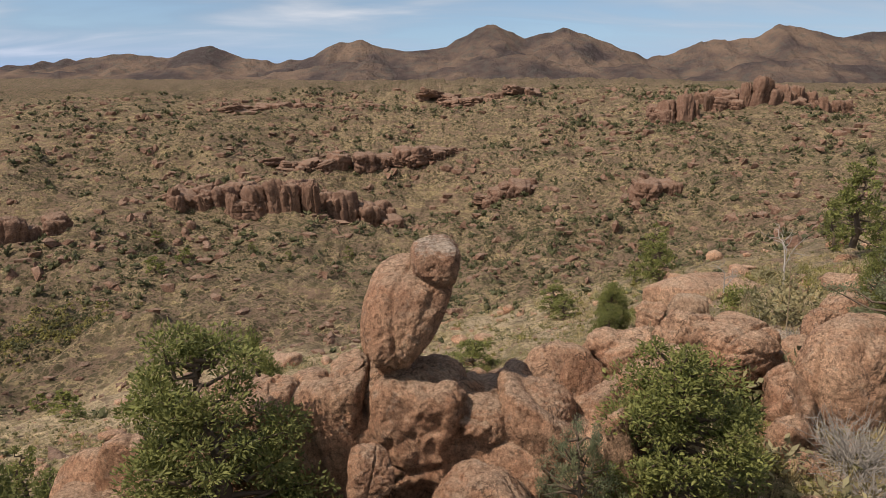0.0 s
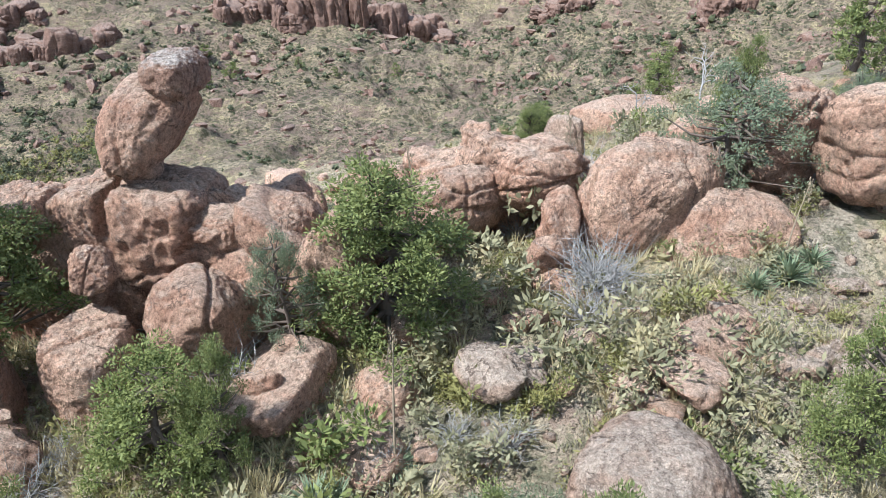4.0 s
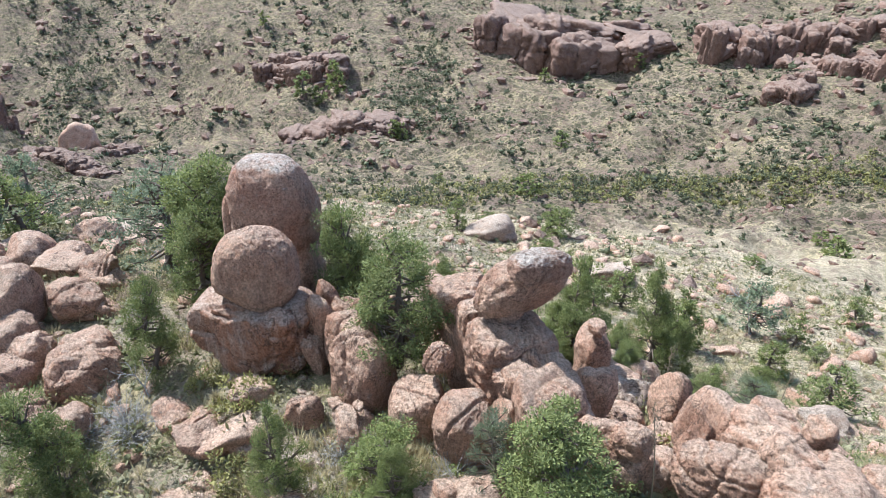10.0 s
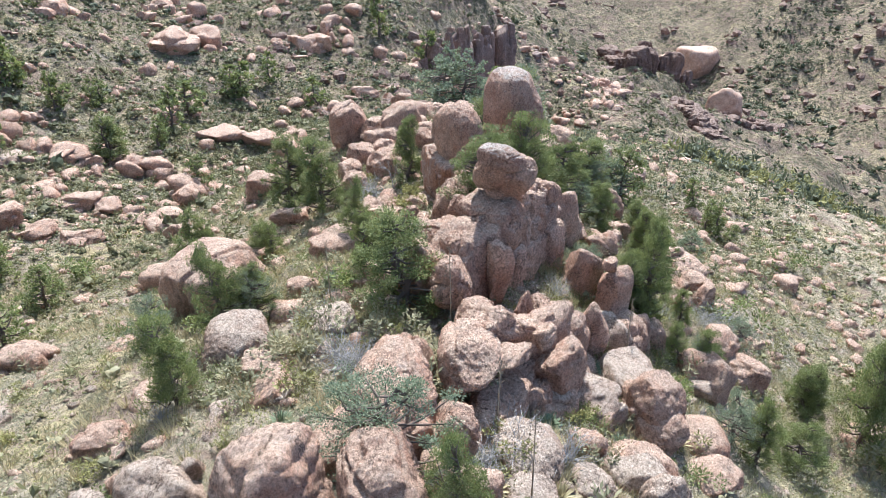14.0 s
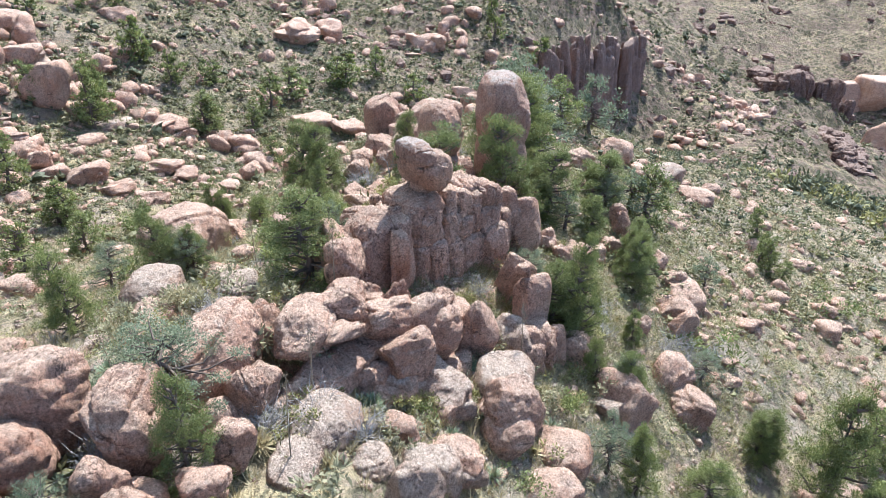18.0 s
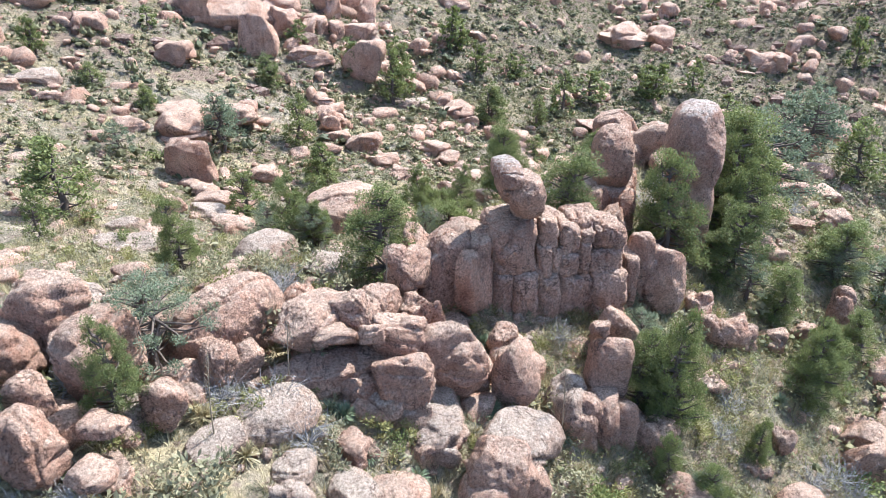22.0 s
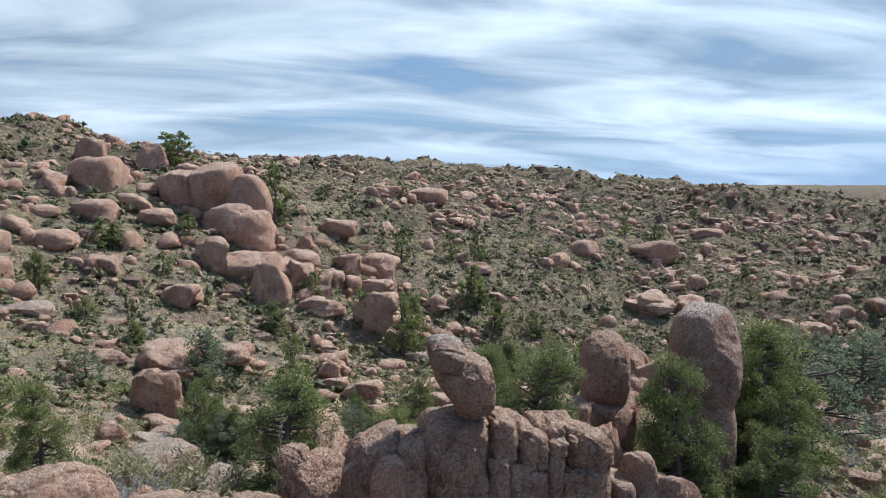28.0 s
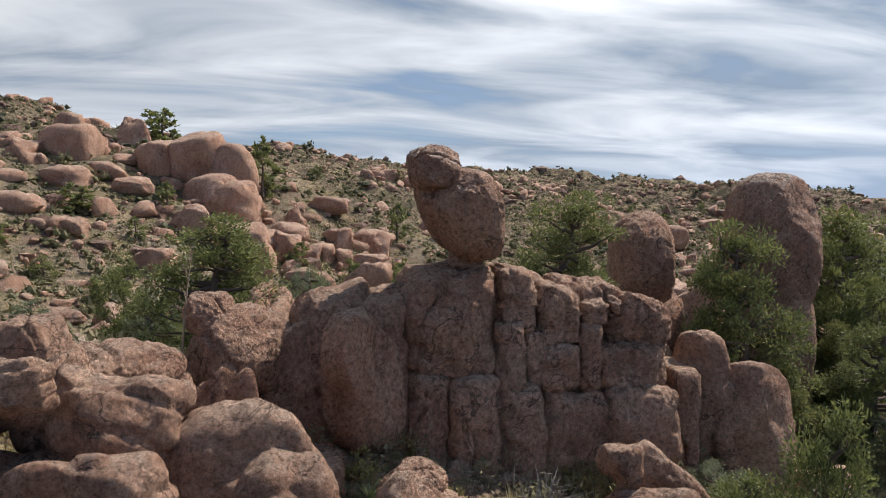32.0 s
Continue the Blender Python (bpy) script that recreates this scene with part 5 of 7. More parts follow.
hero("boulder", 601, -5.41, -0.51, -3.52, 1.42, 1.07, 3.49, 164, 5, 3.3, 0.15, 8, pitted=0.08, least=0.63, label="tall reddish rock block standing in the outcrop")
boulder(13.25, 5.14, 1.77, 1.33, 0.84, 166, -2.09)
boulder(14.13, 5.99, 1.44, 1.09, 1.09, 178, -1.91, pale=True)
boulder(7.37, 4.86, 1.47, 1.11, 1.01, 1, -3.34)
hero("boulder", 610, 5.72, 4.84, -4.04, 2.26, 1.70, 0.96, 178, 5, 2.35, 0.15, 8, pitted=0.08, least=0.63, label="pale weathered boulder bedded in dry grass", material=ROCK_PALE)
boulder(-1.35, 2.18, 1.76, 1.33, 1.61, 160, -5.55)
hero("boulder", 614, -1.80, 4.61, -6.56, 3.14, 1.93, 1.33, 167, 5, 3.3, 0.15, 8, pitted=0.08, least=0.63, label="rough reddish-brown boulder of the outcrop")
boulder(2.24, 5.30, 3.11, 1.91, 1.32, 172, -5.52, pale=True)
hero("boulder", 617, 4.80, 2.14, -3.11, 1.44, 1.09, 1.46, 2, 5, 3.3, 0.15, 8, pitted=0.08, least=0.63, label="rough reddish-brown boulder of the outcrop")
boulder(4.84, 1.51, 1.30, 0.98, 1.65, 161, -2.88)
boulder(9.25, 1.86, 1.34, 1.01, 1.92, 173, -2.10)
boulder(12.41, 3.80, 1.39, 0.85, 1.51, 168, -1.87)
hero("boulder", 626, 18.22, -77.93, 6.28, 6.46, 4.88, 8.91, 167, 4, 3.3, 0.15, 8, pitted=0.08, least=0.63, label="rough reddish-brown boulder of the outcrop")
hero("boulder", 627, 13.76, -76.72, 4.37, 5.55, 4.19, 8.89, 176, 4, 2.9, 0.15, 8, pitted=0.08, least=0.63, label="tall reddish rock block standing in the outcrop")
hero("boulder", 628, 16.05, -74.73, 1.86, 6.50, 3.98, 4.70, 168, 4, 3.3, 0.15, 8, pitted=0.08, least=0.63, label="rough reddish-brown boulder of the outcrop")
hero("boulder", 629, 23.12, -79.46, 5.54, 5.99, 4.52, 6.72, 169, 4, 2.6, 0.15, 8, pitted=0.08, least=0.63, label="rough reddish-brown boulder of the outcrop")
hero("boulder", 630, 15.61, -72.63, 1.07, 3.18, 2.40, 5.10, 163, 4, 2.9, 0.15, 8, pitted=0.08, least=0.63, label="tall reddish rock block standing in the outcrop")
boulder(13.78, -73.41, 6.79, 5.13, 5.70, 175, 0.80)
hero("boulder", 632, 32.94, -78.68, 6.94, 6.69, 5.05, 5.50, 160, 4, 3.3, 0.15, 8, pitted=0.08, least=0.63, label="rough reddish-brown boulder of the outcrop")
boulder(37.69, -76.79, 5.64, 4.26, 4.33, 164, 6.26)
boulder(31.55, -70.52, 6.98, 4.28, 3.26, 161, 2.77)
boulder(39.15, -99.13, 5.75, 3.52, 4.85, 159, 12.80)
boulder(30.59, -97.84, 4.87, 2.99, 5.41, 166, 12.14)
boulder(32.47, -62.12, 4.52, 3.41, 3.04, 1, -0.10)
boulder(27.40, -74.29, 4.91, 3.01, 2.59, 172, 3.80)
boulder(6.68, -81.42, 3.17, 2.40, 4.07, 179, -1.28)
boulder(1.83, -83.32, 6.52, 4.00, 3.34, 161, 0.24)
boulder(6.74, -65.36, 3.97, 2.99, 4.17, 175, -3.89)
hero("boulder", 642, 10.15, -61.29, -4.06, 4.67, 3.52, 6.27, 1, 4, 3.3, 0.15, 8, pitted=0.08, least=0.63, label="rough reddish-brown boulder of the outcrop")
boulder(18.50, -53.63, 3.56, 2.69, 2.85, 174, -4.79)
boulder(-3.90, -71.65, 3.28, 2.48, 4.33, 176, -4.81)
boulder(-1.55, -59.37, 5.00, 3.07, 5.42, 172, -7.79)
boulder(16.07, -32.21, 3.75, 2.30, 4.14, 161, -8.32)
boulder(24.52, -71.90, 4.46, 2.74, 2.61, 172, 2.10)
boulder(-6.01, -111.75, 6.36, 3.90, 3.50, 158, 3.85)
boulder(17.12, -65.44, 4.52, 2.77, 4.16, 162, -1.54)
boulder(28.19, -58.10, 3.98, 2.44, 2.07, 177, -1.77)
hero("boulder", 651, -475.71, -104.42, -111.94, 30.49, 23.01, 29.11, 122, 4, 2.35, 0.15, 8, pitted=0.08, least=0.63, label="rough reddish-brown boulder of the outcrop")
hero("boulder", 652, -464.39, -118.56, -116.15, 19.20, 14.49, 23.40, 135, 4, 3.3, 0.15, 8, pitted=0.08, least=0.63, label="rough reddish-brown boulder of the outcrop")
hero("boulder", 653, -199.13, -29.20, -55.02, 11.93, 9.00, 12.25, 126, 4, 2.35, 0.15, 8, pitted=0.08, least=0.63, label="rough reddish-brown boulder of the outcrop")
hero("boulder", 654, 11.97, -67.96, -4.31, 9.90, 6.07, 4.20, 156, 4, 2.35, 0.15, 8, pitted=0.08, least=0.63, label="rough reddish-brown boulder of the outcrop")
boulder(18.88, -54.69, 3.42, 2.58, 2.48, 149, -5.05)
boulder(-17.11, -42.98, 2.61, 1.97, 2.41, 151, -15.78)
boulder(-9.52, 1.31, 1.50, 1.13, 1.87, 159, -6.67)
boulder(-12.26, 0.66, 1.37, 1.03, 1.21, 165, -7.77)
boulder(-17.90, -1.44, 0.84, 0.63, 1.27, 155, -8.25)
boulder(-0.25, 5.78, 1.27, 0.96, 1.92, 155, -5.94)
boulder(-1.95, 5.49, 1.43, 1.08, 2.16, 150, -6.37)
hero("boulder", 662, 2.96, 7.69, -5.63, 2.60, 1.96, 2.65, 172, 5, 2.6, 0.15, 8, pitted=0.08, least=0.63, label="rough reddish-brown boulder of the outcrop")
boulder(7.39, 8.58, 2.99, 1.84, 1.27, 150, -4.80, pale=True)
boulder(-8.60, 8.39, 1.39, 1.05, 2.09, 166, -10.44)
boulder(-13.58, 6.07, 1.70, 1.28, 2.56, 170, -10.97)
boulder(-18.26, 2.88, 1.59, 1.20, 1.91, 149, -10.98)
boulder(6.57, 4.82, 3.38, 2.07, 1.44, 156, -3.80, pale=True)
boulder(16.29, 6.40, 2.68, 2.02, 1.14, 161, -1.73, pale=True)
boulder(12.97, 5.05, 1.77, 1.34, 0.79, 168, -2.09, pale=True)
boulder(14.29, 8.12, 1.05, 0.79, 0.90, 154, -2.10)
boulder(11.55, 3.91, 1.19, 0.90, 1.24, 152, -2.11)
boulder(-13.21, -16.44, 1.75, 1.32, 1.78, 69, -5.12)
boulder(-11.60, -15.05, 1.43, 1.08, 1.10, 78, -5.04)
hero("boulder", 674, -8.91, -13.08, -4.94, 2.44, 1.84, 1.73, 81, 5, 3.3, 0.15, 8, pitted=0.08, least=0.63, label="rough reddish-brown boulder of the outcrop")
boulder(-3.31, -9.53, 1.78, 1.35, 1.47, 69, -4.68)
boulder(-2.03, -6.31, 1.02, 0.77, 1.37, 76, -3.69)
boulder(-4.69, -7.66, 1.66, 1.25, 0.87, 86, -4.21)
hero("boulder", 679, 5.08, 2.72, -3.41, 2.78, 1.70, 1.18, 72, 5, 2.6, 0.15, 8, pitted=0.08, least=0.63, label="pale weathered boulder bedded in dry grass", material=ROCK_PALE)
boulder(5.14, 5.66, 3.01, 1.85, 1.28, 86, -4.27, pale=True)
boulder(-30.59, 26.98, 5.44, 3.33, 2.31, 73, -21.22, pale=True)
boulder(-3.26, 21.15, 3.73, 2.29, 1.58, 81, -15.01, pale=True)
boulder(-6.63, 19.95, 2.35, 1.44, 1.00, 67, -15.82)
hero("boulder", 684, 3.55, -3.30, -3.15, 2.83, 1.74, 1.20, 79, 5, 3.3, 0.15, 8, pitted=0.08, least=0.63, label="rough reddish-brown boulder of the outcrop")
hero("boulder", 685, 17.98, 3.57, -0.83, 3.09, 2.33, 2.73, 145, 5, 3.3, 0.15, 8, pitted=0.08, least=0.63, ledges=0.60, label="rough reddish-brown boulder of the outcrop")
hero("boulder", 688, 16.49, 2.85, -0.25, 2.93, 1.80, 2.76, 159, 5, 3.3, 0.15, 8, pitted=0.08, least=0.63, ledges=0.60, label="rough reddish-brown boulder of the outcrop")
hero("boulder", 689, 16.33, 6.27, -0.72, 1.62, 1.22, 1.75, 155, 5, 2.6, 0.15, 8, pitted=0.08, least=0.63, label="rough reddish-brown boulder of the outcrop")
hero("boulder", 690, 16.01, 7.93, -0.98, 2.14, 1.62, 2.02, 144, 5, 2.6, 0.15, 8, pitted=0.08, least=0.63, ledges=0.60, label="rough reddish-brown boulder of the outcrop")
hero("boulder", 691, 18.87, 5.30, -0.97, 1.83, 1.38, 1.99, 144, 5, 2.9, 0.15, 8, pitted=0.08, least=0.63, label="rough reddish-brown boulder of the outcrop")
hero("boulder", 693, 7.27, 3.62, -1.22, 1.79, 1.35, 1.68, 157, 5, 3.3, 0.15, 8, pitted=0.08, least=0.63, ledges=0.51, label="rough reddish-brown boulder of the outcrop")
hero("boulder", 696, 13.12, 6.27, -1.53, 1.43, 1.08, 1.55, 141, 5, 3.3, 0.15, 8, pitted=0.08, least=0.63, label="rough reddish-brown boulder of the outcrop")
hero("boulder", 697, 14.36, 7.57, -0.90, 1.39, 1.05, 0.59, 160, 5, 2.6, 0.15, 8, pitted=0.08, least=0.63, label="rough reddish-brown boulder of the outcrop")
hero("boulder", 698, 14.55, 9.00, -1.19, 1.38, 1.04, 0.62, 145, 5, 2.9, 0.15, 8, pitted=0.08, least=0.63, label="rough reddish-brown boulder of the outcrop")
hero("boulder", 699, 7.47, 4.98, -3.24, 1.53, 1.15, 1.16, 147, 5, 3.3, 0.15, 8, pitted=0.08, least=0.63, label="rough reddish-brown boulder of the outcrop")
hero("boulder", 700, 5.64, 4.89, -3.90, 1.81, 1.37, 1.24, 160, 5, 2.6, 0.15, 8, pitted=0.08, least=0.63, label="pale weathered boulder bedded in dry grass", material=ROCK_PALE)
hero("boulder", 701, 3.62, 7.97, -4.83, 2.05, 1.55, 2.23, 151, 5, 3.3, 0.15, 8, pitted=0.08, least=0.63, label="rough reddish-brown boulder of the outcrop")
hero("boulder", 702, -0.54, 5.37, -5.59, 1.43, 1.08, 1.56, 158, 5, 2.6, 0.15, 8, pitted=0.08, least=0.63, label="rough reddish-brown boulder of the outcrop")
boulder(-2.40, 4.67, 1.26, 0.95, 1.10, 152, -6.42)
boulder(7.62, 6.82, 1.16, 0.88, 0.49, 161, -3.91)
boulder(4.99, 6.85, 1.24, 0.94, 1.20, 161, -4.84, pale=True)
hero("boulder", 706, 7.45, 8.74, -4.51, 2.21, 1.67, 1.26, 154, 5, 3.3, 0.15, 8, pitted=0.08, least=0.63, ledges=0.38, label="rough reddish-brown boulder of the outcrop")
boulder(1.85, 9.19, 2.12, 1.30, 0.90, 165, -7.29)
hero("boulder", 710, 4.88, 1.48, -2.98, 1.46, 1.10, 1.40, 169, 5, 2.6, 0.15, 8, pitted=0.08, least=0.63, label="rough reddish-brown boulder of the outcrop")
hero("boulder", 711, 6.02, 4.17, -1.87, 2.16, 1.63, 2.04, 180, 5, 2.35, 0.15, 8, pitted=0.08, least=0.63, ledges=0.60, label="rough reddish-brown boulder of the outcrop")
hero("boulder", 712, 6.86, 5.01, -1.09, 0.95, 0.72, 0.90, 1, 5, 2.9, 0.15, 8, pitted=0.08, least=0.63, ledges=0.27, label="rough reddish-brown boulder of the outcrop")
hero("boulder", 713, 6.06, 5.30, -2.79, 2.30, 1.41, 2.17, 164, 5, 2.6, 0.15, 8, pitted=0.08, least=0.63, ledges=0.60, label="rough reddish-brown boulder of the outcrop")
hero("boulder", 714, 4.10, 4.56, -3.26, 2.42, 1.48, 2.28, 177, 5, 2.6, 0.15, 8, pitted=0.08, least=0.63, ledges=0.60, label="rough reddish-brown boulder of the outcrop")
hero("boulder", 715, 1.95, 4.81, -3.98, 1.64, 1.24, 2.94, 163, 5, 2.35, 0.15, 8, pitted=0.08, least=0.63, label="tall reddish rock block standing in the outcrop")
hero("boulder", 716, -1.47, 4.18, -2.88, 0.74, 0.56, 0.65, 180, 5, 2.9, 0.15, 8, pitted=0.08, least=0.63, label="rough reddish-brown boulder of the outcrop")
hero("boulder", 717, -1.81, 4.36, -4.72, 1.83, 1.38, 3.58, 162, 5, 2.35, 0.15, 8, pitted=0.08, least=0.63, label="tall reddish rock block standing in the outcrop")
boulder(-18.39, -82.36, 4.43, 2.72, 1.88, 166, -6.31)
hero("boulder", 719, -41.30, -98.60, -5.52, 5.26, 3.97, 3.73, 168, 4, 2.35, 0.15, 8, pitted=0.08, least=0.63, label="rough reddish-brown boulder of the outcrop")
hero("boulder", 720, -55.60, -100.59, -6.38, 8.72, 5.35, 4.81, 161, 4, 2.9, 0.15, 8, pitted=0.08, least=0.63, ledges=0.60, label="rough reddish-brown boulder of the outcrop")
hero("boulder", 721, -110.37, -152.37, -6.60, 12.80, 7.85, 5.70, 178, 4, 2.9, 0.15, 8, pitted=0.08, least=0.63, ledges=0.60, label="rough reddish-brown boulder of the outcrop")
hero("boulder", 722, -117.69, -139.69, -10.10, 12.05, 7.39, 5.27, 159, 4, 3.3, 0.15, 8, pitted=0.08, least=0.63, label="rough reddish-brown boulder of the outcrop")
boulder(-84.94, -132.72, 7.00, 4.29, 3.76, 172, -5.78)
hero("boulder", 724, -15.97, -113.82, 3.38, 9.10, 5.58, 3.86, 174, 4, 2.35, 0.15, 8, pitted=0.08, least=0.63, ledges=0.60, label="rough reddish-brown boulder of the outcrop")
boulder(1.74, -85.84, 7.05, 4.33, 2.99, 159, 0.09)
hero("boulder", 726, 6.23, -74.61, -1.15, 1.96, 1.48, 2.95, 166, 4, 3.3, 0.15, 8, pitted=0.08, least=0.63, label="tall reddish rock block standing in the outcrop")
hero("boulder", 727, 7.05, -70.81, -3.35, 4.51, 3.40, 2.95, 170, 4, 2.6, 0.15, 8, pitted=0.08, least=0.63, label="rough reddish-brown boulder of the outcrop")
hero("boulder", 728, -3.36, -77.01, -4.69, 4.91, 3.71, 2.81, 174, 4, 3.3, 0.15, 8, pitted=0.08, least=0.63, label="rough reddish-brown boulder of the outcrop")
hero("boulder", 729, 12.82, -66.58, -3.69, 8.50, 5.21, 4.28, 168, 4, 2.9, 0.15, 8, pitted=0.08, least=0.63, ledges=0.60, label="rough reddish-brown boulder of the outcrop")
boulder(-1.62, -68.58, 5.23, 3.21, 2.51, 161, -6.97)
boulder(5.55, -60.43, 4.02, 2.46, 1.94, 165, -7.42)
boulder(18.61, -54.94, 4.23, 3.19, 2.25, 174, -5.05)
hero("boulder", 733, 17.30, -38.68, -7.97, 4.25, 3.21, 3.11, 161, 4, 2.9, 0.15, 8, pitted=0.08, least=0.63, label="rough reddish-brown boulder of the outcrop")
hero("boulder", 734, 13.33, -43.97, -8.89, 5.75, 3.53, 2.44, 161, 4, 2.9, 0.15, 8, pitted=0.08, least=0.63, ledges=0.60, label="rough reddish-brown boulder of the outcrop")
boulder(3.83, -46.88, 2.25, 1.70, 2.41, 175, -11.27)
hero("boulder", 736, 14.09, -26.10, -9.51, 2.99, 1.83, 1.41, 167, 4, 3.3, 0.15, 8, pitted=0.08, least=0.63, label="rough reddish-brown boulder of the outcrop")
boulder(-44.30, -79.34, 7.21, 4.42, 3.06, 165, -12.36)
hero("boulder", 738, 32.52, -59.75, 0.30, 6.21, 3.81, 2.63, 174, 4, 2.9, 0.15, 8, pitted=0.08, least=0.63, ledges=0.60, label="rough reddish-brown boulder of the outcrop")
hero("boulder", 740, -9.20, 1.31, -6.42, 1.34, 1.01, 1.46, 157, 5, 2.35, 0.15, 8, pitted=0.08, least=0.63, label="rough reddish-brown boulder of the outcrop")
hero("boulder", 741, -12.10, 0.76, -7.71, 0.95, 0.72, 1.03, 157, 5, 2.9, 0.15, 8, pitted=0.08, least=0.63, label="rough reddish-brown boulder of the outcrop")
hero("boulder", 742, -18.40, -1.89, -8.02, 1.25, 0.94, 1.36, 142, 5, 2.9, 0.15, 8, pitted=0.08, least=0.63, label="rough reddish-brown boulder of the outcrop")
hero("boulder", 743, -18.27, 1.32, -10.20, 1.55, 1.17, 1.55, 157, 5, 2.6, 0.15, 8, pitted=0.08, least=0.63, label="rough reddish-brown boulder of the outcrop")
hero("boulder", 744, -18.08, 2.70, -10.95, 1.68, 1.27, 1.28, 156, 5, 2.6, 0.15, 8, pitted=0.08, least=0.63, label="rough reddish-brown boulder of the outcrop")
hero("boulder", 745, -8.17, -0.06, -5.59, 0.72, 0.54, 0.78, 145, 5, 3.3, 0.15, 8, pitted=0.08, least=0.63, label="rough reddish-brown boulder of the outcrop")
hero("boulder", 746, -23.92, -9.11, -7.77, 2.11, 1.59, 1.99, 144, 4, 2.6, 0.15, 8, pitted=0.08, least=0.63, ledges=0.60, label="rough reddish-brown boulder of the outcrop")
hero("boulder", 747, -15.66, -5.73, -6.42, 1.65, 1.24, 1.48, 163, 5, 3.3, 0.15, 8, pitted=0.08, least=0.63, label="rough reddish-brown boulder of the outcrop")
hero("boulder", 748, -14.48, 5.61, -11.07, 1.99, 1.50, 1.85, 154, 5, 2.6, 0.15, 8, pitted=0.08, least=0.63, ledges=0.55, label="rough reddish-brown boulder of the outcrop")
hero("boulder", 749, -9.10, 8.07, -10.46, 1.88, 1.42, 1.74, 152, 5, 2.9, 0.15, 8, pitted=0.08, least=0.63, ledges=0.52, label="rough reddish-brown boulder of the outcrop")
hero("boulder", 750, -7.54, 9.62, -10.90, 1.53, 1.16, 1.44, 160, 5, 2.35, 0.15, 8, pitted=0.08, least=0.63, ledges=0.43, label="rough reddish-brown boulder of the outcrop")
hero("boulder", 751, -2.99, 5.86, -7.06, 1.49, 1.13, 1.42, 144, 5, 2.6, 0.15, 8, pitted=0.08, least=0.63, label="rough reddish-brown boulder of the outcrop")
hero("boulder", 752, -45.06, -12.82, -16.06, 4.41, 2.70, 1.87, 159, 4, 3.3, 0.15, 8, pitted=0.08, least=0.63, ledges=0.56, label="pale weathered boulder bedded in dry grass", material=ROCK_PALE)
boulder(-13.51, 9.16, 1.42, 1.07, 0.74, 150, -12.50)
hero("boulder", 940, -17.52, -17.54, -5.07, 3.46, 2.77, 2.94, 0, 5, 2.6, 0.14, 6, pitted=0.03, least=0.66, label="dark reddish boulder of the tumbled pile")
hero("boulder", 941, -12.75, -16.30, -5.00, 2.76, 2.21, 2.35, 53, 5, 2.9, 0.14, 6, pitted=0.03, least=0.66, label="dark reddish boulder of the tumbled pile")
hero("boulder", 942, -11.28, -15.13, -4.95, 1.71, 1.36, 1.45, 106, 5, 3.2, 0.14, 6, pitted=0.03, least=0.66, label="dark reddish boulder of the tumbled pile")
hero("boulder", 943, -23.15, -16.55, -6.29, 3.07, 2.46, 2.61, 159, 5, 2.6, 0.14, 6, pitted=0.03, least=0.66, label="dark reddish boulder of the tumbled pile")
hero("boulder", 944, -14.42, -13.68, -4.80, 2.48, 1.98, 2.11, 32, 5, 2.9, 0.14, 6, pitted=0.03, least=0.66, label="dark reddish boulder of the tumbled pile")
hero("boulder", 945, -9.05, -13.41, -4.82, 2.32, 1.86, 1.97, 85, 5, 3.2, 0.14, 6, pitted=0.03, least=0.66, label="dark reddish boulder of the tumbled pile")
hero("boulder", 946, -10.28, -15.99, -5.20, 2.15, 1.72, 1.82, 138, 5, 2.6, 0.14, 6, pitted=0.03, least=0.66, label="dark reddish boulder of the tumbled pile")
hero("boulder", 947, -7.96, -15.22, -5.42, 2.02, 1.62, 1.72, 11, 5, 2.9, 0.14, 6, pitted=0.03, least=0.66, label="dark reddish boulder of the tumbled pile")
hero("boulder", 948, -22.82, -14.54, -6.64, 2.02, 1.61, 1.71, 64, 5, 3.2, 0.14, 6, pitted=0.03, least=0.66, label="dark reddish boulder of the tumbled pile")
hero("boulder", 949, -37.46, -14.35, -12.04, 3.23, 2.58, 2.75, 117, 5, 2.6, 0.14, 6, pitted=0.03, least=0.66, label="dark reddish boulder of the tumbled pile")
hero("boulder", 950, -6.35, -13.71, -5.15, 1.63, 1.31, 1.39, 170, 5, 2.9, 0.14, 6, pitted=0.03, least=0.66, label="dark reddish boulder of the tumbled pile")
hero("boulder", 951, -10.16, -12.89, -4.70, 2.07, 1.66, 1.76, 43, 5, 3.2, 0.14, 6, pitted=0.03, least=0.66, label="dark reddish boulder of the tumbled pile")
hero("boulder", 952, -23.95, -19.84, -6.89, 2.55, 2.04, 2.17, 96, 5, 2.6, 0.14, 6, pitted=0.03, least=0.66, label="dark reddish boulder of the tumbled pile")
hero("boulder", 953, -17.52, -12.70, -5.14, 1.94, 1.55, 1.65, 149, 5, 2.9, 0.14, 6, pitted=0.03, least=0.66, label="dark reddish boulder of the tumbled pile")
hero("boulder", 954, -25.10, -18.86, -6.93, 2.16, 1.73, 1.83, 22, 5, 3.2, 0.14, 6, pitted=0.03, least=0.66, label="dark reddish boulder of the tumbled pile")
hero("boulder", 960, 10.06, 6.16, -2.70, 2.71, 2.03, 1.08, 20, 5, 2.7, 0.11, 5, pitted=0.03, least=0.66, label="low slab of pale weathered bedrock", material=ROCK_PALE)
hero("boulder", 961, 6.70, 5.06, -3.60, 2.60, 1.95, 1.17, 57, 5, 3.0, 0.11, 5, pitted=0.03, least=0.66, ledges=0.45, label="low rounded rock bedded in the slope")
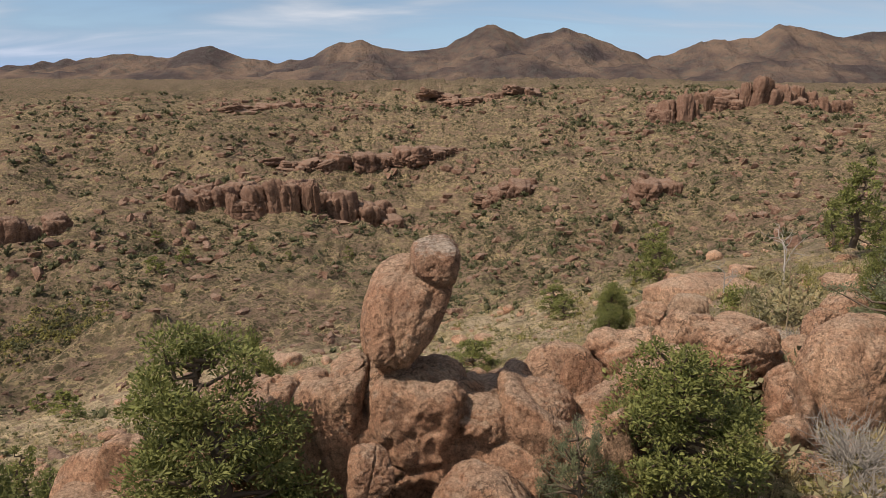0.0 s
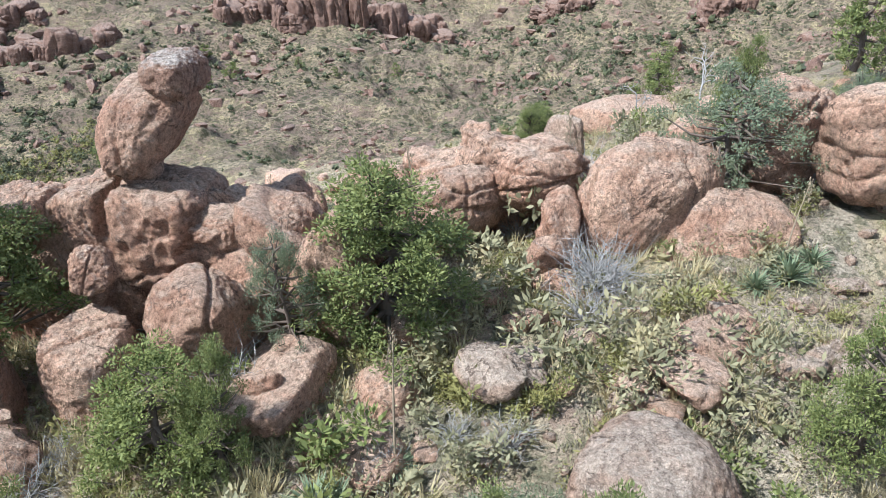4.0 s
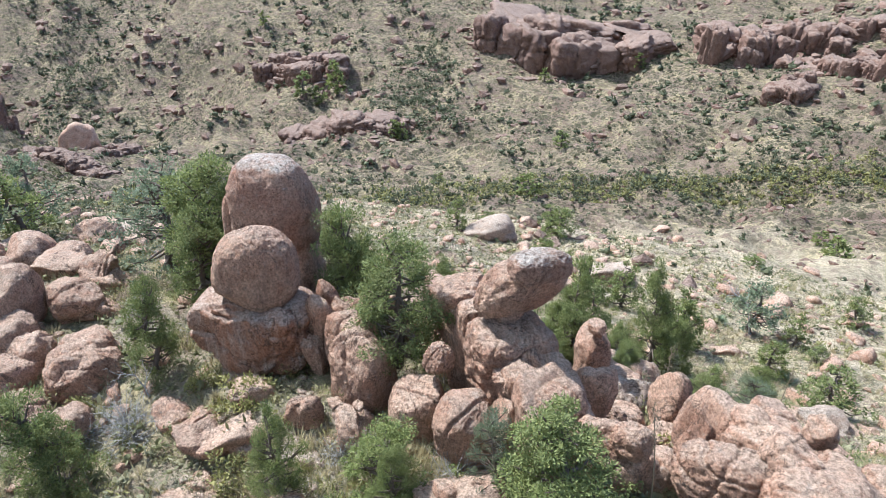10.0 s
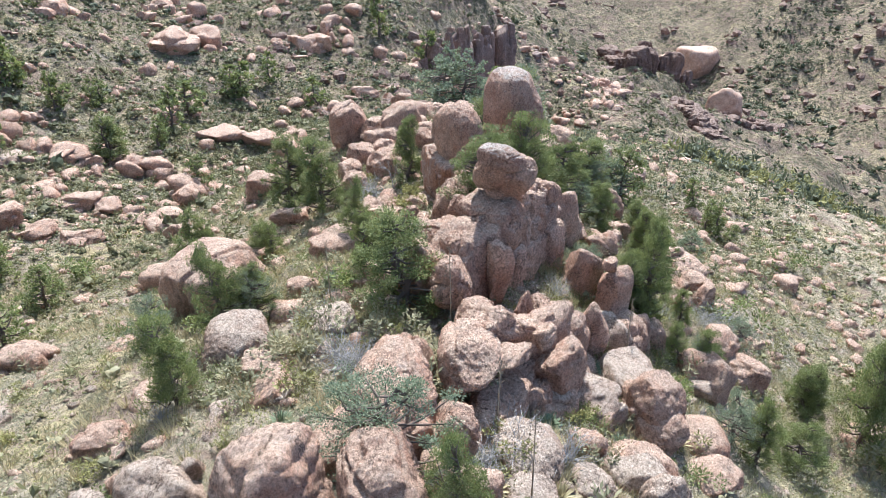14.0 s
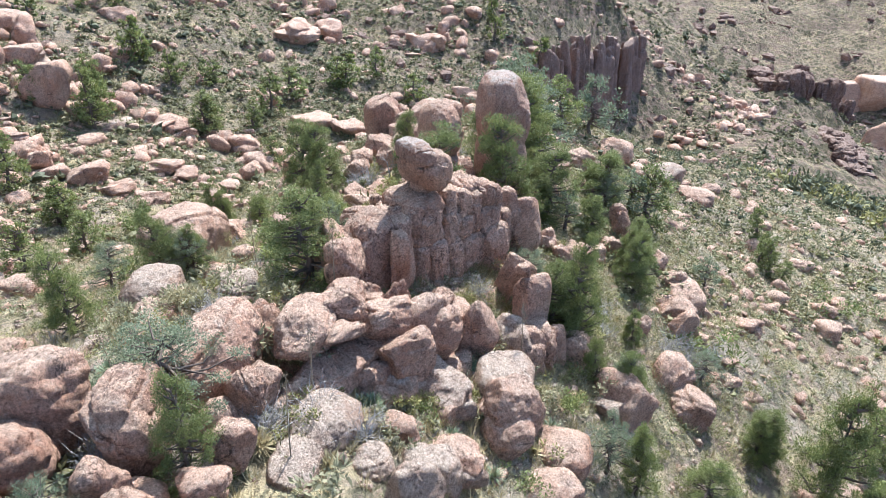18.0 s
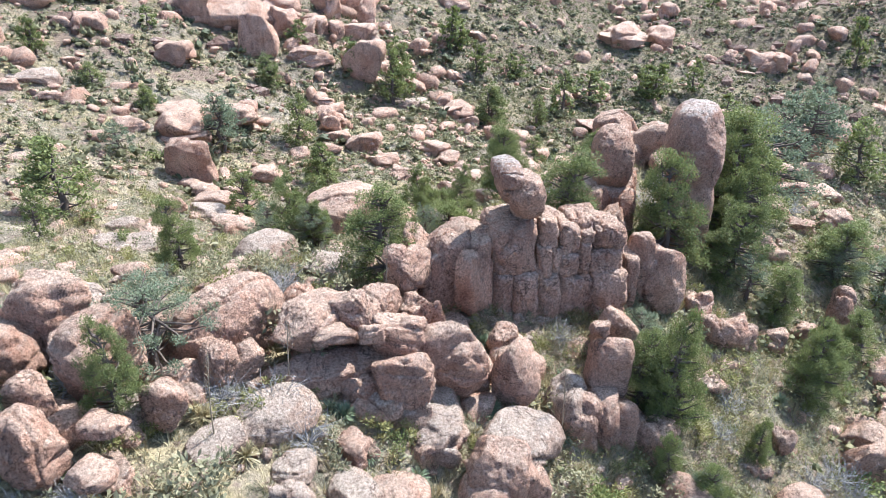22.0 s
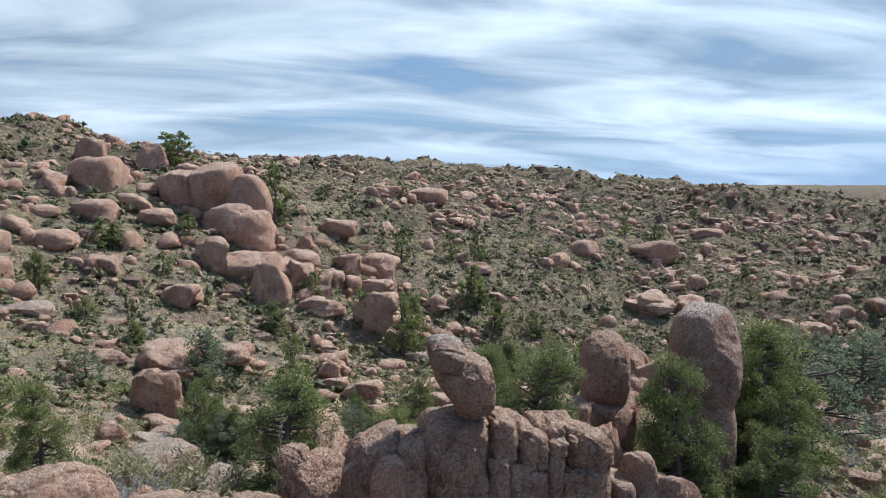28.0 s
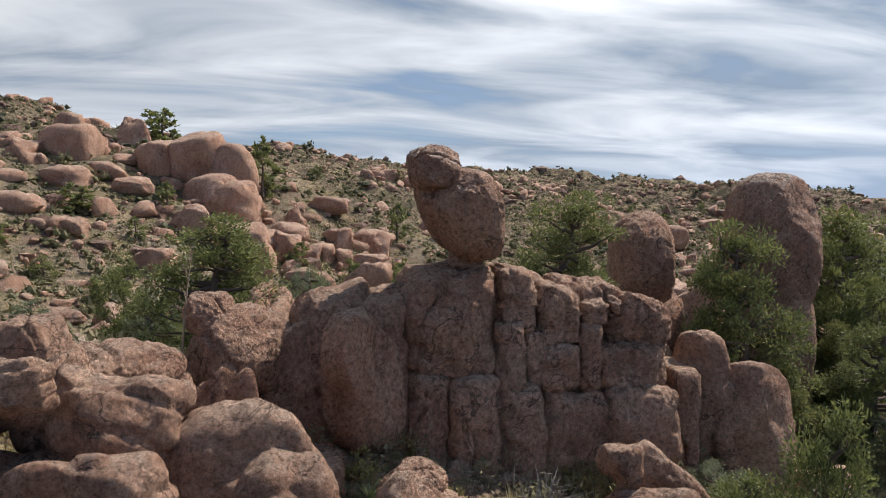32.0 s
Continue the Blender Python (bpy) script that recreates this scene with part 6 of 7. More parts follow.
hero("boulder", 962, 2.31, 6.59, -5.41, 2.82, 2.12, 2.26, 34, 5, 3.3, 0.11, 5, pitted=0.03, least=0.66, label="low slab of pale weathered bedrock", material=ROCK_PALE)
hero("boulder", 963, 8.08, 8.80, -4.15, 2.16, 1.62, 1.51, 71, 5, 2.7, 0.11, 5, pitted=0.03, least=0.66, label="low slab of pale weathered bedrock", material=ROCK_PALE)
hero("boulder", 964, -1.44, 5.09, -6.13, 2.44, 1.83, 2.19, 48, 5, 3.0, 0.11, 5, pitted=0.03, least=0.66, label="low rounded rock bedded in the slope")
hero("boulder", 965, 12.90, 5.11, -1.99, 1.79, 1.34, 1.43, 25, 5, 3.3, 0.11, 5, pitted=0.03, least=0.66, ledges=0.45, label="low rounded rock bedded in the slope")
hero("boulder", 966, 16.02, 6.78, -1.65, 2.48, 1.86, 1.24, 62, 5, 2.7, 0.11, 5, pitted=0.03, least=0.66, label="low rounded rock bedded in the slope")
hero("boulder", 967, 11.65, 7.05, -2.59, 1.89, 1.42, 0.76, 39, 5, 3.0, 0.11, 5, pitted=0.03, least=0.66, label="low slab of pale weathered bedrock", material=ROCK_PALE)
hero("boulder", 968, 6.67, 8.50, -4.92, 2.08, 1.56, 1.04, 76, 5, 3.3, 0.11, 5, pitted=0.03, least=0.66, label="low rounded rock bedded in the slope")
hero("boulder", 969, 3.54, 7.95, -5.70, 3.11, 2.34, 1.87, 53, 5, 2.7, 0.11, 5, pitted=0.03, least=0.66, ledges=0.45, label="low rounded rock bedded in the slope")
hero("boulder", 970, 5.40, 6.77, -4.72, 1.40, 1.05, 0.98, 30, 5, 3.0, 0.11, 5, pitted=0.03, least=0.66, label="low rounded rock bedded in the slope")
hero("boulder", 971, 9.75, 7.99, -3.31, 1.57, 1.18, 0.63, 67, 5, 3.3, 0.11, 5, pitted=0.03, least=0.66, label="low slab of pale weathered bedrock", material=ROCK_PALE)
hero("boulder", 972, 1.98, 9.34, -7.09, 2.80, 2.10, 1.68, 44, 5, 2.7, 0.11, 5, pitted=0.03, least=0.66, label="low rounded rock bedded in the slope")
hero("boulder", 973, 11.37, 4.11, -2.33, 1.70, 1.27, 1.19, 21, 5, 3.0, 0.11, 5, pitted=0.03, least=0.66, ledges=0.45, label="low rounded rock bedded in the slope")
hero("boulder", 974, 1.47, 3.01, -4.51, 1.87, 1.40, 1.31, 58, 5, 3.3, 0.11, 5, pitted=0.03, least=0.66, label="low rounded rock bedded in the slope")
hero("boulder", 975, -3.44, 5.78, -7.20, 2.04, 1.53, 1.63, 35, 5, 2.7, 0.11, 5, pitted=0.03, least=0.66, label="low rounded rock bedded in the slope")
hero("boulder", 976, -8.08, 9.60, -11.07, 2.57, 1.92, 2.05, 72, 5, 3.0, 0.11, 5, pitted=0.03, least=0.66, label="low rounded rock bedded in the slope")
hero("boulder", 977, -17.83, 3.65, -11.40, 3.24, 2.43, 1.62, 49, 5, 3.3, 0.11, 5, pitted=0.03, least=0.66, ledges=0.45, label="low rounded rock bedded in the slope")
hero("boulder", 978, -8.74, 7.91, -10.16, 2.31, 1.73, 2.08, 26, 5, 2.7, 0.11, 5, pitted=0.03, least=0.66, label="low rounded rock bedded in the slope")

# ---- trees ----
tree("pine", -2.70, -3.00, 4.3, -2.90, 1.15)
tree("pine", 1.94, -5.30, 3.0, -4.40, 1.25)
tree("pine", 5.50, -1.60, 4.0, -3.20, 1.25)
tree("oak", 3.56, -2.50, 3.0, -3.30, 0.50)
tree("pine", -8.00, -2.70, 6.2, -5.60, 0.80)
tree("tall", -15.40, -7.60, 7.0, -6.20, 1.10)
tree("thin", -18.50, -9.50, 6.2, -6.50, 1.10)
tree("oak", 13.40, 3.90, 3.6, -2.20, 1.10)
tree("oak", 17.60, 6.60, 2.6, -1.90, 0.60)
tree("oak", -31.0, -20.5, 5.5, None, 1.0)
tree("pine", -34.0, -18.6, 5.0, None, 1.1)
tree("oak", -29.8, -22.5, 5.0, None, 1.1)
tree("tall", -12.60, -8.00, 5.0, -5.50, 1.00)
tree("pine", -12.00, -3.00, 4.4, -6.50, 1.00)
tree("pine", -13.40, -6.30, 6.0, -5.80, 0.80)
tree("tall", -7.90, -10.58, 4.2, None, 0.70)
tree("pine", -11.06, 15.31, 7.4, None, 0.55)
tree("pine", -34.14, 22.16, 3.6, None, 1.03)
tree("pine", -47.28, 32.35, 3.6, None, 1.48)
tree("pine", -48.20, 19.71, 3.9, None, 0.91)
tree("pine", -177.90, 105.38, 9.7, None, 1.38)
tree("tall", -362.20, 69.24, 15.3, None, 1.20)
tree("pine", -295.39, 96.93, 10.6, None, 1.03)
tree("pine", -228.42, 148.28, 8.0, None, 1.39)
tree("pine", -363.44, 88.33, 19.7, None, 0.90)
tree("pine", -10.24, 25.22, 2.8, None, 1.11)
tree("pine", -5.14, 23.92, 3.4, None, 1.42)
tree("pine", -10.50, 30.02, 1.5, None, 1.52)
tree("pine", -3.75, 12.89, 2.8, None, 1.14)
tree("thin", -16.79, 30.69, 4.7, None, 1.24)
tree("pine", -13.70, 31.68, 2.8, None, 1.06)
tree("pine", -15.16, 39.91, 2.5, None, 1.29)
tree("pine", -91.20, 146.01, 7.6, None, 1.59)
tree("pine", -36.49, 52.55, 2.0, None, 1.70)
tree("thin", -38.67, -18.23, 6.3, None, 0.82)
tree("pine", -50.94, 24.82, 2.1, None, 1.41)
tree("tall", -15.47, 22.44, 4.7, None, 0.91)
tree("pine", -200.74, 80.37, 6.4, None, 1.27)
tree("pine", -460.47, 68.64, 8.8, None, 1.16)
tree("pine", -305.15, 246.07, 9.6, None, 0.96)
tree("pine", -315.82, 191.16, 7.8, None, 1.28)
tree("pine", -357.10, 76.91, 10.7, None, 1.13)
tree("pine", -5.04, -17.60, 5.4, None, 0.77)
tree("pine", -0.12, -15.61, 2.0, None, 1.05)
tree("pine", 9.18, -7.75, 4.3, None, 0.72)
tree("oak", 10.18, -10.95, 2.5, None, 0.87)
tree("tall", -3.41, 4.33, 3.8, None, 0.86)
tree("tall", -14.16, 2.23, 3.1, None, 0.99)
tree("pine", -3.26, 7.06, 2.2, None, 0.78)
tree("pine", -10.31, 12.49, 3.1, None, 0.86)
tree("pine", -17.25, 15.83, 4.3, None, 0.77)
tree("pine", -10.82, 17.46, 4.1, None, 0.79)
tree("oak", 0.54, 10.37, 3.0, None, 0.70)
tree("pine", -28.97, 19.30, 4.6, None, 0.79)
tree("pine", -35.86, 3.79, 1.8, None, 1.15)
tree("tall", -36.61, 1.40, 3.2, None, 0.98)
tree("tall", -41.79, -1.36, 3.8, None, 0.91)
tree("oak", -34.37, -24.35, 5.6, None, 0.81)
tree("thin", -79.34, -41.30, 9.7, None, 0.77)
tree("tall", -75.16, -64.61, 7.9, None, 0.69)
tree("pine", -78.91, -57.66, 7.0, None, 0.91)
tree("pine", -48.82, -64.62, 4.7, None, 0.87)
tree("pine", -49.01, -56.41, 4.7, None, 0.95)
tree("pine", 0.17, -21.36, 3.7, None, 0.87)
tree("pine", -27.40, 22.63, 3.5, None, 0.72)
tree("pine", -49.21, 31.98, 3.3, None, 1.22)
tree("pine", -294.60, 101.18, 11.3, None, 0.99)
tree("pine", -3.93, -13.95, 4.7, None, 0.86)
tree("pine", 7.82, -7.19, 2.6, None, 0.89)
tree("pine", -0.48, -20.78, 2.8, None, 0.79)
tree("pine", 0.78, -13.54, 2.2, None, 1.02)
tree("pine", 13.65, -4.45, 3.5, None, 0.76)
tree("pine", 11.66, -21.38, 3.6, None, 1.00)
tree("pine", 6.01, -35.86, 3.5, None, 1.12)
tree("tall", -4.44, 4.68, 3.8, None, 0.98)
tree("tall", -13.44, -0.63, 3.1, None, 1.06)
tree("pine", -17.45, 0.60, 2.7, None, 1.06)
tree("pine", -0.13, 11.46, 3.6, None, 0.62)
tree("oak", -4.32, 7.90, 2.3, None, 0.73)
tree("pine", -10.36, 12.70, 3.2, None, 0.88)
tree("pine", -19.85, 16.11, 3.6, None, 1.03)
tree("pine", -11.78, 18.15, 4.5, None, 0.84)
tree("pine", 7.39, 12.38, 2.8, None, 0.81)
tree("tall", -35.67, 2.54, 3.3, None, 0.94)
tree("pine", -41.65, -64.52, 4.7, None, 1.20)
tree("pine", -15.25, -53.85, 4.4, None, 1.07)
tree("tall", -21.51, -54.14, 3.8, None, 1.08)
tree("pine", -4.36, -56.13, 6.6, None, 0.83)
tree("pine", -16.60, -64.46, 4.2, None, 0.73)
tree("pine", -21.82, -65.58, 3.4, None, 0.95)
tree("pine", -26.32, -57.99, 5.2, None, 0.94)
tree("pine", -14.58, -69.33, 6.0, None, 0.77)
tree("oak", 19.54, 0.98, 2.1, None, 0.81)
tree("pine", 22.02, -18.73, 4.8, None, 1.28)
tree("thin", 14.00, -38.36, 5.3, None, 0.98)
tree("pine", 7.16, -42.68, 5.1, None, 0.83)
tree("pine", 9.43, -54.74, 2.9, None, 1.18)
tree("pine", 5.66, -35.67, 3.8, None, 1.03)
tree("pine", 6.92, -26.72, 3.4, None, 1.06)
tree("oak", 8.05, -7.04, 2.7, None, 0.82)
tree("pine", 3.12, -5.08, 2.9, None, 0.57)
tree("pine", 0.53, -7.71, 3.4, None, 0.64)
tree("pine", -5.53, -57.65, 6.8, None, 0.83)
tree("tall", -0.02, -59.96, 4.0, None, 1.22)
tree("pine", -17.84, -64.91, 3.8, None, 0.97)
tree("pine", -23.32, -66.73, 2.8, None, 1.38)
tree("pine", -15.52, -69.42, 4.5, None, 0.92)
tree("pine", -42.55, -64.27, 5.4, None, 1.13)
tree("pine", -31.81, -61.79, 4.8, None, 1.56)
tree("pine", -15.80, -54.09, 4.8, None, 1.24)
tree("pine", -4.19, 5.25, 5.3, None, 0.55)
tree("pine", -13.52, 2.22, 3.5, None, 0.81)
tree("oak", -19.48, -3.71, 2.8, None, 1.03)
tree("pine", 29.93, -48.73, 3.4, None, 0.86)
tree("pine", 21.18, -59.43, 2.5, None, 1.24)
tree("pine", 5.76, -62.69, 2.9, None, 1.15)
tree("pine", 21.75, -13.55, 3.0, None, 0.64)
tree("tall", -70.43, -95.40, 3.9, None, 1.15)
tree("pine", 20.06, -42.97, 1.6, None, 1.13)
tree("pine", -16.37, -41.86, 3.9, None, 1.00)
tree("pine", 22.65, 55.34, 5.2, None, 0.95)
tree("pine", 35.82, 47.84, 4.8, None, 0.73)
tree("pine", 11.15, 45.70, 2.8, None, 1.42)
tree("tall", 9.26, 18.17, 3.0, None, 0.97)
tree("pine", 19.59, 52.45, 2.1, None, 1.19)
tree("pine", 32.98, 36.10, 3.7, None, 0.77)
tree("tall", 9.01, 17.25, 2.9, None, 0.95)
tree("pine", 11.16, 41.63, 1.9, None, 1.70)
tree("pine", 20.99, 48.45, 4.2, None, 0.97)
tree("pine", 14.25, 6.29, 3.5, None, 0.61)
tree("pine", 3.18, 30.98, 2.7, None, 1.70)
tree("pine", -104.96, 155.44, 4.8, None, 1.44)
tree("pine", -23.80, 23.82, 4.3, None, 0.97)
tree("pine", -25.60, 22.73, 2.4, None, 1.02)
tree("pine", -72.31, 312.76, 4.5, None, 1.48)
tree("pine", -142.84, 332.37, 6.3, None, 1.40)
tree("pine", -117.56, 269.21, 8.1, None, 1.46)
tree("pine", -113.35, 287.60, 7.3, None, 1.52)
tree("pine", -94.02, 326.57, 4.9, None, 1.40)
tree("pine", -46.44, 334.49, 7.8, None, 1.06)
tree("pine", 27.31, -103.66, 5.8, None, 1.23)
tree("pine", 10.65, -81.52, 7.9, None, 0.64)
tree("pine", 27.31, -63.47, 2.8, None, 1.65)
tree("pine", 3.78, -101.82, 1.9, None, 1.61)
tree("pine", -10.33, -109.90, 1.9, None, 1.70)
tree("pine", 24.93, -45.75, 2.2, None, 1.29)
tree("pine", 20.23, -43.78, 1.7, None, 1.31)
tree("pine", -32.66, -132.51, 2.0, None, 1.66)
tree("pine", -94.71, -156.45, 4.0, None, 0.92)
tree("pine", 6.09, -62.77, 2.1, None, 1.34)
tree("pine", 31.70, 37.80, 6.0, -6.57, 1.00)
tree("pine", -20.11, -4.02, 4.4, None, 1.21)
tree("pine", -23.48, -2.48, 5.2, None, 0.97)
tree("pine", -12.54, 3.05, 4.0, None, 0.75)
tree("oak", -22.84, -3.71, 3.6, None, 1.08)
tree("pine", -4.42, 8.43, 3.0, None, 0.80)
tree("pine", -7.93, 6.07, 2.2, None, 0.68)
tree("oak", -4.61, 2.03, 2.2, None, 0.91)
tree("oak", -21.92, 3.26, 2.6, None, 0.88)
tree("thin", -12.17, -1.51, 2.7, None, 1.08)
tree("pine", -12.27, -4.44, 3.5, None, 0.96)
tree("oak", -11.12, 8.77, 2.2, None, 0.91)
tree("pine", 9.80, -85.11, 3.6, None, 1.70)
tree("pine", 29.05, -104.93, 4.6, None, 1.65)
tree("pine", 12.54, -103.32, 3.2, None, 1.51)
tree("pine", -19.43, -85.09, 5.0, None, 0.88)
tree("pine", -15.00, -84.76, 4.5, None, 0.85)
tree("pine", -6.73, -79.46, 5.4, None, 0.84)
tree("pine", -66.43, -122.48, 4.1, None, 1.51)
tree("pine", -54.42, -110.20, 3.2, None, 1.18)
tree("pine", -32.01, -90.74, 2.7, None, 1.56)
tree("pine", -15.99, -69.77, 4.3, None, 0.97)
tree("pine", 9.51, -54.96, 3.5, None, 1.16)
tree("oak", 13.84, -39.52, 4.1, None, 0.96)
tree("pine", 20.29, -43.13, 2.4, None, 1.16)
tree("pine", 29.65, -48.68, 3.2, None, 0.90)
tree("pine", 27.98, -62.97, 3.0, None, 1.70)
tree("pine", 20.25, -69.22, 3.3, None, 1.18)
tree("oak", 21.38, -33.76, 2.8, None, 1.12)

# ---- yuccas, dead bushes and shrubs ----
yucca(-0.30, 3.92, 1.07)
yucca(3.20, 5.45, 0.88)
yucca(8.03, 5.95, 0.97)
yucca(9.38, 4.86, 0.99)
yucca(-13.21, -1.34, 1.26)
yucca(2.37, 2.39, 0.63)
yucca(12.26, 6.09, 1.06, dry=True)
yucca(7.41, 7.19, 0.76)
yucca(8.10, 5.98, 0.77)
yucca(3.13, 5.42, 0.84)
yucca(1.64, 8.46, 1.25)
yucca(3.38, 9.08, 0.88, dry=True)
yucca(12.15, 6.22, 0.99, dry=True)
yucca(5.70, 9.23, 0.92)
yucca(-3.08, 8.12, 0.94, dry=True)
yucca(2.95, 2.25, 0.68)
yucca(-8.81, -12.69, 1.18)
yucca(-5.10, -8.84, 0.95, dry=True)
yucca(-16.13, -11.20, 1.07)
yucca(13.17, -0.32, 0.98)
yucca(14.12, 0.55, 0.70)
yucca(2.64, -1.10, 0.68)
yucca(-9.07, 25.58, 1.60)
yucca(-8.78, -12.65, 0.91)
yucca(3.36, -1.36, 0.87)
yucca(-1.23, -1.54, 0.50)
yucca(5.12, -5.60, 1.00)
yucca(3.19, 5.37, 0.89)
yucca(6.10, 7.72, 0.87)
yucca(8.51, 5.85, 0.77)
yucca(-12.00, 2.55, 1.04)
yucca(-10.73, 3.68, 0.99)
yucca(-8.58, -5.21, 1.33)
yucca(-13.68, -1.72, 1.10)
yucca(2.86, 5.11, 0.92)
yucca(-8.99, -12.60, 1.16)
yucca(-18.90, 29.45, 1.60)
dead_bush(0.35, -1.11, 1.05)
dead_bush(9.81, 0.14, 1.24)
dead_bush(5.66, -4.74, 0.64)
dead_bush(0.96, -0.69, 0.82)
dead_bush(-1.67, -1.51, 1.30)
dead_bush(-5.90, -11.85, 1.51)
dead_bush(-6.00, -13.29, 1.04)
dead_bush(-16.24, -7.07, 1.31)
dead_bush(-0.22, -5.74, 0.94)
dead_bush(-12.69, -10.97, 1.11)
dead_bush(9.52, -1.25, 1.23)
dead_bush(5.81, -4.66, 0.80)
dead_bush(8.00, -4.35, 0.80)
dead_bush(-0.07, -4.98, 0.72)
dead_bush(7.02, -4.23, 0.73)
dead_bush(10.10, 5.88, 1.38)
dead_bush(11.58, 5.60, 1.12)
dead_bush(5.99, 3.52, 1.02)
dead_bush(-21.31, -9.93, 1.29)
dead_bush(15.88, 4.48, 1.10)
dead_bush(11.68, 5.47, 0.98)
dead_bush(-12.03, 6.37, 1.60)
dead_bush(9.93, -0.29, 1.34)
dead_bush(-5.12, -11.69, 1.37)
dead_bush(9.26, 7.06, 1.27)
dead_bush(8.23, 3.06, 0.98)
dead_bush(9.84, -0.22, 1.26)
dead_bush(-2.40, 0.03, 1.07)
dead_bush(-10.27, 6.84, 1.21)
bush("yellow", -6.29, -8.82, 0.76)
bush("yellow", -4.36, -7.98, 1.45)
bush("yellow", -2.38, -7.09, 0.89)
bush("yellow", -0.65, -2.57, 0.69)
bush("yellow", 2.53, 1.63, 0.76)
bush("yellow", 0.98, 2.53, 0.99)
bush("yellow", 5.37, 2.57, 0.55)
bush("yellow", -7.29, 2.11, 0.76)
bush("yellow", 9.77, 5.33, 0.47)
bush("yellow", 8.87, 1.14, 0.93)
bush("yellow", 1.42, 0.87, 0.70)
bush("yellow", 0.10, 2.34, 0.92)
bush("yellow", 13.64, 6.74, 0.76)
bush("yellow", 14.23, 5.52, 0.59)
bush("yellow", 4.02, 6.58, 0.59)
bush("yellow", 8.39, -3.66, 0.71)
bush("yellow", 6.93, -3.20, 0.64)
bush("yellow", 1.24, -1.93, 0.49)
bush("yellow", 10.01, 5.10, 0.82)
bush("yellow", 8.56, -3.77, 0.75)
bush("yellow", 6.98, -3.11, 0.79)
bush("yellow", 10.39, -4.48, 0.80)
bush("yellow", 9.63, 5.70, 0.91)
bush("yellow", 8.96, -3.55, 0.82)
bush("yellow", 15.10, 2.71, 0.74)
bush("yellow", 8.86, 5.21, 0.70)
bush("yellow", 10.05, -2.50, 0.71)
bush("yellow", 6.12, 6.37, 0.79)
bush("yellow", -6.25, -9.36, 1.04)
bush("yellow", 1.14, -12.63, 0.90)
bush("yellow", 14.57, 7.07, 0.86)
bush("yellow", 13.84, 7.10, 0.73)
bush("yellow", 5.12, 2.25, 0.80)
bush("yellow", -0.83, 7.67, 1.16)
bush("yellow", -5.49, 5.32, 1.09)
bush("yellow", 7.19, 6.36, 1.03)
bush("yellow", -4.52, -7.33, 1.14)
bush("yellow", -7.57, -13.28, 1.01)
bush("yellow", -0.21, -7.54, 0.66)
bush("scrub", 10.48, -3.23, 1.43)
bush("scrub", 7.09, -2.98, 0.70)
bush("scrub", 11.70, -4.30, 1.07)
bush("scrub", -5.26, 1.38, 1.69)
bush("scrub", 6.54, -2.67, 1.62)
bush("scrub", 12.26, -2.99, 1.67)
bush("scrub", -11.09, -2.62, 1.39)
bush("scrub", 10.35, -2.74, 1.18)
bush("scrub", 0.17, 2.98, 1.08)
bush("scrub", 24.65, -25.77, 2.50)
bush("scrub", 13.02, 9.46, 1.92)
bush("scrub", 18.27, 3.98, 2.50)
bush("scrub", 18.81, 1.35, 2.23)
bush("scrub", 13.65, 5.84, 0.88)
bush("scrub", 4.03, -6.38, 1.70)
bush("scrub", 9.61, 2.46, 2.50)
bush("scrub", 7.28, -4.66, 1.32)
bush("scrub", 12.14, 9.08, 1.97)
bush("scrub", -5.61, 1.42, 1.65)
bush("scrub", 13.65, 1.00, 1.10)
bush("scrub", 9.47, -2.45, 1.94)
bush("scrub", -8.69, 0.41, 1.42)
bush("scrub", -9.09, 15.77, 2.05)
bush("scrub", -3.27, 7.60, 1.33)
bush("scrub", 11.30, -2.88, 1.52)
bush("scrub", 7.72, 1.49, 1.21)
bush("scrub", 7.58, 0.09, 1.87)
bush("green", 19.44, -33.84, 1.61)
bush("green", 8.97, -13.10, 1.66)
bush("green", 4.74, -5.25, 1.72)
bush("green", 2.95, -31.38, 2.50)
bush("green", 4.76, 9.76, 1.14)
bush("green", -13.38, 7.29, 2.36)
bush("green", -31.60, 25.22, 2.41)
bush("green", -35.76, 8.68, 2.50)
bush("green", 12.78, 13.90, 1.47)
bush("green", 11.75, 23.37, 1.70)


# ---- flower stalks and dead trees ----
def stalk_meshes(seed, height):
    rng = np.random.RandomState(seed)
    lean = rng.normal(size=2) * 0.06
    pts = [(lean[0] * h * h * 0.25, lean[1] * h * h * 0.25, h) for h in np.linspace(0, height, 7)]
    pole = raw_mesh("stalk", *tube(pts, np.linspace(0.032, 0.010, 7), 6), DRY_STALK)
    pieces = []
    for h in np.linspace(0.66, 0.99, 13) * height:
        w, reach = rng.uniform(0, 6.28), 0.05 + 0.16 * (1 - h / height) * 3
        root = np.array((lean[0] * h * h * 0.25, lean[1] * h * h * 0.25, h))
        tip = root + np.array((math.cos(w) * reach, math.sin(w) * reach, 0.12))
        pieces.append(tube([root, tip], [0.009, 0.005], 4))
        for _ in range(3):
            pod = tip + rng.normal(size=3) * 0.03
            pieces.append(tube([pod - (0, 0, 0.03), pod, pod + (0, 0, 0.035)], [0.006, 0.018, 0.004], 5))
    return pole, raw_mesh("seed_head", *joined(pieces), DRY_STALK)


DRY_STALK = wood_material("dry_stalk", (0.20, 0.15, 0.10), (0.38, 0.31, 0.22))
STALKS = [stalk_meshes(k, 2.6 + 0.3 * k) for k in range(4)]


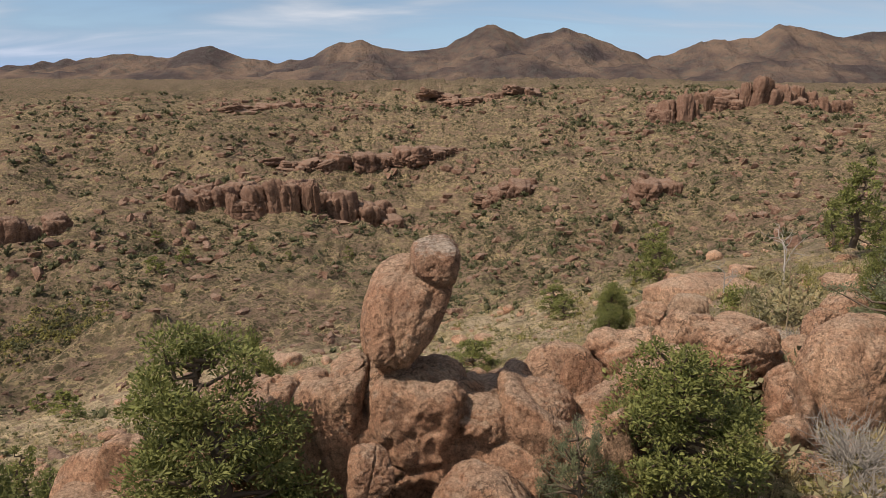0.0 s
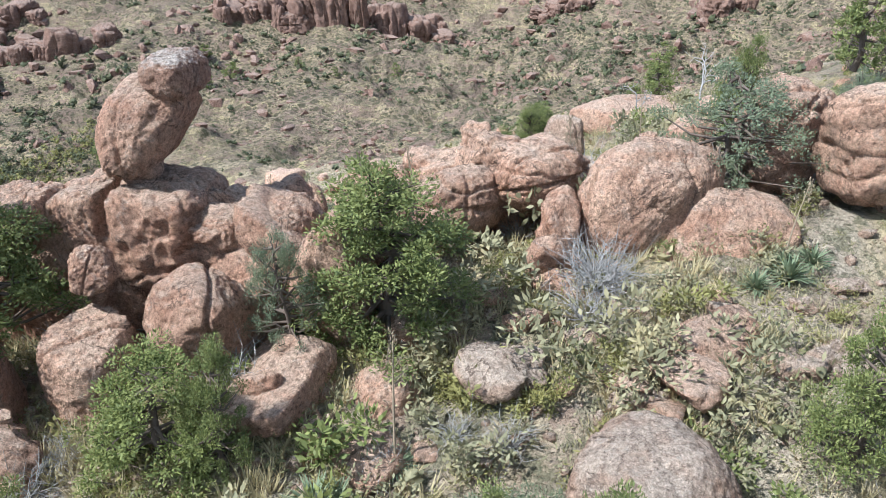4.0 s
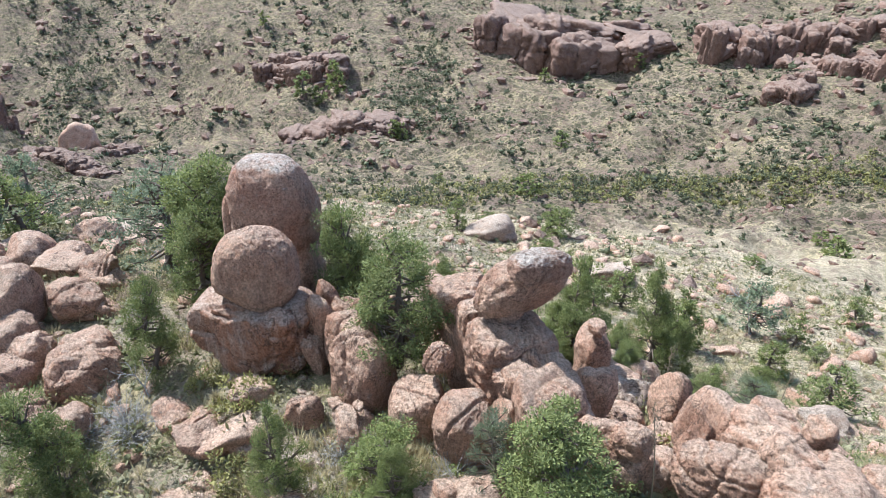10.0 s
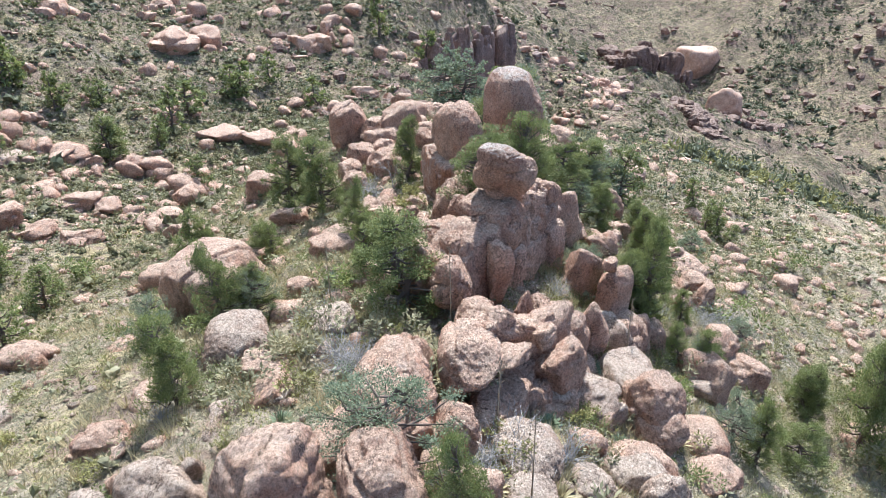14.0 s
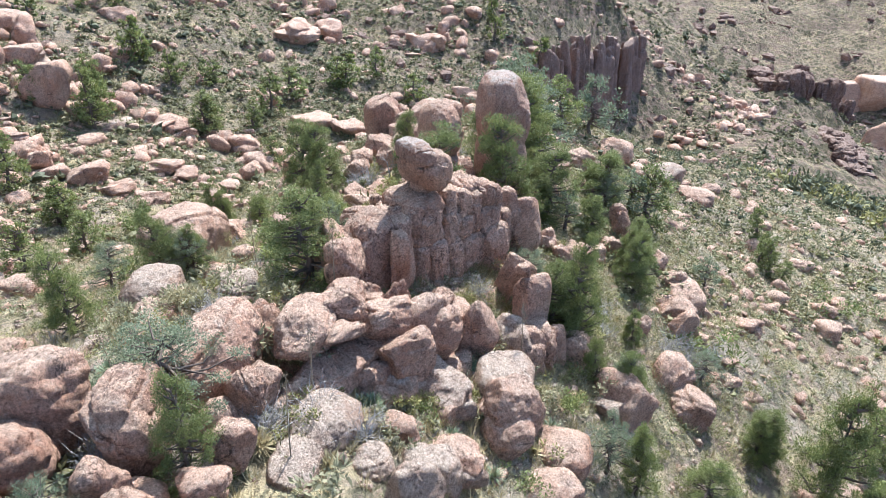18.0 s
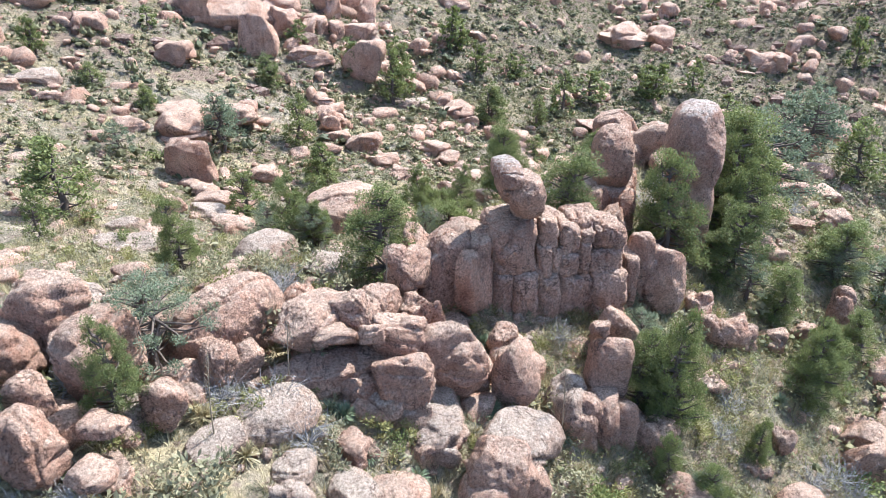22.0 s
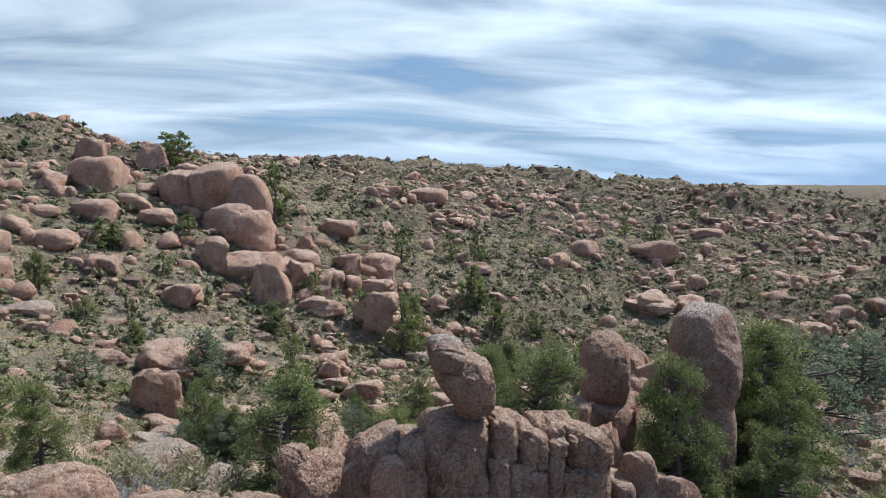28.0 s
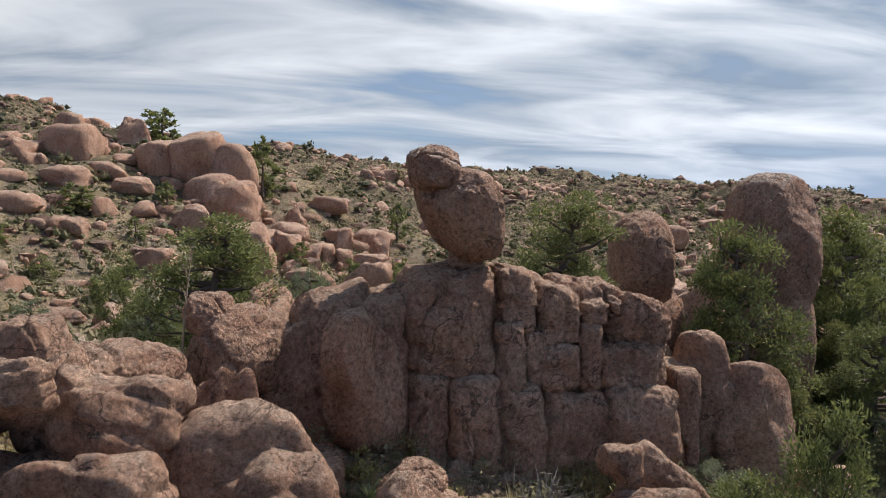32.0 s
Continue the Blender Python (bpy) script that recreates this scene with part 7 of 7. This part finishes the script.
def flowering_yucca(x, y, size=1.0):
    """A yucca that has sent up a flower stalk, now dry."""
    foot = new("flowering_yucca")
    foot.location = (x, y, float(ground_z(x, y)))
    foot.rotation_euler = (0, 0, rand.uniform(0, 6.28))
    foot.scale = (size,) * 3
    pole, head = rand.choice(STALKS)
    part("rosette", rand.choice(ROSETTES), foot).location = (0, 0, 0.05)
    stem = part("stalk", pole, foot, "tall dry flower stalk")
    part("seed_head", head, stem)
    return tagged(foot, "yucca rosette with a tall dry flower stalk", "yucca", "yuccas in seed")


def snag_mesh(seed, height):
    """Trunk, forks and bare twigs of a dead tree."""
    rng = np.random.RandomState(seed)
    pieces = []

    def limb(p, d, length, radius, depth):
        pts, radii = [p], [radius]
        for k in range(4):
            d = d + rng.normal(size=3) * 0.22
            d = d / np.linalg.norm(d)
            p = p + d * length / 4
            pts.append(p)
            radii.append(radius * (1 - 0.17 * (k + 1)))
            if depth and k > 0:
                way = d + rng.normal(size=3) * 0.75 + (0, 0, 0.15)
                limb(p, way / np.linalg.norm(way), length * rng.uniform(0.42, 0.68), radius * 0.55, depth - 1)
        pieces.append(tube(pts, radii, 5 if depth else 3))

    limb(np.array((0, 0, -0.2)), np.array((0.1, 0.05, 1.0)), height * 0.75, 0.03 * height, 3)
    return raw_mesh("dead_wood", *joined(pieces), DEADWOOD)


SNAGS = [snag_mesh(k, 2.4) for k in (3, 4, 5)]


def snag(x, y, height):
    ob = new("dead_tree", SNAGS[int(abs(x * 7 + y * 3)) % 3])
    ob.location = (x, y, float(ground_z(x, y)))
    ob.rotation_euler = (0, 0, x * 2.1)
    ob.scale = (height / 2.4,) * 3
    return tagged(ob, "small bleached dead tree with bare forked limbs", "tree", "dead trees")


for sx, sy, size in ((9.6, 4.9, 0.95), (0.5, 5.9, 1.0), (11.8, 7.1, 0.85), (-5.1, 19.9, 1.3), (6.0, -4.7, 0.9), (5.8, 0.9, 0.95), (-2.0, 4.2, 0.9), (14.0, 0.6, 0.8)):
    flowering_yucca(sx, sy, size)
for sx, sy, height in ((18.4, 4.2, 2.2), (13.1, 15.1, 1.7), (15.5, 14.9, 2.2), (-16.5, 30.4, 3.6), (17.0, 8.0, 1.6), (-6.9, -11.0, 1.5)):
    snag(sx, sy, height)
for sx, sy, size, dry in ((-0.4, 3.7, 1.0, False), (2.4, 2.3, 0.9, False), (7.5, 7.15, 1.05, False), (16.5, 7.5, 1.1, False), (8.1, 5.9, 0.95, False), (1.9, 8.6, 1.05, False), (14.0, 0.1, 1.2, False),
                          (13.7, 2.4, 0.9, False), (14.7, 0.75, 1.0, False), (-9.4, -12.7, 1.2, False), (4.8, -5.7, 1.2, False), (3.1, 5.4, 1.1, False), (6.1, 7.6, 0.9, False), (9.0, 6.4, 0.9, True), (11.0, 7.6, 1.0, True)):
    yucca(sx, sy, size, dry=dry)
# shrubs all over the ridge's slopes
spread = random.Random(77)
for k in range(220):
    w, reach = spread.uniform(0, 6.283), 3 + 27 * spread.random() ** 0.8
    bush(spread.choices(("scrub", "yellow", "green"), (0.45, 0.33, 0.22))[0], 2 + reach * math.cos(w), 1 + reach * math.sin(w), 0.55 + 0.9 * spread.random() ** 1.5)
for k in range(26):
    w, reach = spread.uniform(0, 6.283), 4 + 18 * spread.random()
    dead_bush(3 + reach * math.cos(w), 1 + reach * math.sin(w), spread.uniform(0.7, 1.3))


# ---- rock bands of the far canyon sides ----
def cliff_shape(seed):
    """A block of jointed cliff rock: steep sides cut by upright joints and a few level ones."""
    rng = np.random.RandomState(seed)
    d, f = ICO[5]
    a, b = 6.0, 7.0
    r = ((np.abs(d[:, 0]) ** a + np.abs(d[:, 1]) ** a) ** (b / a) + np.abs(d[:, 2]) ** b) ** (-1 / b)
    q = d * r[:, None]
    out = d * (1, 1, 0.35)
    bend = 0.10 * fbm(q[:, 0] * 2 + seed, q[:, 1] * 2, q[:, 2] * 2, 3, seed)
    step = np.floor((q[:, 0] + 0.6 * q[:, 1] + bend) * 2.6 + seed * 0.37)
    q = q + out * (vnoise(step * 3.7, 0 * step, np.floor(q[:, 2] * 1.7 + bend * 3) * 2.3, seed) * 0.17)[:, None]
    for axis, count in ((0, 4), (1, 3), (2, 2)):
        for _ in range(count):
            gap = q[:, axis] - rng.uniform(-0.9, 0.9) + bend
            q = q - out * (np.exp(-(gap / 0.035) ** 2) * 0.14)[:, None]
    q = q + d * (fbm(q[:, 0] * 2.2, q[:, 1] * 2.2, q[:, 2] * 2.2, 4, seed + 3, 0.6) * 0.10)[:, None]
    return q, f


CLIFF_BLOCKS = []
for k in range(10):
    v, f = cliff_shape(800 + k)
    CLIFF_BLOCKS.append(raw_mesh("cliff_block", v, f, ROCK_RED))


def cliff(label, x0, y0, x1, y1, height, count, seed, rows=3):
    """A band of broken rock along a line on the ground: blocks of uneven size, bedded in the slope."""
    rng = random.Random(seed)
    foot = new("cliff")
    foot.location = ((x0 + x1) / 2, (y0 + y1) / 2, float(ground_z((x0 + x1) / 2, (y0 + y1) / 2)))
    foot.empty_display_size = 2
    base = foot.location
    run = math.hypot(x1 - x0, y1 - y0)
    turn = math.atan2(y1 - y0, x1 - x0)
    back = Vector((-(y1 - y0) / run, (x1 - x0) / run, 0))
    for row in range(rows):
        for k in range(count):
            u = (k + rng.uniform(-0.6, 0.6) + 0.5 * (row % 2)) / count
            h = height * rng.uniform(0.35, 1.1) * (0.45 + 0.55 * math.sin(math.pi * min(max(u, 0.05), 0.95)) ** 0.5) * (0.8 ** row)
            off = (row - 0.5 + rng.uniform(-0.5, 0.5)) * height * 0.45
            x, y = x0 + (x1 - x0) * u + back.x * off, y0 + (y1 - y0) * u + back.y * off
            ob = part("block", rng.choice(CLIFF_BLOCKS), foot)
            w = run / count * rng.uniform(0.8, 2.4)
            ob.location = (x - base.x, y - base.y, float(ground_z(x, y)) - base.z + h * 0.18)
            ob.scale = (w / 2, w * rng.uniform(0.35, 0.6), h * 0.62)
            ob.rotation_euler = (rng.uniform(-0.25, 0.25), rng.uniform(-0.25, 0.25), turn + rng.uniform(-0.7, 0.7))
    return tagged(foot, label, "cliff", "cliffs of the canyon")


cliff("massive red-brown cliff block on the canyon side", -372, 196, -312, 258, 27, 5, 1, 4)
cliff("rounded red crag beside the cliff", -288, 278, -258, 296, 26, 4, 2)
cliff("broken rocks under the red crag", -250, 300, -205, 318, 14, 7, 3)
cliff("red rock spur on the brown slope", -225, 262, -210, 272, 15, 3, 4)
cliff("long band of red rock columns on the opposite slope", -152, 380, -28, 412, 20, 19, 5)
cliff("tilted rock ledges above the red band", -110, 470, 10, 500, 12, 14, 6)
cliff("dark crag at the canyon's head", 160, 520, 190, 525, 24, 5, 7)
cliff("layered red rim rock on the horizon", 205, 540, 300, 525, 22, 14, 8)
cliff("dark rock walls above the gorge", -196, -62, -236, -48, 10, 15, 9)
cliff("dark gorge rocks beside the dry stream", -178, -38, -150, -22, 4, 15, 10)
cliff("gorge wall with dark crevices", -215, -16, -185, -28, 5, 15, 11)
cliff("low rock band on the western slope", -420, 60, -380, 90, 16, 8, 12)
cliff("scattered crags on the western slope", -330, 60, -300, 100, 12, 7, 13)
cliff("shaded rock band on the brown slope", -215, 300, -180, 320, 16, 7, 14)
cliff("dark rock ledge on the hazy slope", -300, 330, -240, 350, 18, 8, 15)
cliff("small red crag on the opposite slope", 30, 430, 60, 434, 12, 4, 16)
cliff("rounded rock rib near the canyon's head", 110, 380, 135, 384, 14, 4, 17)
cliff("rim rock along the far mesa", -190, 640, -60, 690, 8, 18, 18)
cliff("rim rock along the mesa's edge", -20, 700, 90, 690, 10, 12, 19)


# ---- loose stones, far rocks, scrub and grass ----
def scattered(seed, count, near, far, centre=(0, 0)):
    """Random places on the ground in a ring, denser towards its middle."""
    rng = np.random.RandomState(seed)
    w = rng.uniform(0, 2 * math.pi, count)
    r = near + (far - near) * rng.uniform(0, 1, count) ** 1.0
    return centre[0] + r * np.cos(w), centre[1] + r * np.sin(w), rng


def stuff(name, label, category, seed, x, y, rng, shapes, size, squash, material, sink=0.1, smooth=True, far_shapes=None):
    """Many alike small things as one mesh."""
    z = ground_z(x, y)
    vs, fs, n = [], [], 0
    for k in range(len(x)):
        group = shapes if far_shapes is None or math.hypot(x[k], y[k]) < 34 else far_shapes
        v, f = group[k % len(group)]
        s = size[k]
        a = rng.uniform(0, 6.28)
        c, d = math.cos(a), math.sin(a)
        q = v * (s * rng.uniform(0.75, 1.3), s * rng.uniform(0.75, 1.2), s * squash * rng.uniform(0.7, 1.3))
        q = np.stack([q[:, 0] * c - q[:, 1] * d + x[k], q[:, 0] * d + q[:, 1] * c + y[k], q[:, 2] + z[k] + s * sink], 1)
        vs.append(q)
        fs.append(f + n)
        n += len(v)
    ob = new(name, raw_mesh(name, np.concatenate(vs), np.concatenate(fs), material, smooth))
    return tagged(ob, label, category, kind="stuff")


LUMPS1 = [rock_shape(500 + k, 1, 3.6, 0.3, 6, least=0.5) for k in range(10)]
LUMPS2 = [rock_shape(520 + k, 2, 4.5, 0.26, 9, least=0.42) for k in range(10)]
LUMPS3 = [rock_shape(540 + k, 3, 4.5, 0.26, 11, least=0.42) for k in range(12)]


CRAGS = []
for k in range(12):
    v, f = rock_shape(560 + k, 1, 5.0, 0.5, 5, least=0.45)
    CRAGS.append((v * (1, 0.8, 1.25), f))


def clump(seed, lumps, core, count, length, width):
    """A low bush of leaf sprays; core: how far a dense lump fills each of its clumps, for bushes far off."""
    rng = np.random.RandomState(seed)
    pieces = []
    centres = rng.normal(size=(lumps, 3)) * (0.36, 0.36, 0.12) + (0, 0, 0.28)
    radii = rng.uniform(0.24, 0.42, lumps)
    if core:
        d, f = ICO[1]
        for c, r in zip(centres, radii):
            pieces.append((c + d * (core * r * rng.uniform(0.62, 1.18, len(d)))[:, None] * (1, 1, 0.85), f))
    pieces.append(sprays(rng, centres, radii * 1.15, count, length, width, 0.9))
    return joined(pieces)


TUFTS = [clump(600 + k, 5, 0, 24, 0.15, 0.042) for k in range(8)]
MID_TUFTS = [clump(640 + k, 2, 0.5, 13, 0.28, 0.10) for k in range(10)]
FAR_TUFTS = [clump(620 + k, 1 + k % 2, 0.85, 6, 0.45, 0.18) for k in range(10)]


def grass_tuft(seed):
    rng = np.random.RandomState(seed)
    v, f = [], []
    for _ in range(14):
        w, o = rng.uniform(0, 6.28), rng.uniform(0, 0.35)
        b = np.array((math.cos(w) * o, math.sin(w) * o, 0))
        d = np.array((math.cos(w) * 0.5, math.sin(w) * 0.5, rng.uniform(0.6, 1.1)))
        s = np.array((-math.sin(w), math.cos(w), 0)) * 0.04
        n = len(v)
        v += [b - s, b + s, b + d]
        f.append((n, n + 1, n + 2))
    return np.array(v), np.array(f)


GRASS = [grass_tuft(k) for k in range(8)]


def patchy(x, y, scale, seed, level):
    """True where the growth or rubble is thick."""
    return fbm(x / scale, y / scale, 0 * x, 4, seed) > level


def kept(x, y, keep):
    return x[keep], y[keep]


# rubble and boulders of the southern hillside
x, y, rng = scattered(1, 3000, 6, 135, (-4, -55))
x, y = kept(x, y, patchy(x, y, 9, 71, -0.12) & (np.hypot(x - 3, y) > 7))
stuff("hillside_rocks", "countless reddish boulders strewn over the hillside", "rocks", 1, x, y, rng, LUMPS3, 0.3 + 1.0 * rng.uniform(0, 1, len(x)) ** 2.4, 0.75, ROCK, far_shapes=LUMPS2)
x, y, rng = scattered(12, 7000, 4, 130, (-2, -35))
x, y = kept(x, y, patchy(x, y, 5, 72, -0.1))
stuff("hillside_rubble", "rubble of broken reddish rock on the slopes", "rocks", 12, x, y, rng, LUMPS2, 0.14 + 0.36 * rng.uniform(0, 1, len(x)) ** 2, 0.7, ROCK, far_shapes=LUMPS1)
x, y, rng = scattered(2, 7000, 1, 45, (0, 0))
stuff("loose_stones", "loose reddish stones among the grass", "stones", 2, x, y, rng, LUMPS1, 0.04 + 0.20 * rng.uniform(0, 1, len(x)) ** 2.5, 0.7, ROCK_PALE)
# the canyon's far sides: only the slopes north, west and south that the ridge looks out on
def slopes(seed, count, near, far, power=0.75):
    rng = np.random.RandomState(seed)
    w = np.radians(rng.uniform(40, 300, count))
    r = near + (far - near) * rng.uniform(0, 1, count) ** power
    return r * np.cos(w), r * np.sin(w), rng


x, y, rng = slopes(3, 34000, 40, 760)
x, y = kept(x, y, patchy(x, y, 22, 73, 0.0))
stuff("far_rocks", "rocks on the far canyon slopes", "rocks", 3, x, y, rng, CRAGS, (0.5 + 2.2 * rng.uniform(0, 1, len(x)) ** 3) * np.clip(np.hypot(x, y) / 230, 0.7, 1.7), 0.55, ROCK_RED, -0.1, smooth=False)
x, y, rng = slopes(5, 46000, 35, 800)
x, y = kept(x, y, patchy(x, y, 45, 74, -0.35) & ((np.hypot(x + 52, y - 82) > 95) | (rng.uniform(0, 1, len(x)) < 0.22)))
stuff("far_scrub", "dark scrub dotted over the canyon slopes", "scrub", 5, x, y, rng, FAR_TUFTS, (0.55 + 1.4 * rng.uniform(0, 1, len(x)) ** 3) * 1.3 * np.where(y < -90, 1.0, np.clip(np.hypot(x, y) / 140, 0.9, 2.6)), 0.9, SHADED_SCRUB, -0.1, False)
x, y, rng = slopes(25, 16000, 35, 600)
x, y = kept(x, y, (np.hypot(x + 52, y - 82) > 95) | (rng.uniform(0, 1, len(x)) < 0.3))
stuff("far_brush", "olive and straw brush over the canyon slopes", "scrub", 25, x, y, rng, FAR_TUFTS, (0.4 + 0.7 * rng.uniform(0, 1, len(x))) * np.clip(np.hypot(x, y) / 200, 0.8, 2.0), 0.6, SCRUB, -0.1, False)
# scrub and grass near by
x, y, rng = scattered(4, 19000, 2, 140, (-6, -42))
x, y = kept(x, y, patchy(x, y, 6, 75, -0.4))
stuff("low_scrub", "low grey-green scrub between the boulders", "scrub", 4, x, y, rng, TUFTS, 0.35 + 0.65 * rng.uniform(0, 1, len(x)) ** 1.7, 0.85, SCRUB, -0.05, False, MID_TUFTS)
x, y, rng = scattered(14, 9000, 2, 150, (-6, -48))
x, y = kept(x, y, patchy(x, y, 8, 76, -0.1))
stuff("green_scrub", "small dark green shrubs on the slopes", "scrub", 14, x, y, rng, TUFTS, 0.3 + 0.6 * rng.uniform(0, 1, len(x)) ** 2, 1.0, DARK_SCRUB, -0.05, False, MID_TUFTS)
x, y, rng = scattered(15, 3600, 2, 80, (-8, 2))
stuff("yellow_scrub", "yellow-green broom scrub on the slopes", "scrub", 15, x, y, rng, TUFTS, 0.22 + 0.36 * rng.uniform(0, 1, len(x)) ** 1.5, 1.0, YELLOW, -0.05, False, MID_TUFTS)
x, y, rng = scattered(6, 30000, 0.5, 60, (0, -2))
x, y = kept(x, y, patchy(x, y, 4, 77, -0.2))
stuff("dry_grass", "tufts of straw-coloured dry grass", "grass", 6, x, y, rng, GRASS, 0.2 + 0.34 * rng.uniform(0, 1, len(x)), 1.0, STRAW, -0.05, False)
# bushes close together on the slopes of the ridge
for seed, count, name, label, leaf in ((61, 2000, "ridge_scrub", "grey-green bushes on the slopes of the ridge", SCRUB), (62, 1000, "ridge_brush", "dark green bushes on the slopes of the ridge", DARK_SCRUB),
                                       (63, 2100, "ridge_broom", "yellow-green broom on the slopes of the ridge", YELLOW)):
    x, y, rng = scattered(seed, count, 2, 48, (-4, 4))
    # bare bedrock below the ridge carries little
    x, y = kept(x, y, (np.hypot((x - 7) / 8, (y - 7) / 5) > 1) | (rng.uniform(0, 1, len(x)) < 0.35))
    stuff(name, label, "scrub", seed, x, y, rng, TUFTS, 0.4 + 0.75 * rng.uniform(0, 1, len(x)) ** 1.6, 0.9, leaf, -0.05, False, MID_TUFTS)
x, y, rng = scattered(64, 9000, 2, 55, (-40, -46))
stuff("south_brush", "dark brush on the hillside above the gully", "scrub", 64, x, y, rng, MID_TUFTS, 0.5 + 0.9 * rng.uniform(0, 1, len(x)) ** 1.6, 0.9, DARK_SCRUB, -0.05, False)
# brush along the dry stream in the valley bottom
rng = np.random.RandomState(31)
u = rng.uniform(0, 4, 2200)
stream = np.array([(-80, -6), (-150, 8), (-188, 108), (-166, 172), (-120, 232)], float)
x = np.interp(u, np.arange(5), stream[:, 0]) + rng.normal(size=2200) * 7
y = np.interp(u, np.arange(5), stream[:, 1]) + rng.normal(size=2200) * 7
warm = rng.uniform(0, 1, 2200) < 0.5
stuff("valley_brush", "yellow-green autumn brush along the dry stream", "scrub", 31, x[warm], y[warm], rng, MID_TUFTS, 1.9 + 1.9 * rng.uniform(0, 1, warm.sum()), 1.0, YELLOW, -0.1, False)
stuff("valley_thicket", "dark green thicket along the dry stream", "scrub", 32, x[~warm], y[~warm], rng, MID_TUFTS, 1.8 + 2.2 * rng.uniform(0, 1, (~warm).sum()), 1.1, SHADED_SCRUB, -0.1, False)
# thick brush on the southern hillside
rng = np.random.RandomState(41)
x, y = rng.uniform(-240, 75, 34000), -28 - 210 * rng.uniform(0, 1, 34000) ** 1.2
x, y = kept(x, y, patchy(x, y, 12, 78, -0.3))
stuff("hillside_brush", "dense dark brush over the southern hillside", "scrub", 41, x, y, rng, FAR_TUFTS, 0.5 + 1.2 * rng.uniform(0, 1, len(x)) ** 2, 0.85, HILL_SCRUB, -0.1, False)
x, y = rng.uniform(-150, 75, 5000), -40 - 200 * rng.uniform(0, 1, 5000)
x, y = kept(x, y, patchy(x, y, 10, 79, -0.1))
stuff("hillside_boulders", "reddish boulders thick on the upper hillside", "rocks", 42, x, y, rng, LUMPS2, 0.5 + 1.3 * rng.uniform(0, 1, len(x)) ** 3, 0.8, ROCK)
# outcrops of upright boulders all over that hillside
u, w = rng.uniform(0, 1, 80), radians(1) * rng.uniform(-30, 40, 80)
k = rng.randint(0, 80, 480)
a, b = rng.normal(size=480) * 2.6, rng.normal(size=480)
x = rng.uniform(-150, 25, 80)[k] - 40 * u[k] + a * np.cos(w[k]) - b * np.sin(w[k])
y = -44 - 120 * u[k] + a * np.sin(w[k]) + b * np.cos(w[k])
x, y = kept(x, y, (x < -135) | (x > -70) | (y < -84))
stuff("hillside_outcrops", "upright reddish boulders clustered on the hillside", "rocks", 46, x, y, rng, LUMPS3, 0.6 + 1.3 * rng.uniform(0, 1, len(x)) ** 1.5, 1.05, ROCK)
# dark thicket in the side canyon to the north
u = rng.uniform(0, 4, 700)
stream = np.array([(10, 335), (55, 365), (118, 345), (158, 420), (175, 505)], float)
x = np.interp(u, np.arange(5), stream[:, 0]) + rng.normal(size=700) * 14
y = np.interp(u, np.arange(5), stream[:, 1]) + rng.normal(size=700) * 14
stuff("canyon_thicket", "dark green thicket filling the side canyon", "scrub", 43, x, y, rng, MID_TUFTS, 2.0 + 2.5 * rng.uniform(0, 1, 700), 0.9, SHADED_SCRUB, -0.1, False)
# thickets down two gullies of the western slope
for seed, stream in ((44, [(-560, -40), (-485, -43), (-440, -50), (-330, -50)]), (45, [(-405, 163), (-358, 136), (-324, 117), (-290, 112)])):
    stream = np.array(stream, float)
    rng = np.random.RandomState(seed)
    u = rng.uniform(0, 3, 520)
    x = np.interp(u, np.arange(4), stream[:, 0]) + rng.normal(size=520) * 10
    y = np.interp(u, np.arange(4), stream[:, 1]) + rng.normal(size=520) * 12
    stuff("gully_thicket", "dark green thicket down a gully of the slope", "scrub", seed, x, y, rng, MID_TUFTS, 2.2 + 2.6 * rng.uniform(0, 1, 520), 0.9, SHADED_SCRUB, -0.1, False)
# grey scrub and rubble on the slopes below the wall
x, y, rng = scattered(51, 4200, 2, 62, (-30, 2))
x, y = kept(x, y, patchy(x, y, 5, 81, -0.2))
stuff("slope_scrub", "grey-green scrub below the rock wall", "scrub", 51, x, y, rng, MID_TUFTS, 0.35 + 0.7 * rng.uniform(0, 1, len(x)) ** 1.6, 0.85, SCRUB, -0.05, False)
x, y, rng = scattered(52, 1500, 2, 58, (-30, 0))
stuff("slope_brush", "dark green brush below the rock wall", "scrub", 52, x, y, rng, MID_TUFTS, 0.4 + 0.8 * rng.uniform(0, 1, len(x)) ** 2, 0.9, DARK_SCRUB, -0.05, False)
x, y, rng = scattered(53, 1600, 2, 50, (-28, -2))
x, y = kept(x, y, patchy(x, y, 6, 82, -0.1))
stuff("slope_rubble", "angular reddish rubble below the rock wall", "rocks", 53, x, y, rng, LUMPS2, 0.18 + 0.6 * rng.uniform(0, 1, len(x)) ** 2.2, 0.75, ROCK)
# brush round the dark crag
x, y, rng = scattered(54, 2600, 3, 48, (-72, -38))
stuff("crag_brush", "dark brush on the steep slope round the crag", "scrub", 54, x, y, rng, MID_TUFTS, 0.6 + 1.1 * rng.uniform(0, 1, len(x)) ** 2, 0.9, SHADED_SCRUB, -0.05, False)
